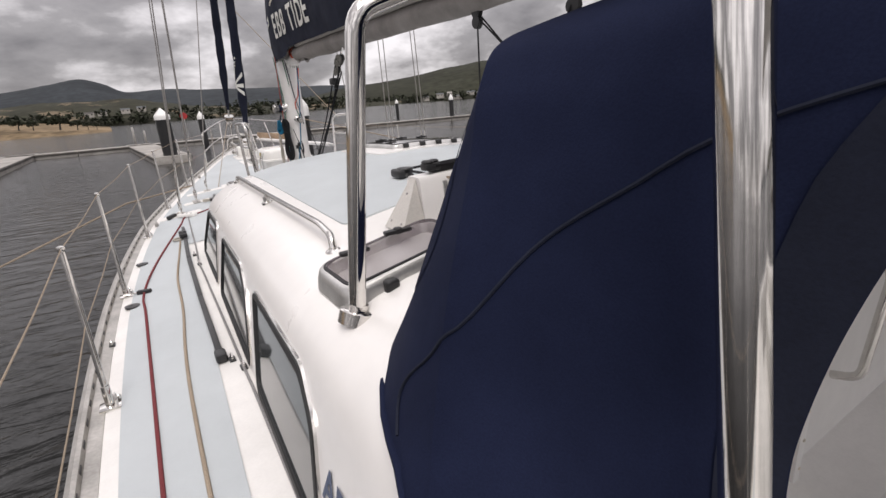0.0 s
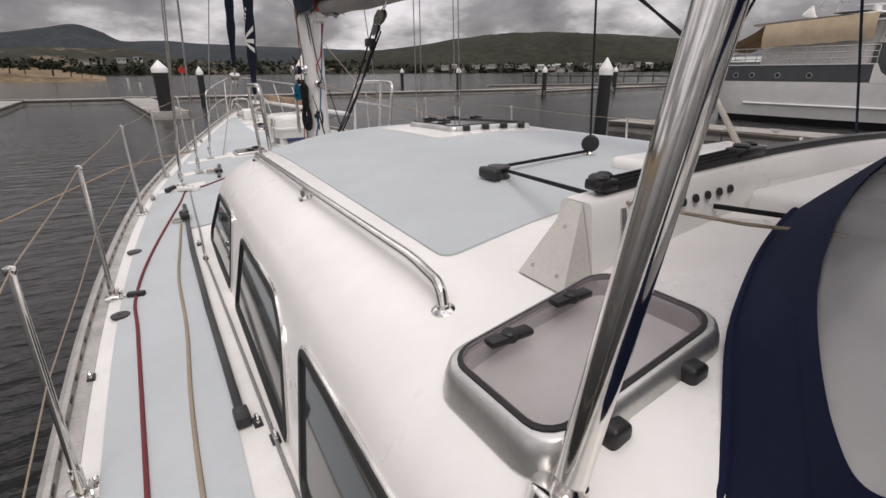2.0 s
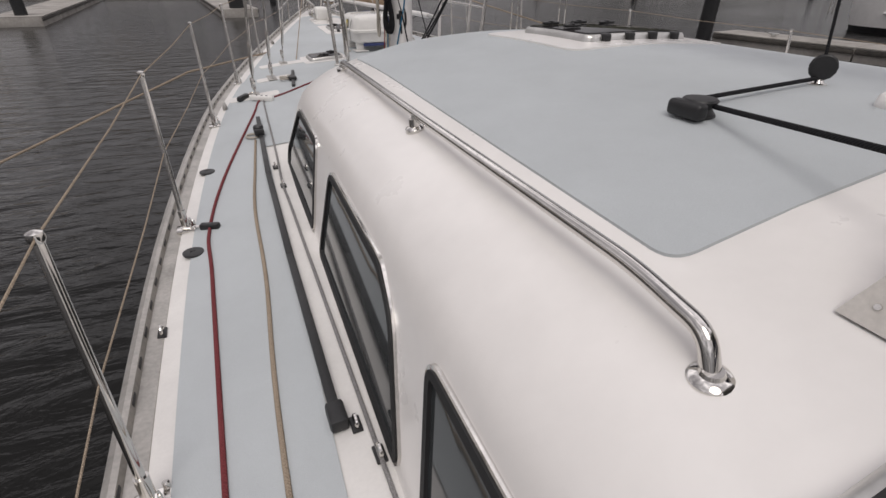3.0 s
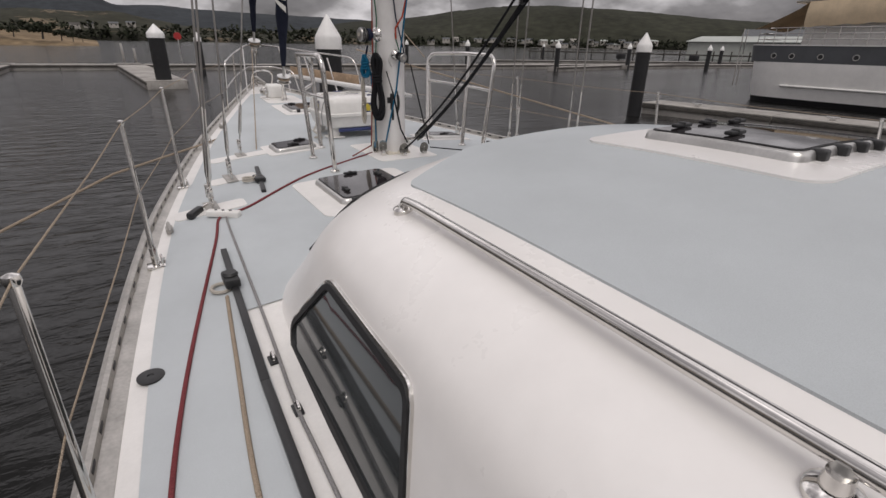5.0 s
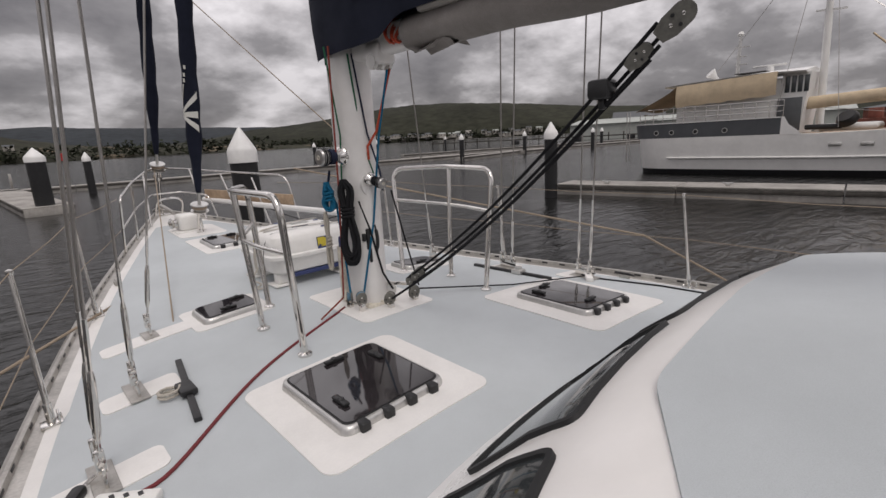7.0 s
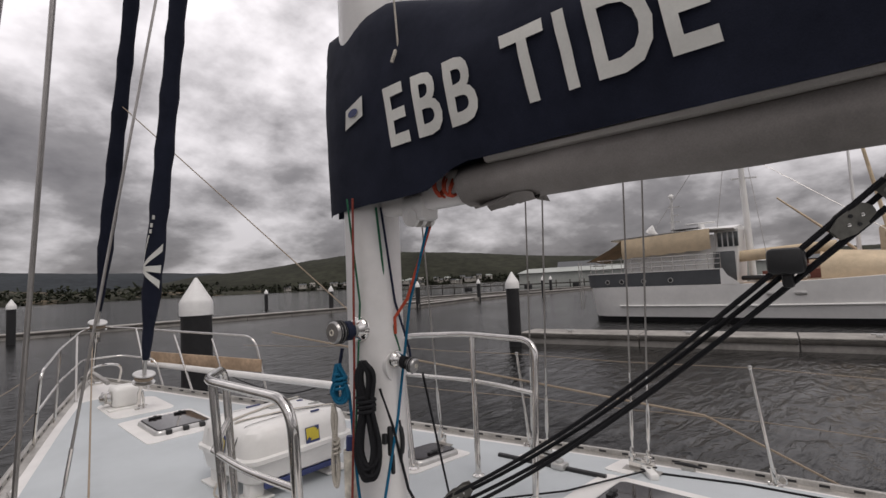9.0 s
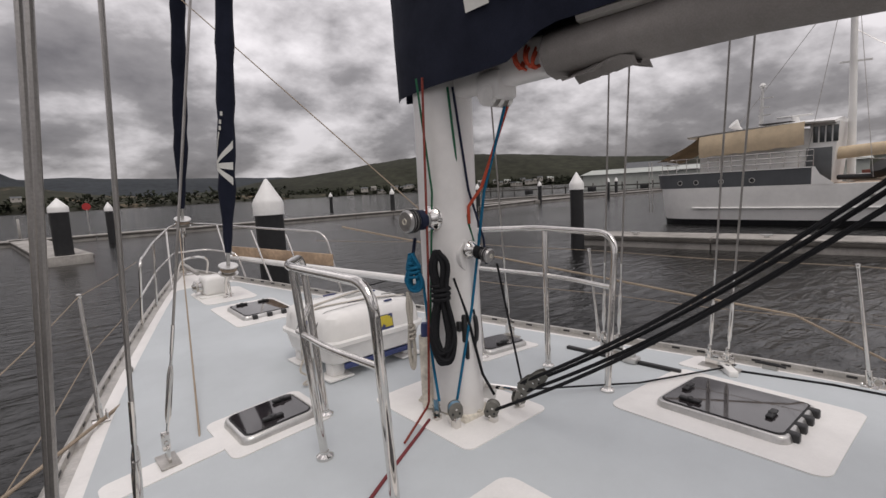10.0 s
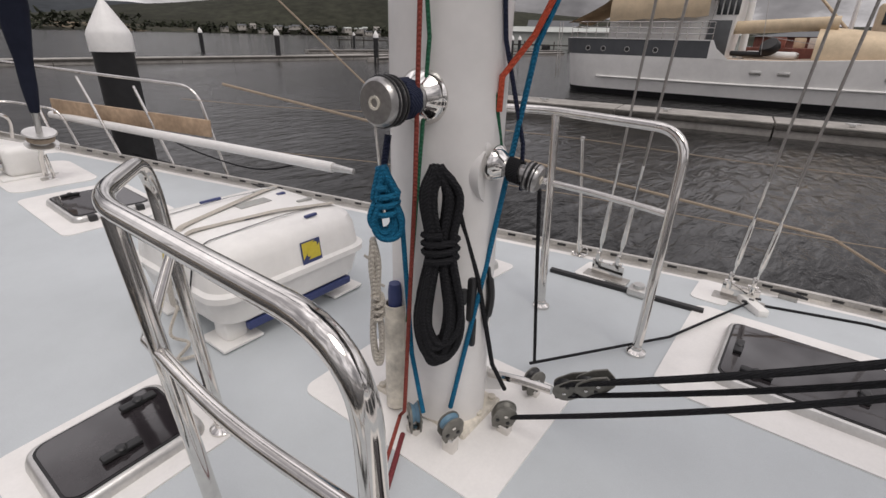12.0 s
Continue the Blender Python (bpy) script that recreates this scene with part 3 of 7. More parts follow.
front_window([(-1.50, 0.30), (-1.03, 0.28), (-1.0, 0.88), (-1.34, 0.86)], 0.05)
front_window([(-0.92, 0.28), (-0.25, 0.28), (-0.22, 0.88), (-0.90, 0.88)], 0.05)
front_window([(-0.14, 0.28), (0.48, 0.28), (0.50, 0.88), (-0.13, 0.88)], 0.05)
front_window([(0.60, 0.28), (1.20, 0.28), (1.05, 0.88), (0.61, 0.88)], 0.05)

# cockpit behind the cabin
cock = thing("cockpit", (0, 0, 0), "white moulded cockpit well with coamings", "cockpit", kind="structure")
part("cockpit_sole", box(-1.6, -4, 0.02, 1.6, 1.2, 0.08), COCKPIT, cock)
for s in (-1, 1):
    part("coaming", box(min(s * 1.42, s * 1.72), -4, 0.05, max(s * 1.42, s * 1.72), 1.21, 0.72, 0.05, 3), COCKPIT, cock)
    part("bench", box(min(s * 0.8, s * 1.45), -4, 0.05, max(s * 0.8, s * 1.45), 1.0, 0.45, 0.03, 3), COCKPIT, cock)
part("transom_seat", box(-1.6, -4.05, 0.05, 1.6, -3.6, 0.72, 0.04), COCKPIT, cock)


# ---- distance: hills, shores, sheds ----
def ridge(name, material, label, dist, table, seed, step=0.5, rough=0.10, foot=0.0, kindof="hill"):
    """A long hill seen across the water: table rows are (azimuth in degrees from the bow, height in metres at that distance)."""
    bm = bmesh.new()
    rows = []
    a = table[0][0]
    while a <= table[-1][0]:
        h = smooth_table(table, a)
        col = []
        for k in range(9):
            q = k / 8
            d = dist * (1 + 0.35 * q)
            z = h * (1 + 0.0 * q) * (math.sin(q * math.pi / 2) ** 0.8) * (1 + 0.35 * q) if k else SEA - 2
            if k:
                z += noise.noise(Vector((a * 0.35 + seed, q * 3, 0))) * h * rough + noise.noise(Vector((a * 3.1 + seed, q * 9, 3))) * h * rough * 0.35
            col.append((d * math.sin(radians(a)), 4 + d * math.cos(radians(a)), max(z + foot * (k > 0), SEA - 2)))
        rows.append(col)
        a += step
    return whole(name, grid(rows), material, label, kindof, kind="structure")


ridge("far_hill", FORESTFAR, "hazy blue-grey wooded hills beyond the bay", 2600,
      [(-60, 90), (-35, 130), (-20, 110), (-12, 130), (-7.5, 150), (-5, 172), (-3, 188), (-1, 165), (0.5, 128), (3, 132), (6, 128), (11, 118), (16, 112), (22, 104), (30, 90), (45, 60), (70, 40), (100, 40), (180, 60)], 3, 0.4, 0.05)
ridge("wooded_hill", FOREST, "dark green wooded hill behind the far shore", 1000,
      [(12, 14), (18, 24), (22, 36), (27, 43), (32, 55), (37, 66), (42, 70), (47, 66), (52, 60), (58, 50), (64, 42), (72, 34), (84, 30), (110, 24), (150, 30)], 11, 0.35, 0.06)
ridge("near_ridge", PATCHY, "low wooded ridge with dry grass clearings", 900,
      [(-70, 34), (-40, 36), (-20, 34), (-10, 31), (-5.6, 36), (-2.7, 34), (0.7, 36), (3, 28), (6, 20), (10, 15), (14, 13), (20, 11), (28, 8)], 21, 0.2, 0.14)
ridge("grass_point", DRYGRASS, "low dry grassy point with bushes", 250,
      [(-80, 9), (-30, 7), (-14, 5.5), (-8, 4.5), (-5, 3.4), (-3, 1.8), (-1.6, 0.9)], 31, 0.25, 0.16, -1.2)


# piles and pontoons
def pile(x, y, label="black sleeved mooring pile with a white cone cap", r=0.33, top=1.52):
    t = thing("mooring_pile", (x, y, SEA), label, "pile", "mooring piles")
    part("sleeve", lathe([(r, -1.5), (r, top - SEA)], (x, y, SEA)), PILEBLACK, t)
    part("cap", lathe([(r * 1.09, top - SEA), (r * 1.09, top - SEA + 0.28), (r * 1.0, top - SEA + 0.36), (0.03, top - SEA + 0.86), (0.0, top - SEA + 0.87)], (x, y, SEA)), PILEWHITE, t, "white cone cap")
    return t


first = pile(2.92, 17.71)
pile(0.3, 44.0, "stout black sleeved mooring pile with a white cone cap", 0.5, 1.75)
for x, y in ((19.6, 20.0), (4.9, 61.0), (-11.9, 41.5), (40.5, 65.2), (46.0, 94.0), (48.4, 55.2), (67.0, 58.3), (78.6, 52.0), (99.5, 113.0), (96, 60)):
    copy_thing(first, pose(x, y, SEA))


def pontoon(a, b, width, label="floating concrete pontoon with a dark timber waler", h=0.50):
    a, b = Vector((*a, 0)), Vector((*b, 0))
    n = max(1, round((b - a).length / 6))
    d = (b - a) / n
    t = thing("pontoon", (*a.xy, SEA), label, "pontoon", "marina pontoons")
    s = d.normalized().cross(Vector((0, 0, 1)))
    for i in range(n):
        p, q = a + d * i + d.normalized() * 0.03, a + d * (i + 1) - d.normalized() * 0.03
        up = Vector((0, 0, SEA + h / 2 - 0.1))
        part("float", bar(p + up, q + up, width - 0.12, h + 0.2, 0.02), CONCRETE, t)
        part("deck_slab", bar(p + Vector((0, 0, SEA + h + 0.03)), q + Vector((0, 0, SEA + h + 0.03)), width, 0.07, 0.015), CONCRETE, t)
        for k in (-1, 1):
            o = s * k * (width / 2 - 0.03) + Vector((0, 0, SEA + h - 0.12))
            part("waler", bar(p + o, q + o, 0.08, 0.16, 0.01), WALER, t)
    return t


pontoon((21.75, 20.6), (27.0, -22), 2.0)
pontoon((0.4, 43.0), (-1.4, 73.0), 2.6)
pontoon((-60, 76.4), (110, 57), 2.4)
pontoon((-12.0, 40.5), (-12.7, 73.6), 2.6)
pontoon((40.0, 65.8), (58, 66), 1.6)
pontoon((48.0, 55.6), (72, 61), 1.6)
pontoon((66.5, 58.8), (92, 60.5), 1.6)
pontoon((60, 84), (130, 66), 1.8)

# mast
MX, MY, BX = 0.07, 8.065, 0.055
mast = thing("mast", (MX, MY, 0.72), "white painted aluminium mast stepped on deck", "mast")


def mast_ring(z, n=28):
    return [Vector((MX + 0.128 * math.cos(2 * math.pi * k / n), MY - 0.006 * z + 0.175 * math.sin(2 * math.pi * k / n), z)) for k in range(n)]


bm = bmesh.new()
loops = [[bm.verts.new(p) for p in mast_ring(z)] for z in (0.74, 1.2, 2, 4, 8, 13, 18)]
for a, b in zip(loops, loops[1:]):
    for k in range(28):
        bm.faces.new((a[k], a[(k + 1) % 28], b[(k + 1) % 28], b[k]))
bm.faces.new(loops[-1])
part("spar", bm, MASTWHITE, mast)

# boom, its cover and the sail bag
boom = thing("boom", (BX, 7.5, 2.25), "boom wrapped in a grey canvas cover", "boom")


def sheet_loft(rows, closed=True):
    bm = bmesh.new()
    vs = [[bm.verts.new(p) for p in r] for r in rows]
    n = len(vs[0])
    for a, b in zip(vs, vs[1:]):
        for i in range(n if closed else n - 1):
            bm.faces.new((a[i], a[(i + 1) % n], b[(i + 1) % n], b[i]))
    if closed:
        bm.faces.new(vs[0][::-1])
        bm.faces.new(vs[-1])
    return bm


def rise(y):
    """The boom tilts up a little towards the mast."""
    return 0.09 * min(1.05, max(0.0, (y - 3.5) / 3.9))


def boom_z(y):
    return 2.245 + 0.004 * (7.4 - y) + rise(y)


rows = []
for i in range(54):
    y = 7.36 - i * 0.1
    rows.append([Vector((BX + (0.105 + 0.012 * noise.noise(Vector((y * 2.2, k * 0.7, 1)))) * math.cos(a), y, boom_z(y) + (0.095 + 0.012 * noise.noise(Vector((y * 2.6, k * 0.6, 5)))) * math.sin(a)))
                 for k in range(20) for a in (2 * math.pi * k / 20,)])
part("canvas_cover", sheet_loft(rows), GREYCANVAS, boom)


def bag_point(y, a):
    """The sail bag's skin: a runs from its lower port edge over the top to the starboard edge."""
    fore = max(0.0, y - 7.75)
    low = boom_z(y) + 0.075 - (0.10 if y > 7.5 else 0.10 * max(0.0, (y - 7.3) / 0.2))
    high = 3.05 + rise(y) + 0.24 * min(1.0, max(0.0, (y - 7.2) / 0.6))
    w = 0.235 * math.sqrt(max(0.02, 1 - (fore / 0.63) ** 2))
    z = low + (high - low) * math.sin(a) ** 0.75
    x = w * (0.62 + 0.38 * math.sin(a) ** 0.6) * math.cos(a)
    f = 0.018 * noise.noise(Vector((y * 1.7, a * 1.5, 2))) + 0.01 * noise.noise(Vector((y * 5, a * 5, 7)))
    return Vector((BX - x + f, y, z + f))


bag = thing("sail_bag", (BX, 4, 2.4), "navy blue canvas sail bag stowed on the boom, white lettering", "sail bag")
rows = [[bag_point(8.37 - i * 0.08, math.pi * k / 30) for k in range(31)] for i in range(80)]
part("canvas", sheet_loft(rows, False), NAVYDARK, bag)

# spray hood
dodger = thing("spray_hood", (0, 1.6, 1.2), "navy canvas spray hood with clear vinyl windows", "spray hood")


def arch(table, s):
    """A bow of the hood: table rows are (share from the centre, half width, y, height)."""
    q = abs(s)
    vals = [smooth_table([(r[0], r[i]) for r in table], q) for i in (1, 2, 3)]
    return Vector(((-1 if s < 0 else 1) * vals[0], vals[1], vals[2]))


FRONT = [(0, 0, 2.26, 1.375), (0.25, 0.55, 2.20, 1.35), (0.5, 1.1, 2.03, 1.275), (0.7, 1.45, 1.84, 1.19), (0.8, 1.61, 1.78, 1.115), (0.84, 1.68, 1.69, 1.09), (0.88, 1.75, 1.55, 1.075), (0.94, 1.81, 1.36, 1.05), (1, 1.87, 1.19, 0.80)]
MAIN = [(0, 0, 1.50, 2.03), (0.25, 0.55, 1.49, 1.99), (0.5, 1.12, 1.46, 1.90), (0.6, 1.35, 1.45, 1.855), (0.68, 1.495, 1.44, 1.81), (0.74, 1.55, 1.43, 1.73), (0.78, 1.58, 1.42, 1.62), (0.88, 1.72, 1.36, 1.25), (0.94, 1.83, 1.25, 1.0), (1, 1.89, 1.13, 0.76)]
AFT = [(0, 0, 0.50, 2.12), (0.25, 0.5, 0.51, 2.09), (0.5, 1.05, 0.56, 2.0), (0.6, 1.27, 0.62, 1.92), (0.68, 1.40, 0.70, 1.82), (0.74, 1.43, 0.78, 1.70), (0.78, 1.44, 0.85, 1.58), (0.88, 1.457, 0.912, 1.28), (0.94, 1.487, 0.898, 1.05), (1, 1.557, 0.895, 0.72)]


def hood_point(u, s):
    if u <= 1:
        p = arch(FRONT, s).lerp(arch(MAIN, s), u)
        p += Vector((0, 0.02, 0.04)) * math.sin(math.pi * u) * max(0.2, 1 - abs(s))
    else:
        p = arch(MAIN, s).lerp(arch(AFT, s), u - 1)
        p += Vector((0, 0, 0.015)) * math.sin(math.pi * (u - 1))
    f = 0.008 * noise.noise(Vector((p.x * 2.5, p.y * 4, p.z * 4)))
    return p + Vector((f, 0, f))


def in_pane(u, s):
    c, w = (0.495 if s > 0 else -0.495, 0.285) if abs(s) > 0.195 else (0.0, 0.17)
    a = abs(s - c) / w
    b = abs(u - 0.53) / 0.33
    return a ** 3.4 + b ** 3.4 < 1


US = [i / 70 for i in range(71)] + [1 + (i + 1) / 16 for i in range(16)]
SS = [-1 + 2 * k / 300 for k in range(301)]
cloth, pane = bmesh.new(), bmesh.new()
for bmx, want in ((cloth, False), (pane, True)):
    vs = {}
    for i in range(len(US) - 1):
        for k in range(300):
            if in_pane((US[i] + US[i + 1]) / 2, (SS[k] + SS[k + 1]) / 2) is not want:
                continue
            quad = []
            for a, b in ((i, k), (i, k + 1), (i + 1, k + 1), (i + 1, k)):
                if (a, b) not in vs:
                    vs[a, b] = bmx.verts.new(hood_point(US[a], SS[b]))
                quad.append(vs[a, b])
            bmx.faces.new(quad)
part("canvas", cloth, NAVY, dodger)
pane_ob = part("window_pane", pane, VINYL, dodger, "clear vinyl window")
pane_ob.visible_shadow = False
for side in (-1, 1):
    line = [(0.25, 0.90), (0.40, 0.872), (1.02, 0.86), (1.3, 0.815), (1.52, 0.785), (1.64, 0.765), (1.82, 0.74), (1.95, 0.72)]
    part("seam", tube([hood_point(u, side * smooth_table(line, u)) + Vector((side * 0.002, 0, 0.001)) for u in [0.25 + i * 0.0425 for i in range(41)]], 0.0035, 6), NAVYDARK, dodger, "stitched seam")
    aft_band = [[hood_point(2.0 - w, side * (1 - 0.36 * i / 30)) + Vector((side * 0.006, 0, 0)) for w in (0.0, 0.08, 0.16)] for i in range(31)]
    part("aft_band", grid(aft_band), NAVYDARK, dodger, "dark band along the aft edge")
    part("edge_welt", tube([hood_point(0.0, side * (i / 40)) for i in range(41)], 0.010, 8), NAVY, dodger, "navy welt on the roof")
for c, w in ((-0.495, 0.285), (0.495, 0.285), (0.0, 0.17)):
    ring = []
    for i in range(97):
        a = 2 * math.pi * i / 96
        ca, sa = math.cos(a), math.sin(a)
        ring.append([hood_point(0.53 + 0.33 * k * math.copysign(abs(sa) ** (2 / 3.4), sa), c + w * k * math.copysign(abs(ca) ** (2 / 3.4), ca)) + Vector((0, 0.003 * (1 if k < 1.05 else 0.3), 0.004)) for k in (0.93, 1.0, 1.06)])
    part("pane_border", grid(ring), NAVY, dodger, "sewn navy border of the window")
dodger.location += Vector((0.014, -0.01, 0.0))

# steel arch posts over the cockpit edge
for y0, z0, y1, x0, x1 in ((1.965, 1.14, 1.87, 1.612, 1.552), (0.825, 0.70, 0.965, 1.595, 1.588)):
    t = thing("arch_frame", (0, y0, z0), "polished stainless steel arch of thick round tube", "steel arch", "steel arches")
    half_arch = [(-x0, y0, z0), (-x1, y1, 1.945), (-0.9, y1, 2.18), (0, y1, 2.28)]
    part("tube", tube(rounded(half_arch + [(-x, y, z) for x, y, z in half_arch[-2::-1]], 0.05), 0.0255, 16), STEEL, t)
    for s in (-1, 1):
        part("foot_flange", lathe([(0.055, -0.03), (0.055, 0.008), (0.05, 0.012), (0.028, 0.014), (0.028, 0.03)], (s * x0, y0, z0), (s * -0.35, 0, 1)), STEEL, t)

bimini = thing("cockpit_awning", (0, 0.2, 2.2), "pale grey canvas awning stretched over the steel arches", "awning")
AWN = [(-1.44, 2.025), (-1.2, 2.11), (-0.9, 2.212), (-0.5, 2.262), (0, 2.312), (0.5, 2.262), (0.9, 2.212), (1.2, 2.11), (1.44, 2.025)]
part("canvas", sheet_loft([[(x, y, z - (0.02 if abs(y - 1.3) < 0.3 else 0.0)) for x, z in AWN] + [(x, y, z + 0.004) for x, z in AWN[::-1]] for y in (1.80, 1.55, 1.3, 1.1, 0.985, 0.5, 0.0, -0.6, -1.2)]), mat("pale_awning_canvas", (0.46, 0.45, 0.44), 0.85, grain=200, bump=0.2, vary=0.05, stain=2, stain_amount=0.15), bimini)
part("front_hem", tube([(x, 1.80, z + 0.002) for x, z in AWN], 0.008, 6), GREYCANVAS, bimini)

# ---- deck fittings ----
def hatch(x0, y0, x1, y1, surface, label, lid_material, knobs=4, height=0.045, handles=(), r=0.05, frame_material=None, knob_side=-1):
    """A framed deck hatch on a surface; knobs along its aft edge; handles are (x, y, along x) on the lid."""
    at = surface(0)((x0 + x1) / 2, (y0 + y1) / 2)
    t = thing("deck_hatch", at, label, "deck hatch", "deck hatches")
    outline = spread(rrect(x0, y0, x1, y1, r), 0.06)
    place = lambda u, v, up=0.0: surface(up)(u, v)
    part("frame", band(outline, lambda u, v, up: place(u, v, up + 0.002), 0.034, height, ((-0.25, 0), (-0.1, 0.6), (0.1, 0.92), (0.3, 1.0), (0.85, 1.0), (1, 0.9), (1, 0))), frame_material or ANODIZED, t, "satin aluminium frame")
    inner = rrect(x0 + 0.026, y0 + 0.026, x1 - 0.026, y1 - 0.026, r * 0.8)
    lid = part("lid", patch(inner, lambda u, v: place(u, v, height + 0.008), 4, 0.012), lid_material, t, "smoked acrylic lid")
    part("seal", band(spread(rrect(x0 + 0.018, y0 + 0.018, x1 - 0.018, y1 - 0.018, r * 0.85), 0.06), lambda u, v, up: place(u, v, height - 0.004 + up), 0.012, 0.010), RUBBER, t, "black rubber seal")
    for i in range(knobs):
        x = x0 + (x1 - x0) * (i + 0.7) / (knobs + 0.4)
        p = place(x, y0 if knob_side < 0 else y1, 0.026)
        part("hinge", box(p.x - 0.024, p.y - 0.030, p.z - 0.022, p.x + 0.024, p.y + 0.024, p.z + 0.026, 0.011, 3), BLACK, t, "black hinge block")
    for x, y, along in handles:
        p = place(x, y, height + 0.014)
        w, d = (0.055, 0.016) if along else (0.016, 0.055)
        h = joined(box(p.x - w, p.y - d, p.z - 0.004, p.x + w, p.y + d, p.z + 0.012, 0.006, 2), lathe([(0.017, -0.004), (0.017, 0.014), (0.012, 0.018)], p, seg=12))
        part("handle", h, BLACK, lid, "black lever handle")
    return t


hatch(-0.985, 6.715, -0.425, 7.325, on_deck, "smoked deck hatch on a white painted pad", SMOKED, 4, handles=((-0.89, 6.90, False), (-0.53, 7.14, False), (-0.71, 7.26, True)))
hatch(0.785, 6.665, 1.345, 7.265, on_deck, "smoked deck hatch on a white painted pad", SMOKED, 4, handles=((0.88, 7.12, False), (1.06, 7.2, True), (1.0, 6.78, True)))
hatch(-0.965, 8.505, -0.565, 8.845, on_deck, "small smoked deck hatch by the mast rail", SMOKED, 0, handles=((-0.78, 8.59, True), (-0.66, 8.76, True)))
hatch(0.74, 8.44, 1.18, 8.72, on_deck, "small smoked deck hatch by the mast rail", SMOKED, 0, handles=((0.95, 8.5, True),))
hatch(-0.19, 10.70, 0.29, 11.21, on_deck, "smoked foredeck hatch on a white painted pad", SMOKED, 3, handles=((-0.06, 11.13, True), (0.16, 11.13, True)))
hatch(-0.225, 4.41, 0.495, 5.035, on_roof, "large smoked hatch on the cabin roof", SMOKED, 4, handles=((-0.08, 4.95, True), (0.15, 4.97, True), (0.36, 4.95, True), (-0.10, 4.71, True)))


def on_shoulder(off):
    """The hatch by the spray hood lies in one plane, tilted outboard over the rounded shoulder."""
    return lambda x, y: Vector((x, y, 1.135 + 0.2 * (x + 1.598) + off))


hatch(-1.625, 1.995, -1.14, 2.325, on_shoulder, "tinted acrylic hatch in a pale frame, wet with rain", PINKISH, 2, 0.065, ((-1.49, 2.25, True), (-1.31, 2.26, True)), 0.07)
part("coaming", patch(rrect(-1.632, 1.988, -1.133, 2.332, 0.075), on_shoulder(-0.004), 3, 0.09), RAFT, bpy.data.objects["deck_hatch.006"], "pale moulded coaming")
part("well", patch(rrect(-1.595, 2.025, -1.17, 2.295, 0.06), lambda x, y: on_shoulder(0.004)(x, y), 3), mat("mauve_lining", (0.52, 0.46, 0.49), 0.8, grain=60, bump=0.1, vary=0.1), bpy.data.objects["deck_hatch.006"], "pale mauve lining")

# grab rail on the roof
rail = thing("grab_rail", (-1.43, 3.7, 1.19), "polished stainless grab rail along the cabin roof", "grab rail")
zr = lambda x, y: roof_z(x, y) - 0.55 * max(0, abs(x) - 1.40) ** 2 * 4
pts = [(-1.476, 2.52, zr(1.476, 2.52)), (-1.47, 2.55, 1.235), (-1.457, 2.72, 1.25), (-1.43, 3.78, 1.243), (-1.386, 4.96, 1.232), (-1.385, 5.045, 1.226), (-1.383, 5.06, zr(1.383, 5.06))]
part("tube", tube(rounded(pts, 0.06, 6), 0.0155, 14), STEEL, rail)
for x, y in ((-1.476, 2.52), (-1.437, 3.80), (-1.383, 5.06)):
    z = zr(x, y)
    part("base_flange", lathe([(0.034, -0.012), (0.034, 0.006), (0.03, 0.010), (0.019, 0.014), (0.016, 0.04 if y == 3.80 else 0.02)], (x, y, z), (-0.15, 0, 1)), STEEL, rail)
part("leg", tube([(-1.437, 3.80, zr(1.437, 3.80)), (-1.432, 3.80, 1.243)], 0.016), ANODIZED, rail)

# mainsheet traveller bridge
trav = thing("traveller_bridge", (0, 2.42, 1.3), "white moulded bridge carrying the black mainsheet track", "traveller")
BR = 1.135


def bridge_z(x):
    return 1.435 + 0.035 * (1 - (x / BR) ** 2)


rows = []
for i in range(41):
    x = -BR + 2 * BR * i / 40
    top, low = bridge_z(x), roof_z(x, 2.42) - 0.02
    rows.append([(x, 2.35, low), (x, 2.375, top - 0.012), (x, 2.385, top), (x, 2.465, top), (x, 2.48, top - 0.012), (x, 2.52, low)])
part("bridge", sheet_loft(rows), GEL, trav)
for s in (-1, 1):
    bm = bmesh.new()
    q = [(s * (BR + 0.003), 2.405, 1.432), (s * (BR + 0.003), 2.445, 1.432), (s * 1.245, 2.51, roof_z(1.245, 2.5) + 0.003), (s * 1.25, 2.34, roof_z(1.25, 2.4) + 0.003), (s * (BR + 0.003), 2.352, roof_z(1.15, 2.35)), (s * (BR + 0.003), 2.52, roof_z(1.15, 2.5))]
    vs = [bm.verts.new(p) for p in q]
    bm.faces.new(vs[:4])
    bm.faces.new((vs[0], vs[3], vs[4]))
    bm.faces.new((vs[1], vs[5], vs[2]))
    part("end_cheek", bm, mat("cream_cheek_plate", (0.62, 0.59, 0.55), 0.5, grain=120, bump=0.15, vary=0.06), trav, "pale metal cheek plate", smooth=False)
    for f, g in ((0.3, 0.5), (0.85, 0.2), (0.85, 0.8)):
        p = Vector(q[0]).lerp(Vector(q[1]), g).lerp(Vector(q[3]).lerp(Vector(q[2]), g), f)
        part("screw", lathe([(0.006, 0), (0.005, 0.003)], p, (s * 0.9, 0, 0.4), 8), STEEL, trav)
track = part("track", sheet_loft([[(x, y, bridge_z(x) + 0.001 + z) for y, z in ((2.405, 0), (2.405, 0.024), (2.445, 0.024), (2.445, 0))] for x in [-1.05 + 0.0525 * i for i in range(41)]]), BLACK, trav, "black anodised track")
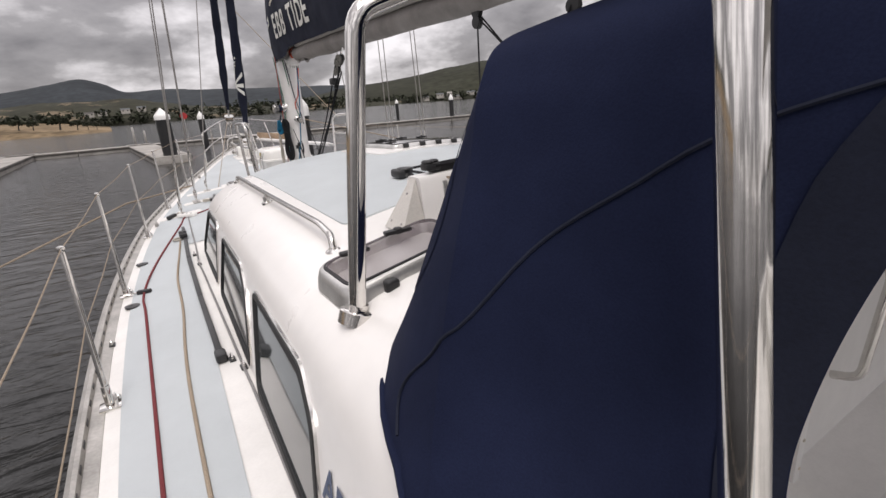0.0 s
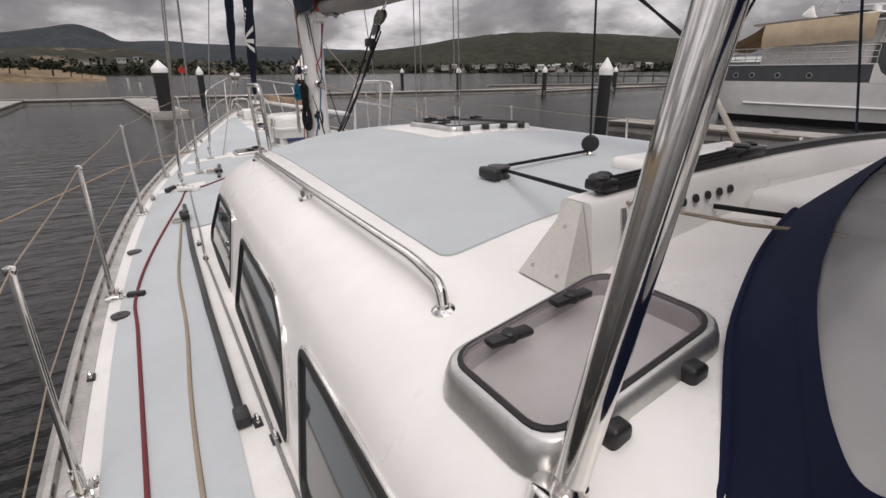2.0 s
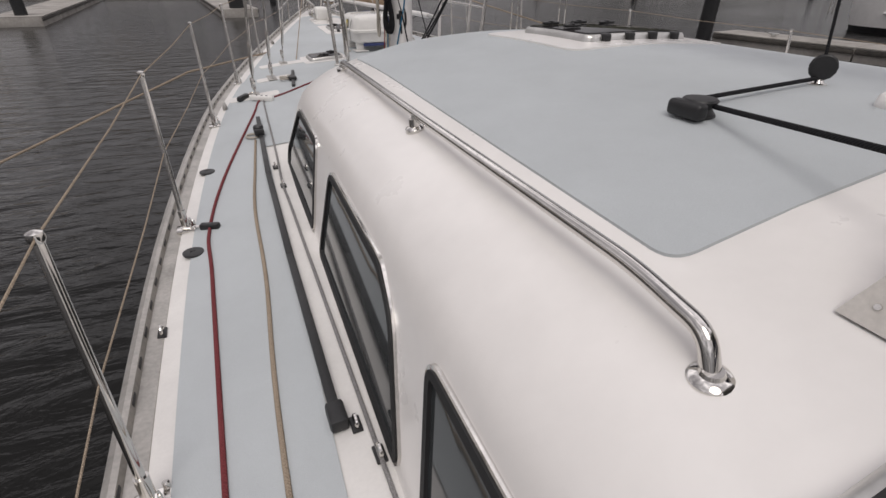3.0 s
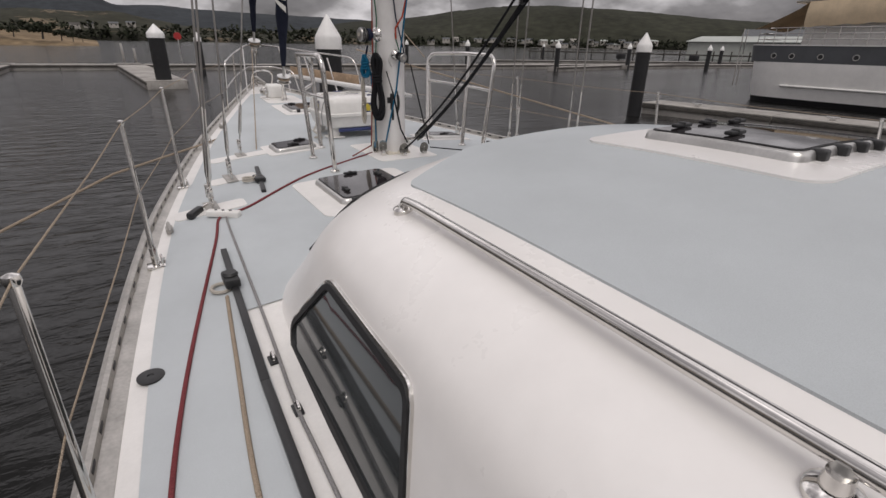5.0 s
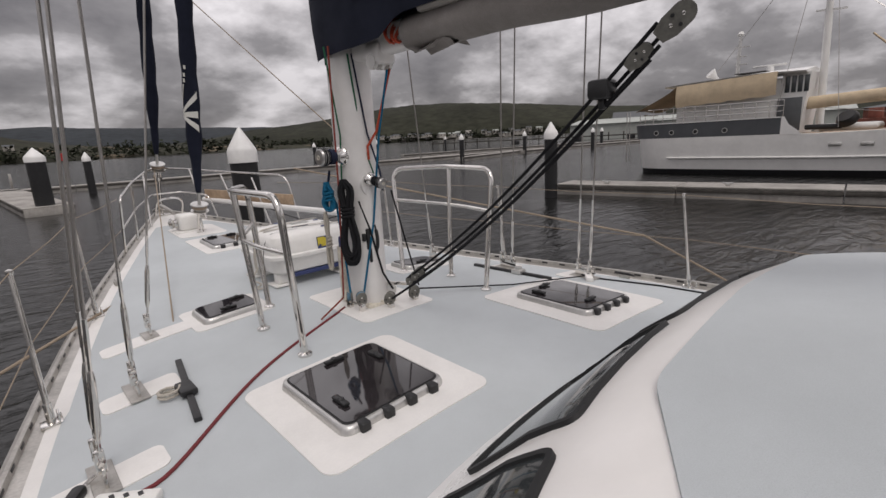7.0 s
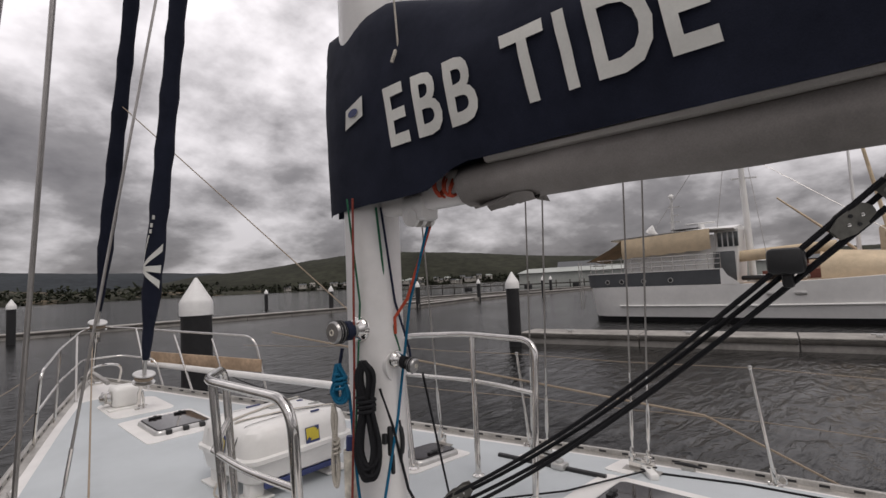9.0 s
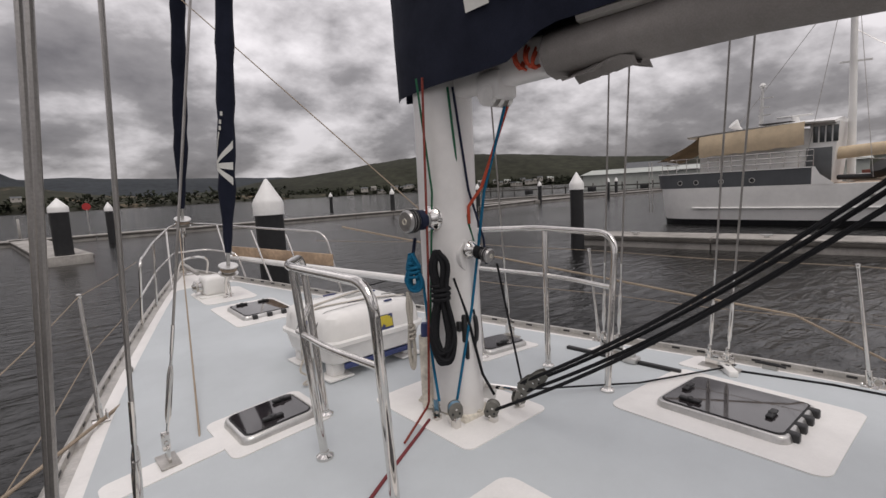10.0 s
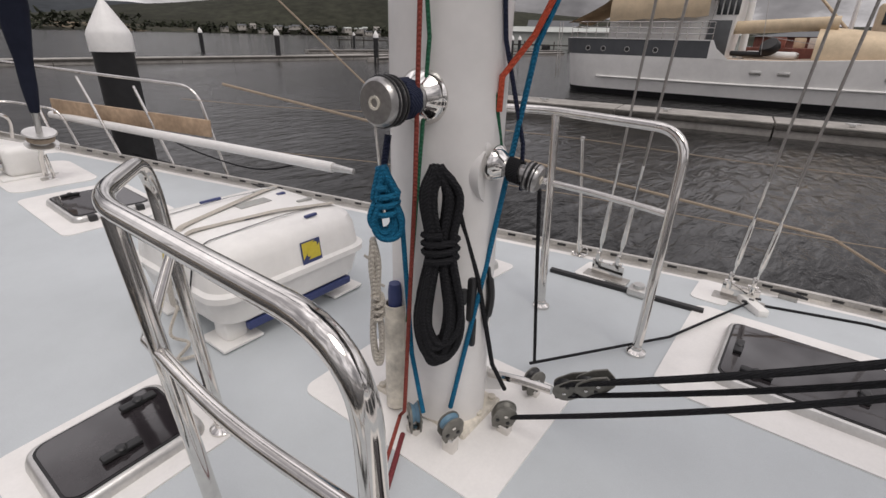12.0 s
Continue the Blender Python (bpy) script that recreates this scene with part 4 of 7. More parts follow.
for x in (-0.83, -0.77, -0.71, -0.65, -0.59, -0.53):
    part("hole", lathe([(0.013, -0.002), (0.013, 0.004)], (x, 2.363, bridge_z(x) - 0.062), (0, -1, 0.3), 12), BLACK, trav, "dark round hole")
part("strap", bar((-1.02, 2.350, 1.30), (-1.02, 2.372, 1.41), 0.022, 0.006, 0.002), ANODIZED, trav)
for x, w in ((-1.05, 0.034), (1.05, 0.034), (-0.36, 0.075)):
    z = bridge_z(x) + 0.026
    part("car", joined(box(x - w, 2.395, z - 0.014, x + w, 2.455, z + 0.016, 0.007, 2), lathe([(0.024, 0), (0.027, 0.008), (0.02, 0.014)], (x - w * 0.4, 2.425, z + 0.014)), lathe([(0.02, 0), (0.023, 0.008), (0.014, 0.014)], (x + w * 0.7, 2.44, z + 0.014))), BLACK, trav, "black ball-bearing car")
for k in range(3):
    y = 2.395 + 0.025 * k
    part("control_line", tube([(-1.04, y, 1.472), (-0.4, y, 1.50)], 0.005, 6), ROPEBLACK, trav, "black control line")
part("control_line", tube([(-1.02, 2.39, 1.425), (-0.80, 2.18, 1.38), (-0.62, 2.02, 1.36)], 0.005, 6), ROPETAN, trav, "tan control line")
part("control_line", tube([(-0.62, 2.355, 1.36), (-0.45, 2.14, 1.34)], 0.008, 8), ROPEBLACK, trav, "black control line")
garage = thing("companionway_garage", (0, 2.2, 1.35), "white moulded sliding hatch garage on the roof", "hatch garage")
part("moulding", box(-0.46, 1.7, 1.30, 0.50, 2.345, 1.395, 0.03, 3), GEL, garage)
part("forward_moulding", box(-0.30, 2.50, 1.32, 0.62, 3.02, 1.392, 0.03, 3), GEL, garage)

# mainsheet: blocks and falls between the roof and the boom
def block(name, at, axis, r=0.035, thick=0.03, label="black sheave block with a steel strap", parent=None, material=None, cheeks=None):
    """A rope block: two cheeks, a sheave and a strap; axis is the sheave's axle."""
    ax = Vector(axis).normalized()
    t = thing(name, at, label, "block", "rope blocks") if parent is None else parent
    for k in (-1, 1):
        part("cheek", lathe([(r * 0.95, 0), (r, thick * 0.1), (r * 0.9, thick * 0.22), (r * 0.3, thick * 0.26)], Vector(at) + ax * k * thick * 0.32, ax * k, 14), cheeks or material or BLACK, t)
    part("sheave", lathe([(r * 0.92, -thick * 0.3), (r * 0.7, 0), (r * 0.92, thick * 0.3)], at, ax, 14), material or BLACK, t)
    return t


sheet = thing("mainsheet", (0, 2.7, 2.0), "black mainsheet tackle hanging from the boom", "mainsheet")
B1, B2, B3, B4 = (-0.22, 2.66, 1.78), (0.0, 2.63, 2.17), (0.0, 3.46, 2.22), (-0.15, 3.265, 1.395)
for a, b in ((B1, B2), ((B1[0] + 0.03, B1[1], B1[2]), (B2[0] + 0.04, B2[1], B2[2])), (B1, B3), ((B1[0], B1[1] + 0.03, B1[2]), (B3[0], B3[1] - 0.04, B3[2])), (B3, B4)):
    part("fall", tube([a, b], 0.0055, 6), ROPEBLACK, sheet, "black braided rope")
part("fall", tube([(0.02, 2.40, 2.2), (0.75, 2.5, 1.45)], 0.005, 6), ROPENAVY, sheet)
for at, ax in ((B1, (0.3, 1, 0)), (B2, (1, 0.2, 0)), (B3, (1, 0, 0))):
    for dz in (-0.03, 0.03):
        block("block", (at[0], at[1], at[2] + dz), ax, 0.042, 0.034, parent=sheet)
    part("shackle", tube([(at[0], at[1], at[2] + (0.06 if at[2] > 2 else -0.06)), (at[0], at[1], at[2] + (0.13 if at[2] > 2 else -0.16))], 0.009, 8), STEEL, sheet, "steel shackle")
part("car_strop", tube([(B1[0], B1[1], B1[2] - 0.10), (-0.36, 2.43, 1.48)], 0.010, 8), ROPEWHITE, sheet, "pale strop")
stand = block("standup_block", (-0.15, 3.265, 1.405), (0.8, 0.5, 0), 0.042, 0.03)
part("spring", lathe([(0.014, -0.05), (0.02, -0.045), (0.012, -0.03)], (-0.15, 3.265, 1.40)), STEEL, stand, "steel spring base")
part("base", lathe([(0.03, -0.055), (0.03, -0.048)], (-0.15, 3.265, 1.40)), STEEL, stand)
foot = block("foot_block", (-0.75, 3.23, 1.335), (0, 0, 1), 0.052, 0.05, "low black deck foot block on the roof")
part("housing", box(-0.82, 3.17, 1.31, -0.775, 3.29, 1.358, 0.014, 3), BLACK, foot)
lead = thing("control_rope", (-0.8, 2.9, 1.36), "black rope led across the cabin roof", "rope")
part("rope", tube([(-0.15, 3.265, 1.37), (-0.72, 3.275, 1.345)], 0.0075, 8), ROPEBLACK, lead)
part("rope", tube([(-0.74, 3.19, 1.345), (-1.04, 2.45, 1.43)], 0.0075, 8), ROPEBLACK, lead)

# lettering on the cabin side and the sail bag
def text_mesh(body, size, place, thick=0.0, shear=0.0, width=1.0):
    """Built-in font letters as a mesh; place(u, v) lays them on a surface."""
    cu = bpy.data.curves.new("letters", "FONT")
    cu.body, cu.size, cu.shear, cu.resolution_u = body, size, shear, 3
    cu.offset = size * 0.022
    tmp = new("letters", cu)
    me = bpy.data.meshes.new_from_object(tmp.evaluated_get(bpy.context.evaluated_depsgraph_get()))
    bpy.data.objects.remove(tmp)
    bpy.data.curves.remove(cu)
    bm = bmesh.new()
    bm.from_mesh(me)
    bpy.data.meshes.remove(me)
    bmesh.ops.triangulate(bm, faces=bm.faces)
    for _ in range(2):
        bmesh.ops.subdivide_edges(bm, edges=[e for e in bm.edges if e.calc_length() > size * 0.18], cuts=1, use_grid_fill=False)
        bmesh.ops.triangulate(bm, faces=bm.faces)
    for v in bm.verts:
        v.co = place(v.co.x * width, v.co.y)
    return bm


part("lettering", text_mesh("ADA", 0.15, lambda u, v: Vector((-(wall_x(1.83 - u, 0.70 + v) + 0.004), 1.83 - u, 0.70 + v))), LETTERBLUE, coachroof, "dark blue letters")


def bag_side(y, z, off=0.006):
    lo, hi = 0.0, math.pi / 2
    for _ in range(24):
        m = (lo + hi) / 2
        if bag_point(y, m).z < z:
            lo = m
        else:
            hi = m
    p = bag_point(y, (lo + hi) / 2)
    return Vector((p.x - off, y, z))


for i, (ch, y0) in enumerate((("E", 7.70), ("B", 7.515), ("B", 7.325), ("T", 7.01), ("I", 6.80), ("D", 6.69), ("E", 6.46))):
    part("letter", text_mesh(ch, 0.40, lambda u, v: bag_side(y0 - u + 0.14 * (v - 0.12), 2.47 + rise(7.2) + v, 0.012), shear=0.0, width=0.76), LETTER, bag, "large off-white sewn letter")
flag = part("flag_patch", patch([(8.02, 2.715), (7.86, 2.75), (7.85, 2.85), (8.005, 2.815)], lambda y, z: bag_side(y, z, 0.010), 3), LETTER, bag, "white rectangular sewn patch")
part("emblem", patch([(7.935 + 0.045 * math.cos(a), 2.783 + 0.020 * math.sin(a)) for a in [2 * math.pi * k / 14 for k in range(14)]], lambda y, z: bag_side(y, z, 0.016), 2), BLUEINK, flag, "blue oval shape")
part("cover_strip", tube([(BX - 0.075, 7.2 - 0.1 * i, boom_z(7.2 - 0.1 * i) + 0.085) for i in range(52)], 0.032, 8, squash=0.7), mat("pale_grey_canvas", (0.52, 0.49, 0.46), 0.85, grain=180, bump=0.2, vary=0.06, stain=2, stain_amount=0.15), boom, "pale folded canvas strip")
part("lacing", tube(curve([bag_side(7.62, 3.0, 0.01), (-0.15, 7.60, 2.97), (-0.16, 7.61, 2.93)]), 0.009, 6), ROPEWHITE, bag, "white knotted lazy line")
part("lazy_line", tube([(-0.1, 7.62, 2.95), (-0.4, 7.7, 9.0)], 0.005, 6), ROPEWHITE, bag)

# gooseneck and boom end
goose = part("gooseneck", joined(box(0.0, 7.38, 2.26, 0.11, 7.92, 2.42, 0.03, 3), box(-0.02, 7.60, 2.21, 0.11, 7.74, 2.33, 0.02, 2)), MASTWHITE, boom, "white gooseneck casting")
for x in (-0.005, 0.05, 0.105):
    part("sheave", lathe([(0.045, -0.012), (0.036, 0), (0.045, 0.012)], (x - 0.01, 7.67, 2.225), (1, 0, 0), 14), ANODIZED, goose)
lash = None
for i in range(9):
    a = [(0.05 + 0.09 * math.cos(k * 0.9 + i * 0.7), 7.45 + 0.05 * math.sin(i * 1.3 + k * 0.4), 2.36 + 0.07 * math.sin(k * 0.9 + i)) for k in range(7)]
    b = tube(curve(a, 4), 0.006, 6)
    lash = b if lash is None else joined(lash, b)
part("lashing", lash, ROPEORANGE, boom, "orange rope lashing")
part("cover_flap", sheet_loft([[(BX - 0.07 + 0.14 * k / 6, 7.30 - 0.3 * i / 6, boom_z(7.2) - 0.095 - 0.02 * math.sin(k * 1.3 + i)) for k in range(7)] for i in range(7)], False), GREYCANVAS, boom)

for t in (boom, bag):
    t.location += Vector((-0.05, -0.06, 0.085))

# vang: tackle from the mast foot to the boom
vang = thing("boom_vang", (0.1, 7.7, 0.85), "black rope boom vang tackle with silver blocks", "boom vang")
V0, V1 = Vector((0.105, 7.62, 0.91)), Vector((-0.02, 5.93, 2.16))
d = (V1 - V0).normalized()
for o, r in (((-0.02, 0.0, 0.030), 0.008), ((0.02, 0.0, 0.010), 0.008), ((0.0, 0.0, -0.025), 0.008)):
    part("fall", tube([(V0 + Vector(o)).lerp(V1 + Vector(o) * 1.3, k / 16) - Vector((0, 0, 0.075 * math.sin(math.pi * k / 16))) for k in range(17)], r, 8), ROPEBLACK, vang, "thick black braided rope")
part("fall", tube([Vector((0.03, 7.73, 0.79)).lerp(Vector((0.02, 5.98, 2.09)), k / 16) - Vector((0, 0, 0.08 * math.sin(math.pi * k / 16))) for k in range(17)], 0.008, 8), ROPEBLACK, vang, "thick black braided rope")
VANGBLOCKS = (V0 + d * 0.03, -d, 0.035, 0.03), (V0 + d * 0.11, -d, 0.032, 0.03), (V1 - d * 0.07, d, 0.030, 0.034), (V1 + d * 0.10, d, 0.040, 0.05)
part("upper_link", tube([V1 + d * 0.16, V1 + d * 0.26, (0.0, 5.62, 2.32)], 0.012, 8), STEEL, vang)
part("cam_cleat", joined(box(-0.055, 6.11, 1.965, 0.035, 6.20, 2.04, 0.015, 2), box(-0.02, 6.14, 1.925, 0.01, 6.17, 1.975, 0.01)), BLACK, vang)
part("lower_link", tube([V0 - d * 0.02, (0.11, 7.74, 0.88), (0.10, 7.86, 0.86)], 0.014, 8), STEEL, vang)

# mast fittings
part("foot_plate", box(-0.045, 7.87, 0.712, 0.185, 8.26, 0.742, 0.008), RUSTY, mast, "cream rust-stained foot plate")
for x, y in ((-0.025, 7.895), (0.07, 7.89), (0.165, 7.895), (-0.025, 8.24), (-0.028, 8.18), (0.168, 7.98)):
    part("bolt", lathe([(0.014, 0.738), (0.014, 0.752), (0.008, 0.756)], (x, y, 0), seg=8), RUSTY, mast)

def plate(outline, origin, e1, e2, thick):
    """A flat plate cut to an outline of (along e1, along e2), with thickness across."""
    bm_ = bmesh.new()
    e1, e2 = Vector(e1).normalized(), Vector(e2).normalized()
    n = e1.cross(e2).normalized() * thick / 2
    lo = [bm_.verts.new(Vector(origin) + e1 * p + e2 * q - n) for p, q in outline]
    hi = [bm_.verts.new(Vector(origin) + e1 * p + e2 * q + n) for p, q in outline]
    bm_.faces.new(lo[::-1])
    bm_.faces.new(hi)
    for k in range(len(lo)):
        bm_.faces.new((lo[k], lo[(k + 1) % len(lo)], hi[(k + 1) % len(hi)], hi[k]))
    return bm_


def cheek_outline(r, tail):
    return [(r * math.cos(a), r * math.sin(a)) for a in [math.pi * k / 10 for k in range(11)]] + [(-r, -tail * 0.55), (-r * 0.62, -tail), (r * 0.62, -tail), (r, -tail * 0.55)]


def cheek_block(t, at, axis, up, r=0.042, tail=0.075, thick=0.034, sheave=None):
    """Cheek plates with drilled bosses round a sheave, under thing t."""
    ax = Vector(axis).normalized()
    u = Vector(up)
    u = (u - ax * u.dot(ax)).normalized()
    e = u.cross(ax)
    for k in (-1, 1):
        ck = part("cheek", plate(cheek_outline(r, tail), Vector(at) + ax * k * thick / 2, e, u, 0.005), CHEEK, t, smooth=False)
        for p, q in ((0, 0), (0.5 * r, -0.7 * r), (-0.5 * r, -0.7 * r), (0, -1.3 * r)):
            part("rivet", lathe([(r * 0.17, 0), (r * 0.17, 0.004), (r * 0.08, 0.005)], Vector(at) + ax * k * (thick / 2 + 0.0024) + e * p + u * q, ax * k, 8), BLACK if p else STEEL, ck)
    part("sheave", lathe([(r * 0.93, -thick * 0.38), (r * 0.72, 0), (r * 0.93, thick * 0.38)], at, ax, 16), sheave or BLACK, t, "grooved sheave")


SATIN = mat("satin_winch_alloy", (0.40, 0.39, 0.38), 0.30, metal=0.9, grain=90, bump=0.08, vary=0.1, stain=14, stain_amount=0.3)
CHEEK = mat("grey_anodised_cheek", (0.19, 0.185, 0.165), 0.5, metal=0.4, grain=60, bump=0.08, vary=0.15, stain=12, stain_amount=0.3)
for at, ax, up, sh in (((-0.110, 8.02, 0.80), (0.75, -0.6, 0), (0.1, 0.1, 1), BLUESHEAVE), ((-0.098, 7.885, 0.825), (0.35, 0.75, 0.1), (0.05, 0.1, 1), BLUESHEAVE), ((0.075, 7.79, 0.80), (0.75, 0.5, 0.1), (0.35, -0.2, 1), CHEEK), ((0.30, 7.80, 0.79), (0.4, 0.9, 0), (0.3, 0, 1), BLACK)):
    at = (at[0] - 0.045, at[1] - 0.04, at[2])
    b = thing("turning_block", at, "grey cheeked turning block at the mast foot", "block", "mast foot blocks")
    cheek_block(b, at, ax, up, 0.036, 0.06, 0.03, sh)
    part("clip", box(at[0] - 0.018, at[1] - 0.022, 0.715, at[0] + 0.018, at[1] + 0.022, at[2] - 0.045, 0.006), STEEL, b, "steel lashing clip")
for c, u, r, w in VANGBLOCKS:
    cheek_block(vang, c, (0.85, 0.3, 0.2), u, r, r * 2.6, w)
part("vang_bracket", joined(plate([(-0.05, -0.04), (0.09, -0.05), (0.10, 0.0), (0.03, 0.06), (-0.05, 0.07)], (0.13, 7.945, 0.83), (0.65, -0.75, 0), (0, 0, 1), 0.02), plate([(-0.05, -0.05), (0.05, -0.05), (0.05, 0.09), (-0.05, 0.09)], (0.085, 7.965, 0.84), (0.7, 0.7, 0), (0, 0, 1), 0.015)), PILEWHITE, mast, "grey welded vang bracket")


def at_mast(p):
    """Mast gear is set out from the mast's own foot."""
    return Vector((0.025 + (p[0] - 0.07) * 1.14, 8.025 + (p[1] - 8.065) * 1.14, 0.72 + (p[2] - 0.72) * 1.04))


def winch(base, axis, label, band_material, s=1.0):
    base = at_mast(base)
    ax = Vector(axis).normalized()
    t = thing("mast_winch", base, label, "winch", "mast winches")
    part("base_disc", lathe([(0.078 * s, 0), (0.078 * s, 0.012), (0.066 * s, 0.03), (0.045 * s, 0.05)], base, ax, 28), STEEL, t, "chromed base flange")
    part("drum", lathe([(0.045 * s, 0.045), (0.034 * s, 0.07), (0.034 * s, 0.10), (0.040 * s, 0.128), (0.058 * s, 0.135), (0.060 * s, 0.150), (0.050 * s, 0.153), (0.060 * s, 0.160), (0.058 * s, 0.178), (0.050 * s, 0.186), (0.018 * s, 0.188)], base, ax, 28), SATIN, t, "satin alloy drum")
    for h in (0.132, 0.146, 0.163):
        part("dark_ridge", lathe([(0.056 * s, h), (0.0625 * s, h + 0.002), (0.0625 * s, h + 0.006), (0.056 * s, h + 0.008)], base, ax, 24), BLACK, t, "dark ring round the drum")
    part("socket", lathe([(0.017 * s, 0.186), (0.017 * s, 0.192), (0.011 * s, 0.192), (0.010 * s, 0.18)], base, ax, 12), RUSTY, t, "brass handle socket")
    turns = [Vector(base) + ax * (0.068 + 0.0085 * k / 10) + (Vector((0, 0, 1)) * math.cos(k * 0.628) + ax.cross(Vector((0, 0, 1))) * math.sin(k * 0.628)) * 0.046 * s for k in range(50)]
    part("wound_rope", tube(turns, 0.0075, 6), band_material, t, "wound rope turns")
    return t


winch((-0.025, 8.045, 1.728), (-1.0, -0.03, 0), "chromed mast winch with navy rope turns", ROPENAVY, 0.95)
small = winch((0.05, 7.903, 1.575), (0.12, -0.97, -0.2), "chromed mast winch on a white bracket", ROPEBLACK, 0.85)
small.scale = (0.72, 0.72, 0.72)
part("winch_bracket", joined(lathe([(0.08, -0.03), (0.085, 0.0), (0.085, 0.012)], (0.073, 7.905, 1.575), (0.05, -0.98, 0), 24), box(0.02, 7.885, 1.62, 0.09, 7.935, 1.665, 0.012)), MASTWHITE, mast, "white winch bracket")


def on_side_deck(pts, up):
    return [Vector((p[0], p[1], deck_z(p[0], p[1]) + up)) for p in pts]


def line_thing(pts, r, material, label, name="halyard", seg=8, group="halyards"):
    if group == "halyards":
        pts = [at_mast(p) for p in pts]
    return whole(name, tube(pts, r, seg), material, label, "rope", group)


line_thing([(-0.33, 7.95, 0.735), (-0.115, 8.055, 0.79), (-0.125, 8.03, 0.83), (-0.092, 8.02, 1.5), (-0.082, 8.0, 2.38)], 0.0062, ROPEBRICK, "red halyard running up the mast")
line_thing([(-0.07, 8.065, 1.1), (-0.05, 8.015, 1.86), (-0.095, 8.025, 2.38)], 0.0055, ROPEGREEN, "dark green halyard beside the mast")
line_thing([(-0.035, 7.94, 0.83), (0.055, 7.905, 1.3), (0.1, 7.845, 1.85), (0.075, 7.69, 2.21)], 0.0075, ROPEBLUE, "turquoise rope from foot block to gooseneck")
line_thing([(-0.105, 7.98, 0.84), (-0.075, 8.045, 1), (-0.095, 8.057, 1.43)], 0.0075, ROPEBLUE, "turquoise rope tail at the mast foot")
line_thing([(0.125, 7.86, 0.83), (0.075, 7.88, 0.95), (0.031, 7.915, 1.25), (-0.007, 7.95, 1.44)], 0.0075, ROPEBLACK, "black rope from clutch to foot block")
line_thing([(0.33, 7.80, 0.80), (0.215, 7.775, 1.17), (0.105, 7.75, 1.53)], 0.006, ROPEBLACK, "thin black rope off the winch", group="winch ropes")
line_thing([(0.085, 7.905, 1.6), (0.055, 7.905, 1.7), (0.033, 7.925, 1.87), (-0.015, 7.92, 2.33)], 0.006, ROPEGREEN, "dark halyard tied off above the winch")
line_thing([(0.105, 7.855, 1.5), (0.095, 7.855, 1.62), (0.055, 7.895, 1.86), (0.005, 7.91, 2.33)], 0.006, ROPENAVY, "navy halyard to the winch")
line_thing([(0.055, 7.9, 1.7), (0.05, 7.895, 1.78), (0.085, 7.845, 1.87), (0.09, 7.69, 2.21)], 0.008, ROPEORANGE, "orange rope to the gooseneck")
line_thing([(0.165, 8.15, 1.05), (0.175, 8.14, 1.3), (0.16, 8.13, 1.80)], 0.014, ROPEORANGE, "bundle of orange rope behind the mast")
line_thing([(0.175, 8.14, 0.80), (0.185, 8.13, 1.02), (0.175, 8.14, 1.2)], 0.010, ROPEGREEN, "bundle of green rope behind the mast")
line_thing([(0.36, 7.83, 0.76), (1.0, 7.46, 0.70), (1.68, 7.22, 0.655)], 0.006, ROPEBLACK, "black rope led to the starboard rail", "deck_rope", 8, "deck ropes")
line_thing(on_side_deck([(1.76, 7.19), (1.95, 6.7), (2.1, 5.6)], 0.012), 0.008, ROPEBLACK, "black rope along the starboard deck", "deck_rope", 8, "deck ropes")
line_thing([(-0.1, 8.09, 1.64), (-0.12, 8.09, 1.55), (-0.113, 8.08, 1.44)], 0.009, ROPENAVY, "navy rope tail under the winch")
rnd = random.Random(5)


def hank(name, top, drop, spread_, n, r, material, label, wrap=None, normal=(0.72, 0.69)):
    """A hanging coil of rope: long loops gathered by a wrap."""
    top = at_mast(top)
    t = thing(name, top, label, "rope coil", "rope coils")
    side = Vector((-normal[1], normal[0], 0))
    out = Vector((-normal[0], -normal[1], 0))
    for i in range(n):
        w = spread_ * rnd.uniform(0.55, 1.0)
        h = drop * rnd.uniform(0.86, 1.0)
        o = out * rnd.uniform(0.0, 0.035) + side * rnd.uniform(-0.012, 0.012)
        c = Vector(top) + o
        pts = [c + side * (w * 0.55 * k) + Vector((0, 0, z)) for k, z in ((0.3, 0.0), (-0.65, -0.07), (-0.35, -h * 0.42), (-0.95, -h * 0.8), (-0.5, -h), (0.5, -h * 1.0), (0.98, -h * 0.78), (0.35, -h * 0.42), (0.7, -0.08), (0.2, 0.0))]
        part("loop", tube(curve(pts, 5), r, 6), material, t)
    if wrap:
        pts = [Vector(top) + out * (0.018 + 0.030 * math.cos(k * 0.8)) + side * (spread_ * 0.42 * math.sin(k * 0.8)) + Vector((0, 0, -drop * wrap - 0.003 * k)) for k in range(26)]
        part("wrap", tube(pts, r, 6), material, t)
    return t


hank("rope_coil", (-0.083, 7.953, 1.585), 0.56, 0.105, 26, 0.0095, ROPEBLACK, "black rope coiled and hung on the mast", 0.30)
hank("rope_coil", (-0.12, 8.08, 1.57), 0.19, 0.07, 11, 0.0085, ROPEBLUE, "turquoise rope bundled on the mast", 0.25)
hank("rope_coil", (-0.135, 8.105, 1.38), 0.40, 0.035, 7, 0.007, ROPEWHITE, "weathered white rope hank on the mast", 0.42)
cl = thing("mast_cleat", (0.025, 7.915, 1.2), "black horn cleat and rope clutch on the mast", "cleat")
part("clutch", joined(box(0.0, 7.895, 1.13, 0.035, 7.945, 1.28, 0.01), box(-0.02, 7.91, 1.19, 0.005, 7.94, 1.245, 0.008), box(0.01, 7.89, 1.04, 0.03, 7.92, 1.14, 0.008)), BLACK, cl)
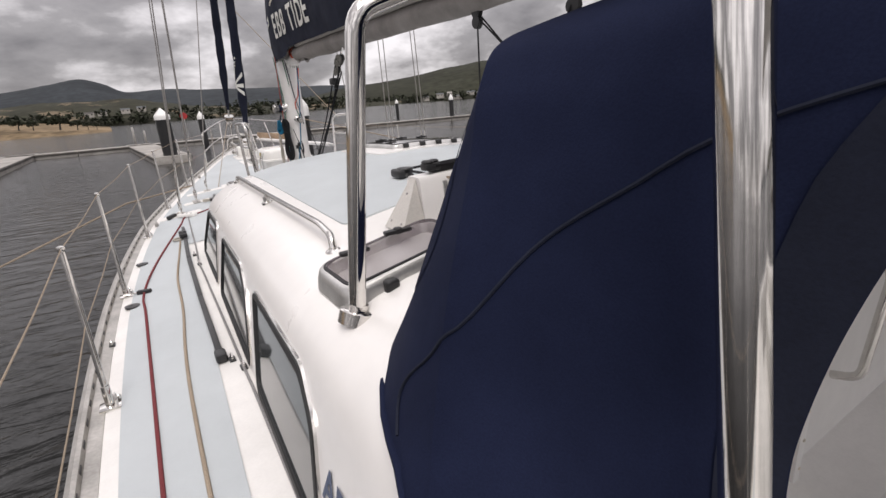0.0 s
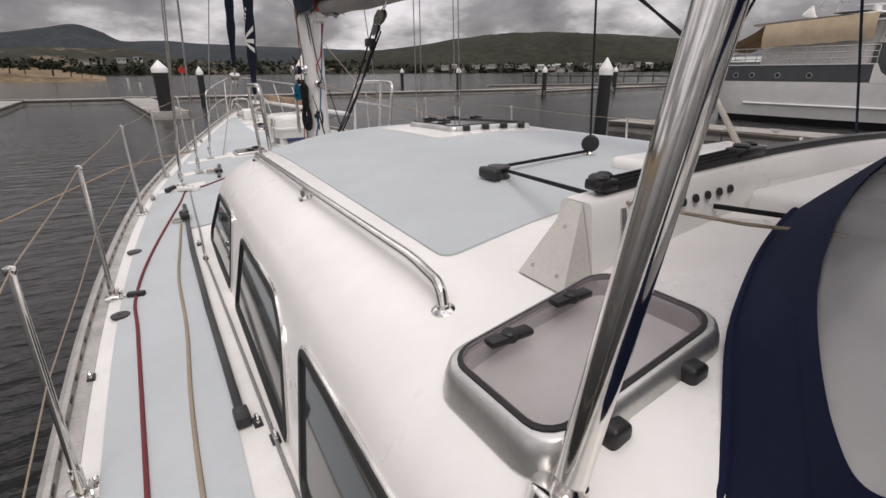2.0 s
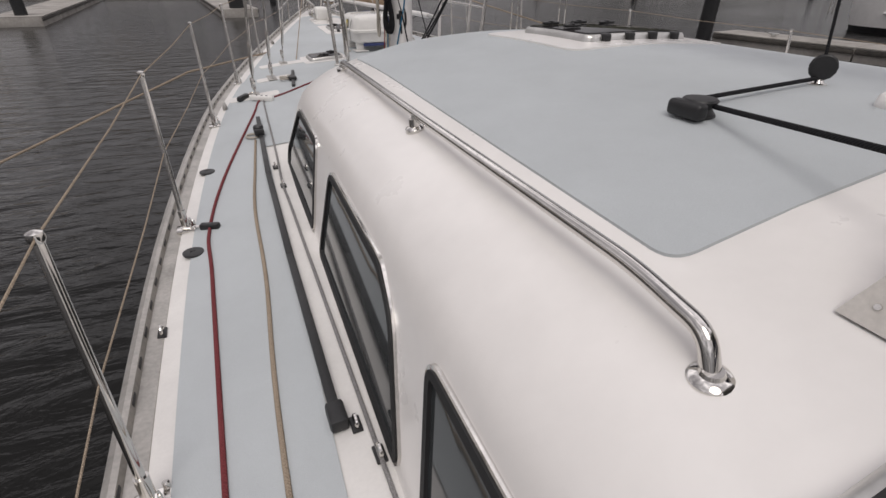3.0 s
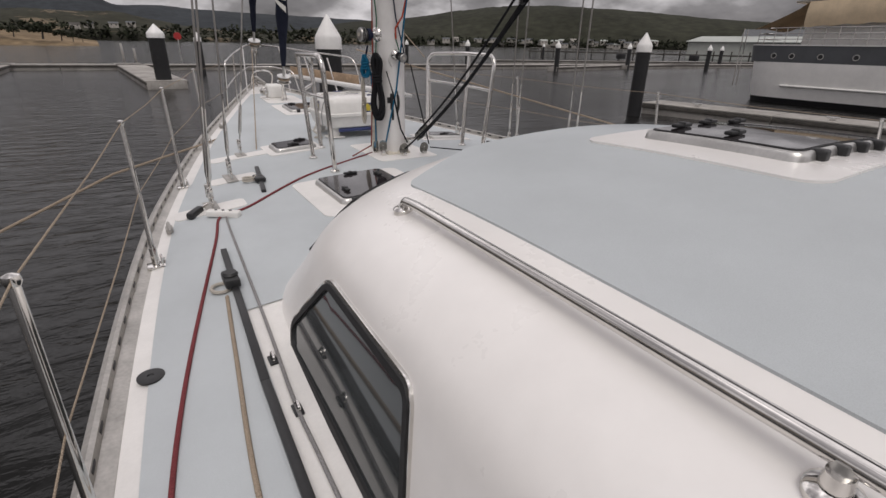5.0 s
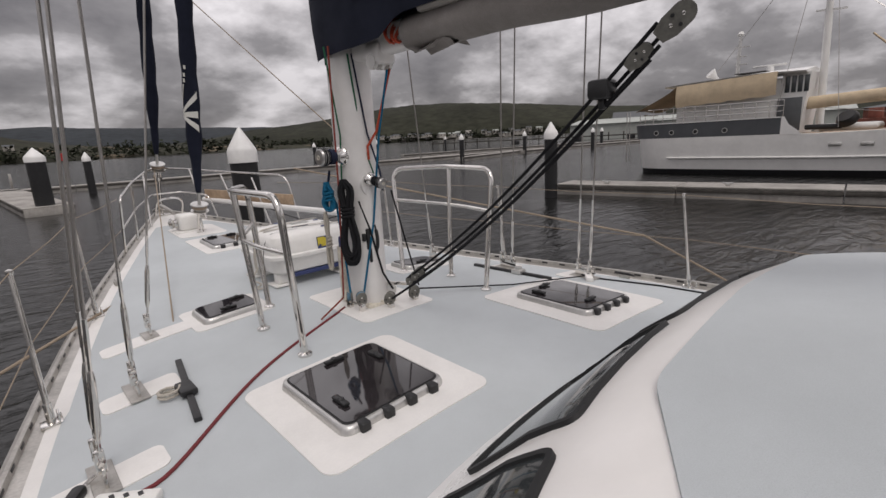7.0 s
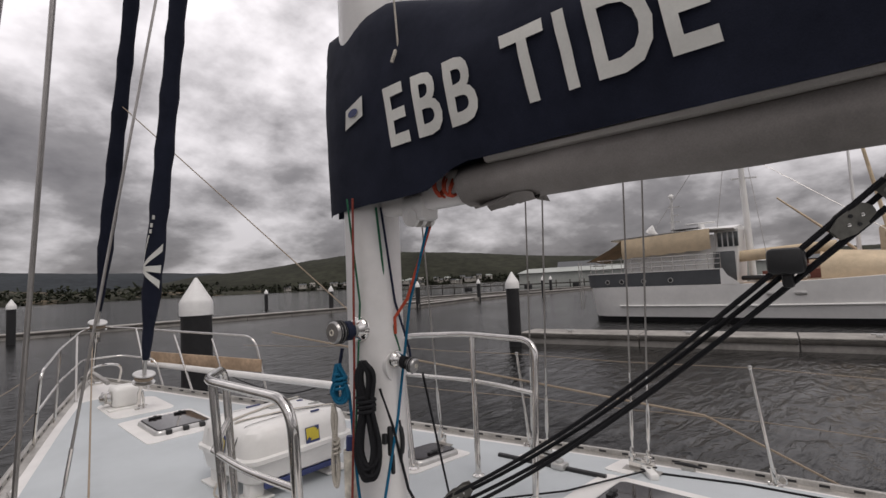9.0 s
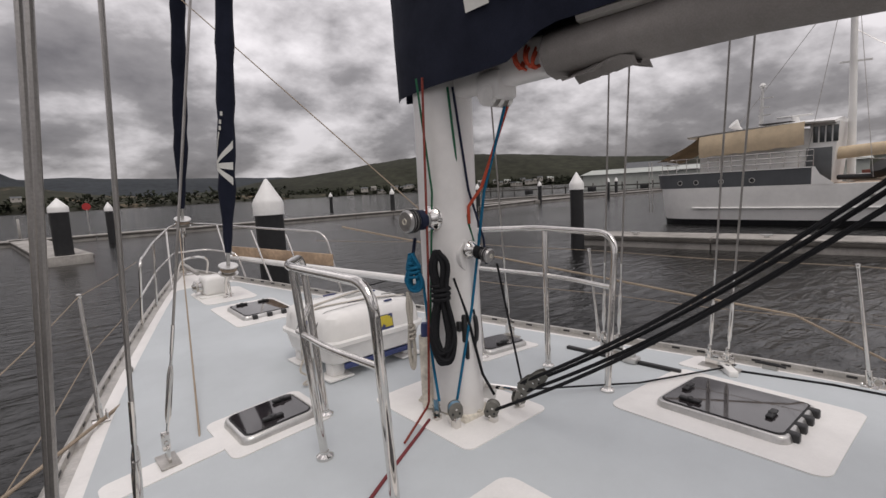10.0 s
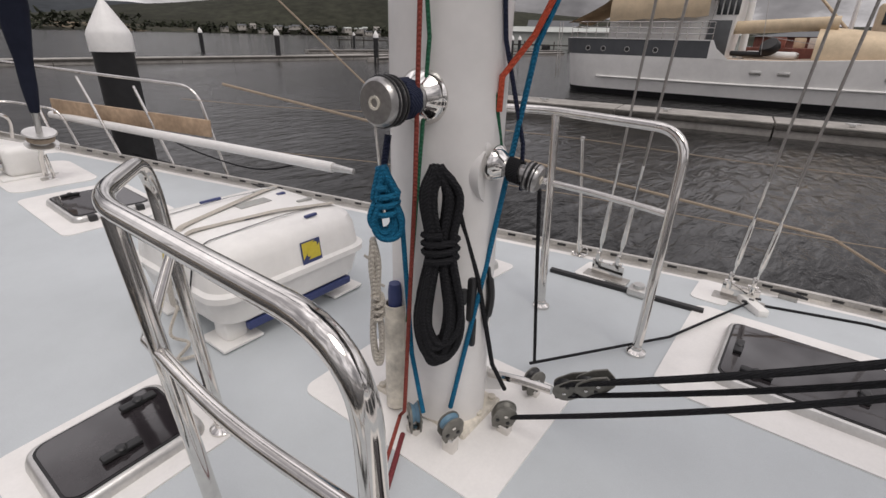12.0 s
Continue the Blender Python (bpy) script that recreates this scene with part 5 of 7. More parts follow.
part("horn", tube(curve([(0.06, 7.88, 1.1), (0.065, 7.87, 1.2), (0.058, 7.88, 1.3)]), [0.006] * 4 + [0.012] * 13 + [0.006] * 4, 8), BLACK, cl)
tb = thing("handle_holder", (-0.11, 8.075, 1), "cream tube holding a blue winch handle", "holder")
part("tube", lathe([(0.036, 0.745), (0.036, 1.14), (0.03, 1.14), (0.03, 0.9)], (-0.06, 8.14, 0)), RUSTY, tb)
part("handle", lathe([(0.02, 0.95), (0.022, 1.18), (0.018, 1.21)], (-0.06, 8.14, 0)), BLUEINK, tb, "dark blue grip")

for t in (mast, cl, tb):
    t.location += Vector((-0.045, -0.04, 0.0))

# life raft in its canister
raft = thing("life_raft", (0.08, 9.0, 0.74), "white fibreglass life raft canister strapped on deck", "life raft")
RX0, RX1, RY0, RY1 = -0.35, 0.42, 8.66, 9.38


def raft_ring(z, inset, n=6):
    return [Vector((x, y, z)) for x, y in rrect(RX0 + inset, RY0 + inset, RX1 - inset, RY1 - inset, 0.10, n)]


bm = bmesh.new()
loops = [[bm.verts.new(p) for p in raft_ring(z, i)] for z, i in ((0.83, 0.05), (0.85, 0.025), (0.955, 0.005), (0.965, -0.014), (0.99, -0.014), (1.0, 0.004), (1.09, 0.014), (1.135, 0.03), (1.158, 0.065), (1.166, 0.12), (1.172, 0.2))]
for a, b in zip(loops, loops[1:]):
    for k in range(len(a)):
        bm.faces.new((a[k], a[(k + 1) % len(a)], b[(k + 1) % len(b)], b[k]))
bm.faces.new(loops[0][::-1])
bm.faces.new(loops[-1])
part("canister", bm, RAFT, raft)
for x in (RX0 + 0.03, RX1 - 0.17):
    foot = part("foot", joined(box(x - 0.02, RY0 + 0.04, 0.735, x + 0.16, RY0 + 0.22, 0.75, 0.004), box(x + 0.02, RY0 + 0.08, 0.745, x + 0.12, RY0 + 0.18, 0.84, 0.02)), RAFT, raft, "white cradle foot")
    part("foot", joined(box(x - 0.02, RY1 - 0.22, 0.735, x + 0.16, RY1 - 0.04, 0.75, 0.004), box(x + 0.02, RY1 - 0.18, 0.745, x + 0.12, RY1 - 0.08, 0.84, 0.02)), RAFT, raft, "white cradle foot")


def strap(pts, material, name, w=0.022, t=0.004):
    bm = bmesh.new()
    pts = [Vector(p) for p in rounded(pts, 0.03, 3)]
    rows_ = []
    for i, p in enumerate(pts):
        dd = (pts[min(i + 1, len(pts) - 1)] - pts[max(0, i - 1)]).normalized()
        up = Vector((0, 0, 1)) if abs(dd.z) < 0.7 else (Vector((p.x - 0.075, p.y - 9.02, 0)).normalized())
        sd = dd.cross(up).normalized() * w / 2
        rows_.append([bm.verts.new(p + sd), bm.verts.new(p - sd)])
    for a, b in zip(rows_, rows_[1:]):
        bm.faces.new((a[0], a[1], b[1], b[0]))
    return part(name, bm, material, raft)


for y in (8.82, 9.22):
    strap([(RX0 - 0.012, y, 0.86), (RX0 - 0.02, y, 0.98), (RX0 + 0.012, y, 1.10), (RX0 + 0.07, y, 1.168), (0.07, y, 1.180), (RX1 - 0.07, y, 1.168), (RX1 - 0.01, y, 1.1), (RX1 + 0.02, y, 0.98), (RX1 + 0.012, y, 0.86)], RUBBER, "dark_cord", 0.008)
strap([(RX0 - 0.02, 8.98, 0.86), (RX0 - 0.022, 8.98, 0.98), (RX0 + 0.01, 8.98, 1.10), (RX0 + 0.08, 8.96, 1.172), (0.1, 8.88, 1.184), (RX1 - 0.07, 8.80, 1.172)], ROPEWHITE, "webbing_strap", 0.035)
strap([(RX0 - 0.02, 9.0, 0.86), (RX0 - 0.022, 9.0, 0.98), (RX0 + 0.01, 9.0, 1.10), (RX0 + 0.08, 9.03, 1.172), (0.1, 9.14, 1.184), (RX1 - 0.07, 9.24, 1.172)], ROPEWHITE, "webbing_strap", 0.035)
for at, ux, uy in (((0.095, RY0 + 0.0095, 1.045), (1, 0, 0), (0, 0.12, 1)), ((RX0 + 0.006, 9.0, 1.05), (0, -1, 0), (0.15, 0, 1))):
    o, u, v = Vector(at), Vector(ux), Vector(uy).normalized()
    nrm = u.cross(v)
    sq = lambda pts, off: [o + u * a + v * b + nrm * off for a, b in pts]
    bm = bmesh.new()
    bm.faces.new([bm.verts.new(p) for p in sq([(-0.052, -0.052), (0.052, -0.052), (0.052, 0.052), (-0.052, 0.052)], 0.004)])
    mark = part("emblem", bm, BLUEINK, raft, "square blue and yellow emblem", smooth=False)
    bm = bmesh.new()
    bm.faces.new([bm.verts.new(p) for p in sq([(-0.046, -0.028), (0.02, 0.046), (-0.046, 0.046)], 0.006)])
    bm.faces.new([bm.verts.new(p) for p in sq([(-0.02, -0.032), (0.046, -0.032), (0.046, 0.03)], 0.006)])
    leaf_ = [(0.042 * math.cos(a) * 0.9 + 0.004, 0.018 * math.sin(a)) for a in [2 * math.pi * k / 16 for k in range(16)]]
    bm.faces.new([bm.verts.new(p) for p in sq([(a * 0.7 - b * 0.7, a * 0.7 + b * 0.7 + 0.008) for a, b in leaf_], 0.009)])
    part("emblem_shape", bm, YELLOW, mark, "yellow leaf shapes", smooth=False)
for x0, y0, x1, y1, m in ((-0.05, 8.9, 0.10, 8.915, BLUEINK), (0.14, 8.74, 0.20, 8.755, BLUEINK), (0.02, 9.04, 0.18, 9.11, PAPER), (0.2, 9.2, 0.32, 9.23, PAPER), (-0.05, 9.26, 0.05, 9.275, BLUEINK), (0.25, 8.93, 0.33, 8.95, PAPER), (0.26, 9.1, 0.30, 9.12, BLUEINK)):
    part("printed_bar", box(x0, y0, 1.166, x1, y1, 1.1755), m, raft, "illegible printed line", smooth=False)
part("lashing", tube(curve([(RX0 - 0.02, 8.95, 0.88), (RX0 - 0.09, 8.9, 0.80), (RX0 - 0.05, 8.85, 0.76), (RX0 - 0.12, 8.8, 0.745), (RX0 - 0.04, 8.76, 0.745)]), 0.007, 6), ROPEWHITE, raft, "pale lashing")
part("lashing", tube(curve([(RX1 - 0.02, 8.66, 0.92), (RX1 + 0.03, 8.63, 0.86), (RX1 - 0.01, 8.62, 0.80), (RX1 + 0.05, 8.6, 0.74)]), 0.007, 6), ROPEWHITE, raft, "pale lashing")
part("tray_edge", box(RX0 + 0.12, RY0 + 0.02, 0.80, RX1 - 0.1, RY0 + 0.05, 0.835, 0.006), BLUEINK, raft, "dark blue tray edge")

raft.location += Vector((0.02, 0.12, 0.0))


# mast guard rails
def guard(sign, a, b, c, ta, tbend, tc, label):
    t = thing("mast_guard_rail", (a[0], a[1], deck_z(a[0], a[1])), label, "guard rail", "mast guard rails")
    A, B, C = (Vector((*p, deck_z(*p))) for p in (a, b, c))
    ta, tbend, tc = Vector(ta), Vector(tbend), Vector(tc)
    top = rounded([A, ta, tbend, tc, C], 0.13, 8)
    part("top_tube", tube(top, 0.020, 16), STEEL, t)
    part("leg", tube([B, tbend.lerp(ta, 0.12) - Vector((0, 0, 0.01))], 0.019, 14), STEEL, t)
    la = A.lerp(ta, 0.66)
    lb = B.lerp(tbend, 0.66)
    lc = C.lerp(tc, 0.70)
    part("mid_tube", tube(curve([la, la.lerp(lb, 0.5) + Vector((sign * 0.02, 0, 0)), lb]), 0.0145, 12), STEEL, t)
    part("mid_tube", tube([lb, lc], 0.0145, 12), STEEL, t)
    for p in (A, B, C):
        part("foot_flange", lathe([(0.04, 0.0), (0.04, 0.018), (0.034, 0.022), (0.022, 0.028), (0.02, 0.04)], p), STEEL, t)
    return t


guard(-1, (-0.73, 7.55), (-0.732, 8.112), (-0.53, 8.48), (-0.785, 7.525, 1.605), (-0.765, 8.29, 1.60), (-0.52, 8.63, 1.59), "polished stainless guard rail on the port side of the mast")
guard(1, (0.785, 7.545), (0.885, 8.036), (0.70, 8.46), (0.895, 7.545, 1.61), (1.01, 8.20, 1.615), (0.84, 8.70, 1.60), "polished stainless guard rail on the starboard side of the mast")


# stanchions and lifelines
def stanchion(s, y, lean=0.09, h=0.75):
    x = half(y) - 0.112
    z = deck_z(x, y)
    b = Vector((s * x, y, z))
    t = thing("stanchion", b, "stainless stanchion post in a bolted base", "stanchion", "stanchions")
    top = b + Vector((s * 0.012, lean, h))
    part("post", tube([b, top], [0.0135, 0.0115], 10), STEEL, t)
    part("cap", lathe([(0.013, -0.01), (0.017, 0.0), (0.015, 0.012), (0.004, 0.017)], top), STEEL, t)
    part("socket", tube([b + Vector((0, 0, 0.0)), b.lerp(top, 0.14)], 0.0185, 10), STEEL, t)
    part("base_plate", joined(box(b.x - 0.045, b.y - 0.04, z, b.x + 0.045, b.y + 0.04, z + 0.012, 0.004), lathe([(0.010, 0.0), (0.010, 0.03), (0.006, 0.034)], (b.x - s * 0.035, b.y + 0.035, z), seg=8)), STEEL, t)
    part("eye", tube([b + Vector((-s * 0.03, -0.04, 0.05 + 0.03 * math.sin(k)))+ Vector((0, 0.025 * math.cos(k), 0)) for k in [i * 0.7 for i in range(10)]], 0.005, 6), STEEL, t)
    return top, b.lerp(top, 0.53)


for s, ys_ in ((-1, (-2.0, 0.1, 1.62, 3.20, 4.76, 6.53, 8.00, 9.55)), (1, (-2.0, 0.1, 1.7, 3.3, 4.9, 6.55, 8.2, 9.6))):
    tops, mids = [], []
    for y in ys_:
        a, b = stanchion(s, y)
        tops.append(a)
        mids.append(b)
    tops.append(Vector((s * 0.90, 11.3, 1.40)))
    mids.append(Vector((s * 0.92, 11.3, 1.06)))
    for pts, n in ((tops, "upper"), (mids, "lower")):
        full = []
        for a, b in zip(pts, pts[1:]):
            full += [a, a.lerp(b, 0.5) - Vector((0, 0, 0.012))]
        full.append(pts[-1])
        whole("lifeline", tube(full, 0.0026, 6), ROPETAN, "thin wire lifeline through the stanchions", "lifeline", "lifelines")

# bow rail
pulpit = thing("bow_rail", (0, 12.6, 0.9), "stainless bow rail with angled legs", "bow rail")
tube_r = 0.0125
part("top_tube", tube(rounded([(-0.90, 11.45, 0.72), (-0.92, 11.0, 1.43), (-0.62, 12.0, 1.52), (-0.22, 13.1, 1.62), (0.0, 13.45, 1.64), (0.22, 13.1, 1.62), (0.62, 12.3, 1.55), (1.05, 11.35, 1.48), (1.13, 11.2, 0.72)], 0.16, 8), tube_r, 12), STEEL, pulpit)
part("mid_tube", tube(rounded([(-0.92, 11.2, 1.08), (-0.6, 12.1, 1.2), (-0.2, 13.1, 1.28), (0.2, 13.1, 1.28), (0.45, 12.7, 1.22), (0.5, 12.6, 0.9)], 0.1, 6), 0.011, 10), STEEL, pulpit)
for a, b in (((-0.66, 12.0, 0.80), (-0.62, 12.0, 1.52)), ((-0.36, 12.65, 0.88), (-0.30, 12.9, 1.6)), ((0.36, 12.65, 0.88), (0.30, 12.9, 1.6)), ((0.66, 12.1, 0.82), (0.56, 12.4, 1.52)), ((0.90, 11.65, 0.76), (0.80, 11.9, 1.46))):
    part("leg", tube([a, b], tube_r, 10), STEEL, pulpit)
pole = thing("spinnaker_pole", (0.9, 11, 1.1), "white pole stowed along the bow rail", "pole")
part("tube", tube([(1.09, 9.75, 1.065), (0.50, 13.1, 1.13)], 0.036, 14), MASTWHITE, pole)
part("end_fitting", tube([(1.12, 9.58, 1.06), (1.09, 9.76, 1.065)], [0.018, 0.030], 10), ANODIZED, pole, "metal end fitting")
plank = whole("timber_plank", bar((1.03, 11.18, 1.16), (0.50, 13.0, 1.22), 0.025, 0.14, 0.004), TIMBER, "bare timber plank lashed to the bow rail", "plank")
line_thing(curve([(0.86, 12.0, 1.14), (0.9, 11.4, 1.0), (1.0, 10.6, 0.93), (1.06, 10.0, 1.06)]), 0.006, ROPEBLACK, "black rope slung from the pole", "deck_rope", 8, "deck ropes")
line_thing(curve([(0.75, 12.1, 0.86), (0.95, 11.5, 0.79), (1.05, 11.1, 0.77), (1.2, 10.4, 0.70), (1.28, 9.9, 0.66)]), 0.006, ROPEBLACK, "black rope along the starboard foredeck", "deck_rope", 8, "deck ropes")
line_thing([(-0.05, 13.35, 1.62), (-1.10, 8.78, 0.67), (-1.3, 8.3, 0.64)], 0.006, ROPETAN, "tan furling line along the port deck", "deck_rope", 8, "deck ropes")


# furled headsails
def furled(base, top, r, label, mark):
    base, top = Vector(base), Vector(top)
    t = thing("furled_headsail", base, label, "headsail", "furled headsails")
    d_ = (top - base)
    n = 70
    pts = [base + d_ * (i / n) for i in range(n + 1)]
    radii = [r * min(1.0, 0.35 + i * 0.16) * (1 - 0.45 * i / n) * (1 + 0.10 * math.sin(i * 2.2)) for i in range(n + 1)]
    part("sail", tube(pts, radii, 14), NAVYDARK, t, "navy sun strip rolled in a spiral")
    low = base - d_.normalized() * 0.22
    part("foil", tube([low, base + d_.normalized() * 0.06], 0.02, 10), ANODIZED, t)
    part("drum", lathe([(0.10, -0.03), (0.105, -0.02), (0.06, -0.012), (0.05, 0.02), (0.06, 0.05), (0.105, 0.06), (0.10, 0.07)], low, d_, 20), ANODIZED, t, "weathered furling drum")
    part("drum_line", lathe([(0.06, 0.0), (0.085, 0.01), (0.085, 0.04), (0.06, 0.05)], low, d_, 16), ROPETAN, t)
    if mark:
        side, up = Vector((-0.6, -0.75, 0)).normalized(), d_.normalized()
        left = side.cross(up)

        def skin(th, h):
            return base + up * h + (side * math.cos(th) + left * math.sin(th)) * r * 1.06

        for th1, h1 in ((0.45, 0.34), (-1.1, 0.24), (-1.1, 0.02), (-1.1, -0.14)):
            rows_ = []
            for k in range(9):
                f = k / 8
                th, h, w = 1.15 + (th1 - 1.15) * f, mark + h1 * f, 0.018 + 0.022 * f
                flat = (0.20, 0.0) if abs(h1) > 0.3 else (0.0, 1.0)
                rows_.append([skin(th - s_ * w * flat[0] * 12, h + s_ * w * flat[1]) for s_ in (-1, 0, 1)])
            part("white_stripe", grid(rows_), LETTER, t, "white fan-shaped stripe")
        for th, h in ((0.1, mark + 0.52), (0.25, mark + 0.44), (0.3, mark + 0.38)):
            part("white_patch", grid([[skin(th + p, h + q) for q in (-0.02, 0.02)] for p in (-0.14, 0.0, 0.14)]), LETTER, t, "small white patch")
    return low


low = furled((0.0, 11.58, 1.36), (0.0, 8.25, 13.2), 0.088, "furled inner headsail with navy strip and white mark", 0.93)
inner_leg = whole("stay_fitting", joined(tube([low, (0.0, 11.78, 1.0), (0.0, 11.80, 0.86)], 0.018, 10), box(-0.05, 11.72, 0.825, 0.05, 11.88, 0.845, 0.006), tube([(0.05, 11.8, 0.84), (0.03, 11.79, 1.02)], 0.012, 8)), STEEL, "stainless deck fitting of the inner forestay", "fitting")
low = furled((0.0, 13.28, 1.85), (0.0, 8.25, 15.2), 0.085, "furled outer headsail with navy strip", 0)
whole("stay_fitting", joined(tube([low, (0.0, 13.52, 1.2), (0.0, 13.58, 0.95)], 0.02, 10), box(-0.06, 13.35, 0.925, 0.06, 13.7, 0.95, 0.006), lathe([(0.05, 0), (0.06, 0.06), (0.05, 0.12)], (0, 13.45, 1.45))), STEEL, "stainless stem fitting of the forestay", "fitting")
wind = thing("anchor_windlass", (-0.08, 12.05, 0.86), "white covered anchor windlass on the foredeck", "windlass")
part("body", box(-0.19, 11.9, 0.85, 0.05, 12.18, 1.07, 0.05, 3), RAFT, wind)
part("gypsy", lathe([(0.07, 0), (0.05, 0.03), (0.07, 0.06), (0.03, 0.09)], (-0.20, 12.03, 0.96), (-1, 0, 0)), STEEL, wind)
part("base", box(-0.25, 11.85, 0.845, 0.10, 12.25, 0.862, 0.006), RAFT, wind)
anchor = thing("bow_anchor", (0, 13.3, 1.0), "galvanised anchor stowed on the bow roller", "anchor")
part("shank", tube(rounded([(-0.1, 12.5, 1.05), (-0.12, 13.0, 1.12), (-0.10, 13.6, 1.0)], 0.1), 0.025, 10), ALU, anchor)
part("hoop", tube(curve([(-0.25, 12.85, 1.0), (-0.22, 12.7, 1.2), (-0.05, 12.65, 1.24), (0.08, 12.7, 1.18), (0.1, 12.85, 1.0)]), 0.014, 8), STEEL, anchor)


# standing rigging
def shroud(foot, top, label="wire shroud with a stainless turnbuckle"):
    foot, top = Vector(foot), Vector(top)
    d_ = (top - foot).normalized()
    t = thing("shroud", foot, label, "shroud", "shrouds")
    part("wire", tube([foot + d_ * 0.5, top], 0.0065, 8), WIRE, t)
    part("terminal", tube([foot + d_ * 0.46, foot + d_ * 0.60], 0.0085, 8), STEEL, t)
    part("turnbuckle", tube([foot + d_ * k for k in (0.12, 0.16, 0.36, 0.40)], [0.009, 0.0145, 0.0145, 0.009], 10), STEEL, t)
    part("stud", tube([foot + d_ * 0.05, foot + d_ * 0.48], 0.0065, 8), STEEL, t)
    part("toggle", joined(box(foot.x - 0.018, foot.y - 0.012, foot.z - 0.02, foot.x + 0.018, foot.y + 0.012, foot.z + 0.075, 0.006), lathe([(0.011, -0.025), (0.011, 0.025)], foot + Vector((0, 0, 0.02)), (0, 1, 0), 10)), STEEL, t)


def chainplate(x, y, n, s):
    z = deck_z(x, y)
    t = thing("chainplate", (x, y, z), "stainless chainplate bolted through the deck", "chainplate", "chainplates")
    w = 0.045 + 0.045 * (n - 1)
    part("plate", box(x - 0.004, y - w, z - 0.02, x + 0.008, y + w, z + 0.10, 0.003), STEEL, t)
    part("deck_plate", box(x - 0.045, y - w - 0.035, z + 0.010, x + 0.045, y + w + 0.035, z + 0.020, 0.004), ALU, t)
    return z + 0.09


for s in (-1, 1):
    z = chainplate(s * 1.74, 7.27, 2, s)
    shroud((s * 1.74, 7.22, z), (s * 1.12, 6.6, 8.6))
    shroud((s * 1.74, 7.33, z), (s * 1.17, 6.8, 8.6))
    z = chainplate(s * 1.50, 7.92, 2, s)
    shroud((s * 1.505, 7.87, z), (s * 1.18, 7.3, 8.6))
    shroud((s * 1.49, 7.98, z), (s * 1.14, 7.5, 8.6))
    z = chainplate(s * 1.265, 8.70, 1, s)
    shroud((s * 1.265, 8.70, z), (s * 0.09, 8.12, 9.0))
for s in (-1, 1):
    whole("spreader", tube([(MX + s * 0.1, 7.85, 8.55), (s * 1.18, 6.95, 8.62)], [0.05, 0.025], 10, squash=0.5), MASTWHITE, "white painted aluminium mast spreader", "spreader", "spreaders")

# ropes, tracks and small fittings on the side deck
line_thing(curve(on_side_deck([(-2.25, 0.0), (-2.238, 3.0), (-2.232, 4.2), (-2.228, 4.68), (-2.11, 5.39), (-1.82, 6.6), (-1.72, 7.03), (-1.53, 7.10), (-0.965, 7.57), (-0.19, 8.0)], 0.012), 8), 0.0085, ROPERED, "dark red rope led aft along the side deck", "deck_rope", 8, "deck ropes")
line_thing(curve(on_side_deck([(-2.13, 0.0), (-2.09, 2.93), (-2.02, 4.1), (-1.995, 4.78), (-1.93, 5.41), (-1.875, 5.92)], 0.011), 8), 0.0085, ROPETAN, "tan rope led aft along the side deck", "deck_rope", 8, "deck ropes")
line_thing(curve(on_side_deck([(-1.90, 0.4), (-1.845, 2.7), (-1.84, 3.02), (-1.815, 4.66), (-1.81, 5.05), (-1.772, 5.62), (-1.71, 6.75), (-1.69, 7.0)], 0.012), 8), 0.007, wave_bump(mat("grey_fleck_rope", (0.27, 0.26, 0.26), 0.9, grain=300, bump=0.3, vary=0.5), 70, 0.6), "grey flecked rope beside the cabin", "deck_rope", 8, "deck ropes")
gt = thing("genoa_track", (-1.85, 4.8, 0.52), "black sheet lead track beside the cabin", "track")
tp = [(-1.918, 3.25), (-1.90, 4.2), (-1.87, 5.2), (-1.80, 6.44)]
CARZ = deck_z(1.83, 6.0)
for a, b in zip(tp, tp[1:]):
    part("rail", bar((*a, deck_z(*a) + 0.022), (*b, deck_z(*b) + 0.022), 0.032, 0.024, 0.004), BLACK, gt)
part("end_stop", box(-1.945, 3.19, deck_z(1.91, 3.2) + 0.004, -1.89, 3.28, deck_z(1.91, 3.2) + 0.05, 0.01), BLACK, gt)
part("car", joined(box(-1.87, 5.95, CARZ + 0.02, -1.80, 6.09, CARZ + 0.068, 0.012), lathe([(0.034, 0), (0.038, 0.012), (0.03, 0.024)], (-1.835, 6.02, CARZ + 0.06))), BLACK, gt, "black sliding car")
part("strop", tube([(-1.885 + 0.045 * math.cos(k), 6.01 + 0.05 * math.sin(k), CARZ + 0.012) for k in [i * 0.6 for i in range(11)]], 0.009, 8), ROPEWHITE, gt, "white rope ring")
t2 = thing("short_track", (-1.27, 7.7, 0.63), "short black sheet track on the foredeck", "track", "short tracks")
part("rail", bar((-1.25, 8.09, deck_z(1.25, 8.09) + 0.018), (-1.36, 7.36, deck_z(1.36, 7.36) + 0.018), 0.034, 0.024, 0.004), BLACK, t2)
part("car", box(-1.36, 7.61, 0.668, -1.28, 7.75, 0.705, 0.012), BLACK, t2, "black sliding car")
part("strop", tube([(-1.39 + 0.05 * math.cos(k), 7.71 + 0.05 * math.sin(k), 0.662 + 0.003 * k) for k in [i * 0.6 for i in range(22)]], 0.008, 8), ROPEWHITE, t2, "white rope ring")
t3 = thing("short_track", (1.37, 7.9, 0.61), "short black sheet track on the foredeck", "track", "short tracks")
part("rail", bar((1.35, 8.20, deck_z(1.35, 8.20) + 0.018), (1.42, 7.39, deck_z(1.42, 7.39) + 0.018), 0.034, 0.024, 0.004), BLACK, t3)
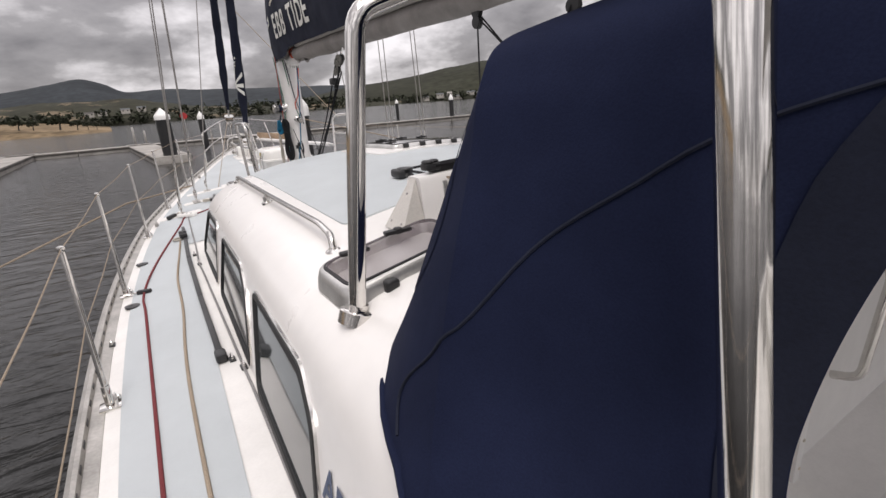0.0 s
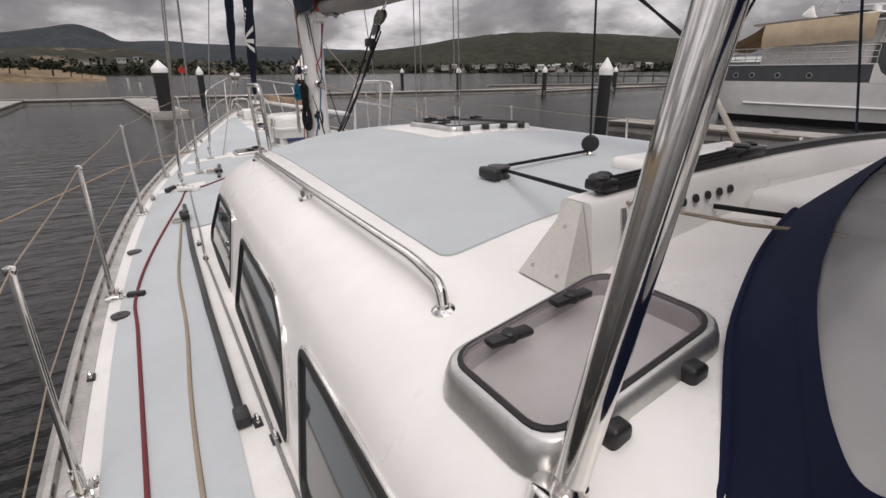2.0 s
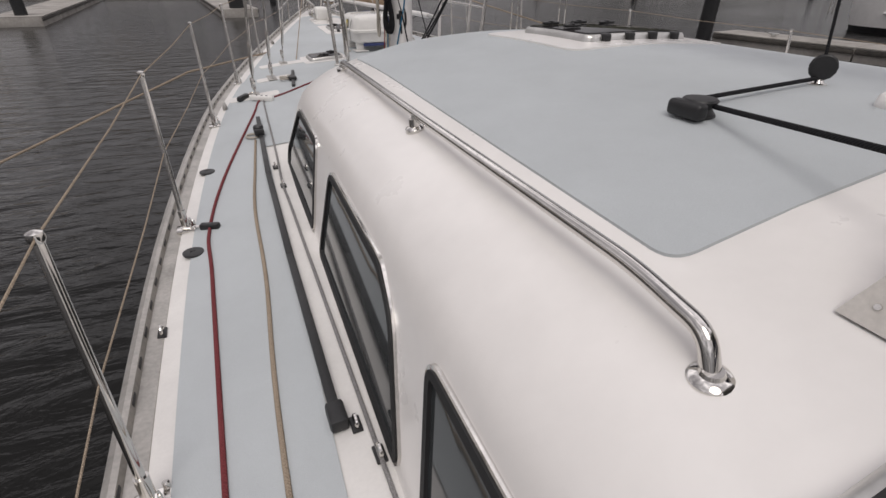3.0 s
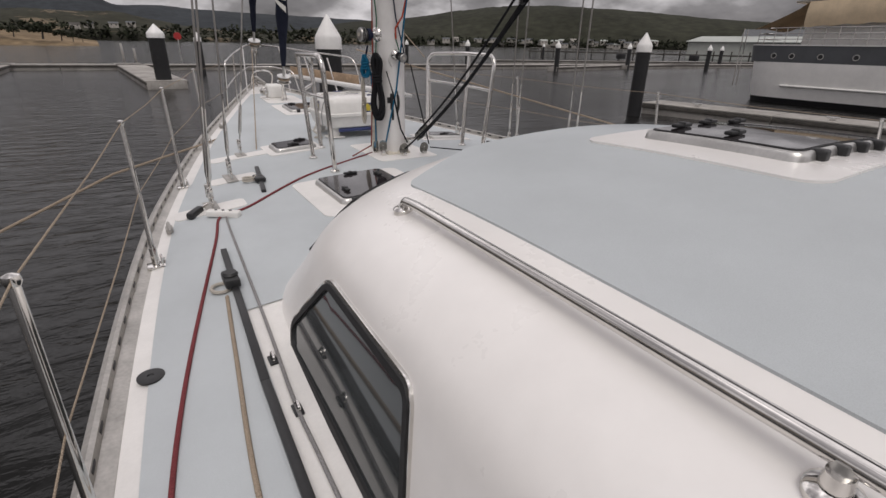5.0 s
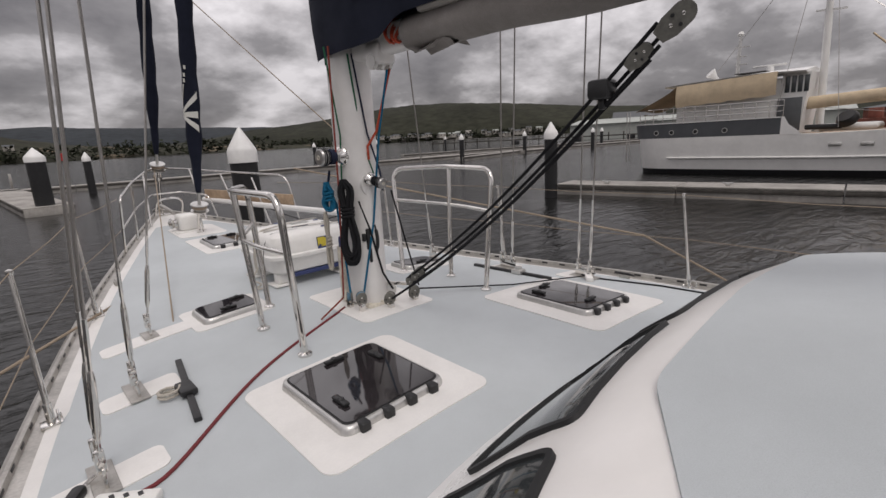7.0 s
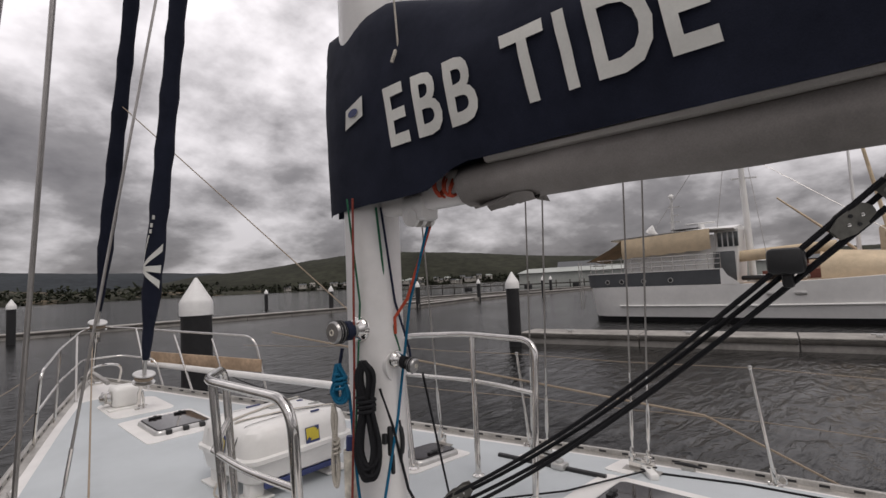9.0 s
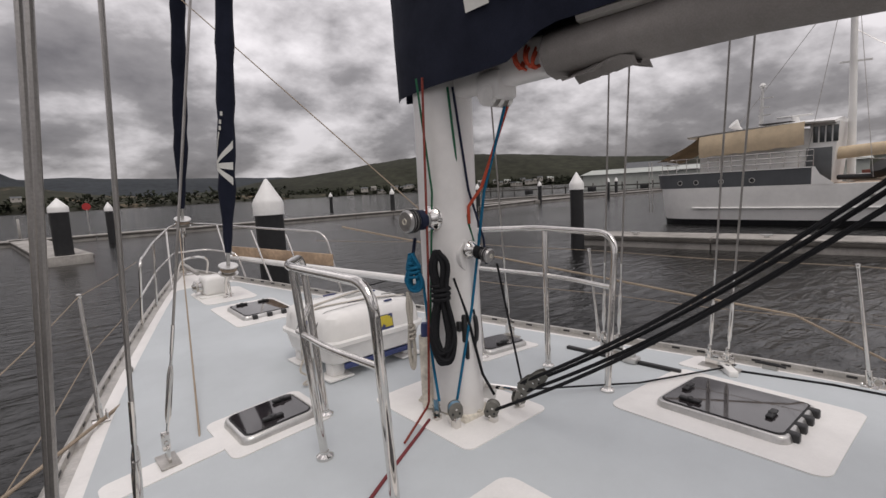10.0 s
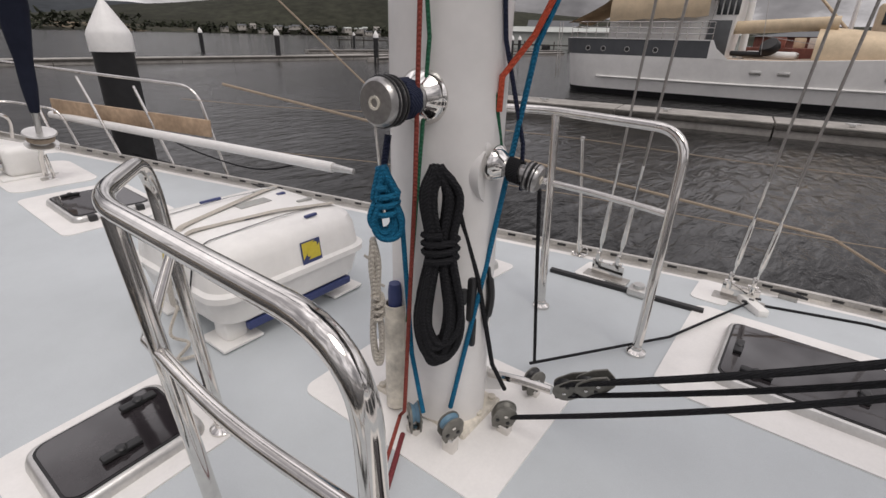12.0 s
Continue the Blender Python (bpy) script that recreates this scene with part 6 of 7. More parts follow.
part("car", joined(box(1.345, 7.66, 0.658, 1.435, 7.76, 0.70, 0.012), lathe([(0.03, 0), (0.03, 0.03)], (1.39, 7.71, 0.69))), ANODIZED, t3, "silver sliding car")
for x, y in ((-2.307, 4.48), (-2.218, 5.50), (-2.19, 1.9)):
    f = whole("deck_filler", lathe([(0.047, 0.004), (0.047, 0.011), (0.04, 0.013), (0.012, 0.013), (0.01, 0.010)], (x, y, deck_z(x, y) + 0.003)), BLACK, "round black deck filler cap", "filler cap", "deck fillers")
for x, y in ((-1.872, 3.20), (-2.42, 3.93), (-1.81, 5.02), (-1.813, 5.33), (-1.838, 3.075)):
    z = deck_z(x, y)
    e = thing("pad_eye", (x, y, z), "small dark pad eye screwed to the deck", "pad eye", "pad eyes")
    part("eye", tube([(x + 0.0, y + 0.020 * math.cos(k), z + 0.018 + 0.018 * math.sin(k)) for k in [i * 0.57 for i in range(12)]], 0.006, 6), STEEL, e)
    part("plate", box(x - 0.016, y - 0.03, z, x + 0.016, y + 0.03, z + 0.009, 0.003), BLACK, e)
for x, y in ((-1.70, 7.03), (1.70, 7.21)):
    z = deck_z(x, y)
    f = thing("rope_lead", (x, y, z), "white plastic rope lead on the deck", "rope lead", "rope leads")
    part("body", bar((x - 0.09, y + 0.07 * (1 if x < 0 else -1), z + 0.03), (x + 0.09, y - 0.07 * (1 if x < 0 else -1), z + 0.03), 0.06, 0.045, 0.012), RAFT, f)
    for k in (-0.04, 0.0, 0.04):
        part("slot", box(x + k - 0.008, y - k * 0.7 - 0.012, z + 0.047, x + k + 0.008, y - k * 0.7 + 0.012, z + 0.055), BLACK, f)
for s, y in ((-1, 7.01), (-1, 10.3), (1, 7.05), (1, 10.6)):
    x = s * (half(y) - 0.14)
    z = deck_z(x, y)
    c = thing("deck_cleat", (x, y, z), "dark horn cleat at the deck edge", "cleat", "deck cleats")
    part("horns", tube([(x, y - 0.09, z + 0.038), (x, y - 0.04, z + 0.045), (x, y + 0.04, z + 0.045), (x, y + 0.09, z + 0.038)], [0.007, 0.012, 0.012, 0.007], 8), BLACK if s > 0 else ALU, c)
    part("base", box(x - 0.02, y - 0.045, z, x + 0.02, y + 0.045, z + 0.036, 0.008), ALU, c)
sn = thing("snatch_block", (-2.22, 4.75, 0.46), "black block shackled to the stanchion foot", "block", "rope blocks")
part("body", bar((-2.27, 4.72, 0.535), (-2.18, 4.68, 0.54), 0.04, 0.035, 0.01), BLACK, sn)
part("shackle", tube([(-2.36, 4.74, 0.535), (-2.27, 4.72, 0.535)], 0.007, 6), STEEL, sn)
sn2 = thing("snatch_block", (-1.83, 7.15, 0.52), "black block lying beside the chainplate", "block", "rope blocks")
part("body", bar((-1.90, 7.12, 0.625), (-1.81, 7.26, 0.63), 0.05, 0.05, 0.018), BLACK, sn2)
part("shackle", tube([(-1.82, 7.25, 0.63), (-1.76, 7.28, 0.65)], 0.008, 6), STEEL, sn2)
line_thing([(-8.6, 2.6, -0.95), (-2.3, 8.2, 0.72), (-1.2, 9.9, 0.66)], 0.010, ROPETAN, "tan mooring line running to the port pontoon", "mooring_line", 8, "mooring lines")
line_thing([(0.55, 10.05, 1.62), (2.15, 6.95, 0.95), (2.35, 6.1, 0.50)], 0.008, ROPETAN, "tan line along the starboard lifelines", "mooring_line", 8, "mooring lines")
line_thing([(0.0, 12.3, 4.2), (1.2, 9.4, 1.55)], 0.006, ROPETAN, "tan line from the forestay to the rail", "mooring_line", 8, "mooring lines")

# cockpit fittings seen behind the hood
gr = thing("bulkhead_handle", (-0.8, 1.16, 1.0), "stainless handle on the cockpit bulkhead", "handle", "bulkhead handles")
part("tube", tube(rounded([(-0.85, 1.19, 0.78), (-0.85, 1.12, 0.80), (-0.83, 1.10, 1.15), (-0.83, 1.19, 1.18)], 0.05), 0.013, 10), STEEL, gr)
copy_thing(gr, pose(-0.35, 1.16, 1.05))
for x in (-0.72, -0.60):
    part("door_post", box(x - 0.02, 1.165, 0.1, x + 0.02, 1.205, 1.22, 0.006), COCKPIT, cock)
for i in range(9):
    part("screw", lathe([(0.006, 0), (0.005, 0.003)], (-0.60, 1.164, 0.3 + 0.1 * i), (0, -1, 0), 8), RUSTY, cock)

# ---- the moored motor yacht beyond the pontoon ----
yacht = thing("motor_yacht", (36.2, 10, SEA), "white and grey wooden motor yacht moored at the pontoon", "motor yacht")
YX = 36.2
YBEAM = [(-9.0, 0.05), (-7.5, 0.9), (-4, 1.9), (1, 2.5), (8, 2.72), (16, 2.72), (19.5, 2.55), (20.6, 2.2), (21.3, 1.5), (21.55, 0.6)]
YSHEER = [(-9.0, 2.6), (-5, 1.95), (1, 1.45), (6, 1.15), (9, 1.02), (12, 1.0), (21.6, 1.05)]


def yb(y):
    return smooth_table(YBEAM, y)


def yacht_strip(y0, y1, levels, material, name, label="", n=44):
    """A band of the hull: levels are (height, share of the beam); a height of None is the sheer."""
    for s in (-1, 1):
        rows_ = []
        for i in range(n + 1):
            y = y0 + (y1 - y0) * i / n
            r_ = []
            for z, f in levels:
                zz = smooth_table(YSHEER, y) + (z - 100) if z > 50 else z
                k = max(0.0, (-y - 3) / 6.0)
                r_.append((YX + s * yb(y) * f, y - k * 0.5 * (1.2 - zz) * 0.6 + (0.12 * zz if y > 20 else 0), zz))
            rows_.append(r_)
        part(name, grid(rows_), material, yacht, label)


yacht_strip(-9.0, 21.55, ((-2.4, 0.7), (-1.12, 0.93)), BOATBLACK, "bottom", "black antifouled bottom")
yacht_strip(-9.0, 21.55, ((-1.12, 0.93), (-0.35, 0.985), (100.0, 1.0), (100.02, 0.99)), BOATWHITE, "hull_side", "white painted hull side")
yacht_strip(12.0, 21.55, ((1.03, 1.0), (2.0, 1.01)), BOATGREY, "bulwark", "dark grey bulwark")
yacht_strip(12.0, 21.55, ((2.0, 1.025), (2.06, 1.025), (2.06, 0.95)), BOATWHITE, "cap_rail", "white cap rail")
part("rubbing_strake", tube([(YX - yb(y) * 0.992 - 0.03, y, -0.35 + 0.012 * max(0, 10 - y)) for y in [18.7 - 0.5 * i for i in range(48)]], 0.06, 8), BOATWHITE, yacht)
deck_rows = [[(YX + s * yb(y), y, smooth_table(YSHEER, y) - 0.05) for s in (-1, 0, 1)] for y in [-8.8 + 0.5 * i for i in range(61)]]
part("deck", grid(deck_rows), TIMBER, yacht, "timber deck")
bm = bmesh.new()
prof = [(12.0, 1.03)] + [(12.0 - 1.0 * (1 - math.cos(a)), 2.0 - 0.97 * math.sin(a)) for a in [math.pi / 2 * (8 - k) / 8 for k in range(9)]]
bm.faces.new([bm.verts.new((YX - yb(12) - 0.01, y, z)) for y, z in [(12.0, 1.0), (10.9, 1.0), (11.15, 1.25), (11.6, 1.6), (11.85, 2.06), (12.0, 2.06)]])
part("quarter_curve", bm, BOATWHITE, yacht, smooth=False)
for y in (19.55, 18.45, 16.85, 15.05):
    p = (YX - yb(y) * 1.006, y, 1.40)
    port = part("porthole", lathe([(0.17, -0.02), (0.17, 0.03), (0.12, 0.03)], p, (-1, 0, 0), 14), ANODIZED, yacht)
    part("porthole_glass", lathe([(0.13, 0.0), (0.13, 0.035)], p, (-1, 0, 0), 14), BLACK, port)
for y in (9.3, 7.9, 3.2):
    part("hawse", box(YX - yb(y) - 0.05, y - 0.3, 0.25, YX - yb(y) + 0.05, y + 0.3, 0.48, 0.05), ANODIZED, yacht, "metal hawse hole")
# deckhouse, canopy, wheelhouse
part("deckhouse", box(YX - 1.7, 12.4, 1.0, YX + 1.7, 18.6, 4.35, 0.1, 2), BOATWHITE, yacht)
part("roof", sheet_loft([[(YX - 2.2, 19.2 - 8.1 * i / 10, 4.42 + 0.30 * min(1, i / 7) - 0.002 * i * i), (YX - 2.3, 19.2 - 8.1 * i / 10, 4.52 + 0.30 * min(1, i / 7) - 0.002 * i * i), (YX, 19.2 - 8.1 * i / 10, 4.66 + 0.30 * min(1, i / 7)), (YX + 2.3, 19.2 - 8.1 * i / 10, 4.52 + 0.3 * min(1, i / 7)), (YX + 2.2, 19.2 - 8.1 * i / 10, 4.42 + 0.3 * min(1, i / 7))] for i in range(11)]), BOATWHITE, yacht, "white overhanging roof")
part("side_awning", sheet_loft([[(YX - 2.32 - 0.10 * math.sin(k / 6 * math.pi), 18.4 - 5.9 * i / 16, 4.45 + 0.27 * i / 16 - (1.38 + 0.04 * math.sin(i * 1.9)) * k / 6) for k in range(7)] for i in range(17)], False), CREAM, yacht, "cream canvas side awning")
part("aft_awning", sheet_loft([[(YX - 2.3 + 4.6 * k / 6, 18.4 + 2.9 * i / 6, 4.45 - 1.5 * (i / 6) ** 0.8 + 0.06 * math.sin(k)) for k in range(7)] for i in range(7)], False), CREAM, yacht, "sloping cream canvas awning")
for i in range(4):
    y = 12.2 - 0.32 * i
    part("wheelhouse_window", box(YX - 1.76, y - 0.24, 3.45, YX - 1.70, y, 4.40, 0.02), DARKGLASS, yacht, "dark wheelhouse window")
part("wheelhouse", sheet_loft([[(x, y + 0.25 * (3.0 - z) * 0.4, z) for x, y in ((YX - 1.72, 11.1), (YX + 1.72, 11.1), (YX + 1.72, 12.5), (YX - 1.72, 12.5))] for z in (1.0, 2.4, 3.4, 4.6)]), BOATWHITE, yacht)
part("dark_doorway", box(YX - 1.82, 11.25, 1.2, YX - 1.70, 12.5, 3.15, 0.02), SHEDROOF, yacht)
# rails
for k in range(14):
    y = 21.3 - 0.72 * k
    part("rail_post", tube([(YX - yb(y) * 0.98, y, 2.05), (YX - yb(y) * 0.98, y, 3.02)], 0.022, 6), STEEL, yacht)
for z in (2.38, 2.70, 3.02):
    part("hand_rail", tube([(YX - yb(21.3 - 0.36 * k) * 0.98, 21.3 - 0.36 * k, z) for k in range(27)], 0.025, 6), STEEL, yacht)
    part("stern_rail", tube([(YX + s * yb(21.3) * 0.98, 21.3, z) for s in (-1, 1)], 0.025, 6), STEEL, yacht)
for s in (-0.45, 0.0):
    part("ladder_rail", tube([(YX - 2.2 + s, 21.7, -0.6), (YX - 2.2 + s, 21.75, 3.0)], 0.03, 6), STEEL, yacht, "stern boarding ladder")
# roof gear
part("signal_mast", tube([(YX, 15.4, 4.5), (YX, 15.35, 7.4)], [0.13, 0.08], 8), ANODIZED, yacht)
part("mast_dome", lathe([(0.18, 0), (0.2, 0.12), (0.1, 0.28)], (YX, 15.35, 7.4), seg=12), BOATWHITE, yacht)
for z, w in ((5.6, 0.5), (6.1, 0.42), (6.7, 0.6)):
    part("mast_arm", bar((YX, 15.35 - w, z), (YX, 15.35 + w * 0.4, z), 0.08, 0.07), ANODIZED, yacht)
part("horn", lathe([(0.1, -0.5), (0.14, -0.2), (0.36, 0.25), (0.36, 0.3)], (YX - 0.5, 16.7, 5.05), (-0.4, 0.5, 0.6), 12), BOATWHITE, yacht)
part("radar", joined(box(YX - 0.1, 12.6, 5.25, YX + 0.1, 14.5, 5.36, 0.04), lathe([(0.3, 4.65), (0.2, 5.25)], (YX, 13.5, 0), seg=12)), BOATWHITE, yacht, "white radar scanner")
part("solar_panel", box(YX - 1.2, 13.4, 4.88, YX + 1.2, 15.2, 4.95, 0.02), SMOKED, yacht)
# foredeck: boom awning, tender, tent
part("boom_awning", sheet_loft([[(YX - 0.9 + 0.25 * math.sin(a), 11.5 - 5.4 * i / 10, 2.75 + 0.36 * math.cos(a) + 0.03 * i) for a in [2 * math.pi * k / 12 for k in range(12)]] for i in range(11)]), CREAM, yacht, "cream canvas cover along the derrick")
part("foredeck_tent", sheet_loft([[(YX + 2.3 * math.cos(a), 6.9 - 9.0 * i / 8, 1.15 + (1.75 - 0.1 * i) * math.sin(a) ** 0.7) for a in [math.pi * k / 14 for k in range(15)]] for i in range(9)], False), CREAM, yacht, "cream canvas foredeck tent")
part("tender", box(YX - 1.6, 7.6, 1.1, YX + 0.6, 10.4, 1.5, 0.18, 3), BOATWHITE, yacht, "white upturned dinghy")
part("outboard", joined(lathe([(0.5, -0.2), (0.55, 0.0), (0.45, 0.25)], (YX - 1.9, 9.0, 1.75), (-0.5, 0.3, 0.6), 14), box(YX - 1.9, 9.2, 1.2, YX - 1.6, 11.0, 1.5, 0.1)), BLACK, yacht, "black covered outboard")
part("foremast", tube([(YX, 10.6, 1.0), (YX, 10.9, 15.0)], [0.22, 0.15], 10), BOATWHITE, yacht, "white foremast")
part("crosstree", bar((YX, 9.9, 8.0), (YX, 11.4, 8.1), 0.1, 0.1), BOATWHITE, yacht)
for a, b in (((YX, 10.9, 15.0), (YX - 2.4, 12.5, 1.6)), ((YX, 10.9, 14.5), (YX - 2.4, 9.3, 1.3)), ((YX, 10.9, 15.0), (YX, -8, 2.6)), ((YX, 10.9, 13.0), (YX, 17.0, 4.8)), ((YX, 10.9, 10.0), (YX - 0.5, 2.0, 2.2)), ((YX, 4.0, 1.5), (YX - 0.4, 11.3, 2.6))):
    part("stay", tube([a, b], 0.018, 5), WIRE, yacht)
part("derrick", tube([(YX - 1.0, 3.4, 1.2), (YX - 0.6, 4.9, 11.5)], [0.12, 0.08], 8), CREAM, yacht, "tan derrick pole")
for p in ((21.55, 17.9), (22.2, 12.4), (23.0, 5.9)):
    c = thing("dock_cleat", (*p, SEA + 0.57), "galvanised mooring cleat on the pontoon", "cleat", "pontoon cleats")
    part("horns", tube([(p[0], p[1] - 0.25, SEA + 0.70), (p[0], p[1] + 0.25, SEA + 0.70)], 0.035, 8), ANODIZED, c)
    part("base", box(p[0] - 0.06, p[1] - 0.1, SEA + 0.56, p[0] + 0.06, p[1] + 0.1, SEA + 0.70, 0.02), ANODIZED, c)

yacht.location.y += 1.2

# workboat behind the yacht
work = thing("workboat", (58, 8, SEA), "cream fishing vessel with masts behind the yacht", "fishing boat")
part("hull", sheet_loft([[(58 + s * b * f, y, z) for s, f, z in ((-1, 0.5, -1.9), (-1, 1, 0.6), (-1, 1.02, 1.6), (1, 1.02, 1.6), (1, 1, 0.6), (1, 0.5, -1.9))] for y, b in ((14, 2.4), (10, 2.8), (2, 2.8), (-4, 2.2), (-8, 0.3))]), BRICKRED, work, "rust red hull")
part("wheelhouse", box(56.4, 0.5, 1.6, 59.6, 5.0, 5.2, 0.15), CREAM, work, "cream wheelhouse")
part("upper_house", box(56.8, 1.2, 5.2, 59.2, 4.0, 6.6, 0.12), BOATWHITE, work)
for i in range(3):
    part("window", box(56.32, 1.0 + 1.3 * i, 3.6, 56.42, 2.0 + 1.3 * i, 4.6, 0.03), DARKGLASS, work, "dark window")
part("mast", tube([(58, 6.5, 1.6), (58, 6.6, 13)], [0.2, 0.1], 8), BOATWHITE, work)
part("boom_pole", tube([(58, 6.5, 3.0), (58, 12.5, 9.0)], [0.14, 0.08], 8), CREAM, work)
part("gantry", joined(tube([(57, 0, 6.6), (57, 0, 9.5), (59, 0, 9.5), (59, 0, 6.6)], 0.08, 6), tube([(58, 0, 9.5), (58, 0.1, 11.5)], 0.05, 6)), ANODIZED, work)
for k, (x, y, z, w) in enumerate(((57, 8.0, 1.6, 1.2), (58.2, 9.5, 1.6, 0.9), (57.0, 11.0, 1.6, 1.0))):
    part("fish_box", box(x, y, z, x + w, y + w, z + 0.9, 0.05), (RUSTY, CREAM, BRICKRED)[k], work)

# ---- shore buildings ----
def polar(az, dist):
    return dist * math.sin(radians(az)), 4 + dist * math.cos(radians(az))


def slab_building(name, a0, a1, d0, d1, h, ridge_h, label, wall_m, roof_m, category):
    (x0, y0), (x1, y1) = polar(a0, d0), polar(a1, d1)
    u = Vector((x1 - x0, y1 - y0, 0))
    L_ = u.length
    u.normalize()
    v = Vector((-u.y, u.x, 0))
    if v.dot(Vector((x0, y0, 0))) < 0:
        v = -v
    W_ = 26
    P = lambda a, b, z: Vector((x0, y0, SEA + z)) + u * a + v * b
    t = thing(name, P(L_ / 2, W_ / 2, 0), label, category)
    def boxy(a0_, a1_, b0_, b1_, z0_, z1_):
        bm_ = bmesh.new()
        q = [bm_.verts.new(P(a, b, z)) for z in (z0_, z1_) for a, b in ((a0_, b0_), (a1_, b0_), (a1_, b1_), (a0_, b1_))]
        for f in ((0, 1, 2, 3), (4, 5, 6, 7), (0, 1, 5, 4), (1, 2, 6, 5), (2, 3, 7, 6), (3, 0, 4, 7)):
            bm_.faces.new([q[i] for i in f])
        return bm_
    part("wall", boxy(0, L_, 0, W_, 0, h), wall_m, t, smooth=False)
    bm_ = bmesh.new()
    e = 0.8
    q = [bm_.verts.new(P(a, b, z)) for a, b, z in ((-e, -e, h), (L_ + e, -e, h), (L_ + e, W_ / 2, ridge_h), (-e, W_ / 2, ridge_h), (L_ + e, W_ + e, h), (-e, W_ + e, h))]
    for f in ((0, 1, 2, 3), (3, 2, 4, 5), (0, 3, 5), (1, 4, 2)):
        bm_.faces.new([q[i] for i in f])
    part("roof", bm_, roof_m, t, smooth=False)
    n = int(L_ / 14)
    for i in range(n):
        part("cladding_rib", boxy(14 * i + 6.9, 14 * i + 7.1, -0.12, 0, 0, h), wall_m, t, smooth=False)
    return t


slab_building("waterside_shed", 56.8, 82, 205, 190, 5.6, 7.6, "long pale grey-green shed on the waterfront", SHED, SHED, "shed")
slab_building("boat_shed", 61.5, 66.5, 236, 236, 7.6, 11.0, "open boat shed with a dark roof", SHEDROOF, SHEDROOF, "shed")
slab_building("warehouse", 82.5, 98, 150, 120, 5.0, 6.4, "brick red waterfront warehouse with stacked gear", BRICKRED, SHEDROOF, "warehouse")
jet = thing("timber_jetty", (*polar(52, 150), SEA), "dark timber jetty with posts and railings", "jetty")
A, B = Vector((*polar(41, 168), 0)), Vector((*polar(78, 150), 0))
part("deck", bar(A + Vector((0, 0, SEA + 1.7)), B + Vector((0, 0, SEA + 1.7)), 3.0, 0.35), WALER, jet)
part("hand_rail", bar(A + Vector((0, 0, SEA + 2.7)), B + Vector((0, 0, SEA + 2.7)), 0.12, 0.1), ALU, jet)
for i in range(26):
    p = A.lerp(B, i / 25)
    part("post", tube([p + Vector((0, 0, SEA - 1)), p + Vector((0, 0, SEA + 2.7))], 0.16, 6), WALER, jet)
for az, d in ((50.5, 150), (57.5, 148), (63, 148)):
    x, y = polar(az, d)
    whole("fender_frame", box(x - 0.9, y - 0.9, SEA + 0.3, x + 0.9, y + 0.9, SEA + 1.7, 0.1), BLACK, "black fender frame under the jetty", "fender", "jetty fenders")

rnd2 = random.Random(11)


def house(x, y, z, w, d_, h, turn, label):
    t = thing("house", (x, y, z), label, "house", "shore houses")
    m = Matrix.Translation((x, y, z)) @ Matrix.Rotation(turn, 4, "Z")
    b_ = box(-w / 2, -d_ / 2, -2, w / 2, d_ / 2, h)
    bmesh.ops.transform(b_, matrix=m, verts=b_.verts)
    part("wall", b_, HOUSE, t, smooth=False)
    bm_ = bmesh.new()
    q = [bm_.verts.new(m @ Vector(p)) for p in ((-w / 2 - 0.5, -d_ / 2 - 0.5, h), (w / 2 + 0.5, -d_ / 2 - 0.5, h), (w / 2 + 0.5, 0, h + 2.2), (-w / 2 - 0.5, 0, h + 2.2), (w / 2 + 0.5, d_ / 2 + 0.5, h), (-w / 2 - 0.5, d_ / 2 + 0.5, h))]
    for f in ((0, 1, 2, 3), (3, 2, 4, 5), (0, 3, 5), (1, 4, 2)):
        bm_.faces.new([q[i] for i in f])
    part("roof", bm_, rnd2.choice((SHEDROOF, SHEDROOF, SHED, HOUSE) if x > 120 else (SHEDROOF, WALER)), t, smooth=False)
    for k in (-0.25, 0.25):
        b_ = box(w * k - 0.8, -d_ / 2 - 0.06, h * 0.35, w * k + 0.8, -d_ / 2 + 0.02, h * 0.8)
        bmesh.ops.transform(b_, matrix=m, verts=b_.verts)
        part("window", b_, BLACK, t, smooth=False)


for i in range(46):
    az = rnd2.choice((rnd2.gauss(38, 3.0), rnd2.gauss(43, 2.5), rnd2.gauss(50.5, 1.6), rnd2.uniform(30, 54)))
    d = rnd2.uniform(985, 1020)
    x, y = polar(az, d)
    house(x, y, rnd2.uniform(0.5, 9.0), rnd2.uniform(9, 18), 9, rnd2.uniform(3, 6), -radians(az) + rnd2.uniform(-0.4, 0.4), "pale house on the far wooded shore")
for i in range(4):
    az = rnd2.uniform(-3.5, 3.0)
    x, y = polar(az, 905)
    house(x, y, rnd2.uniform(12, 22), 12, 9, 4, -radians(az), "small pale farmhouse on the dry hillside")


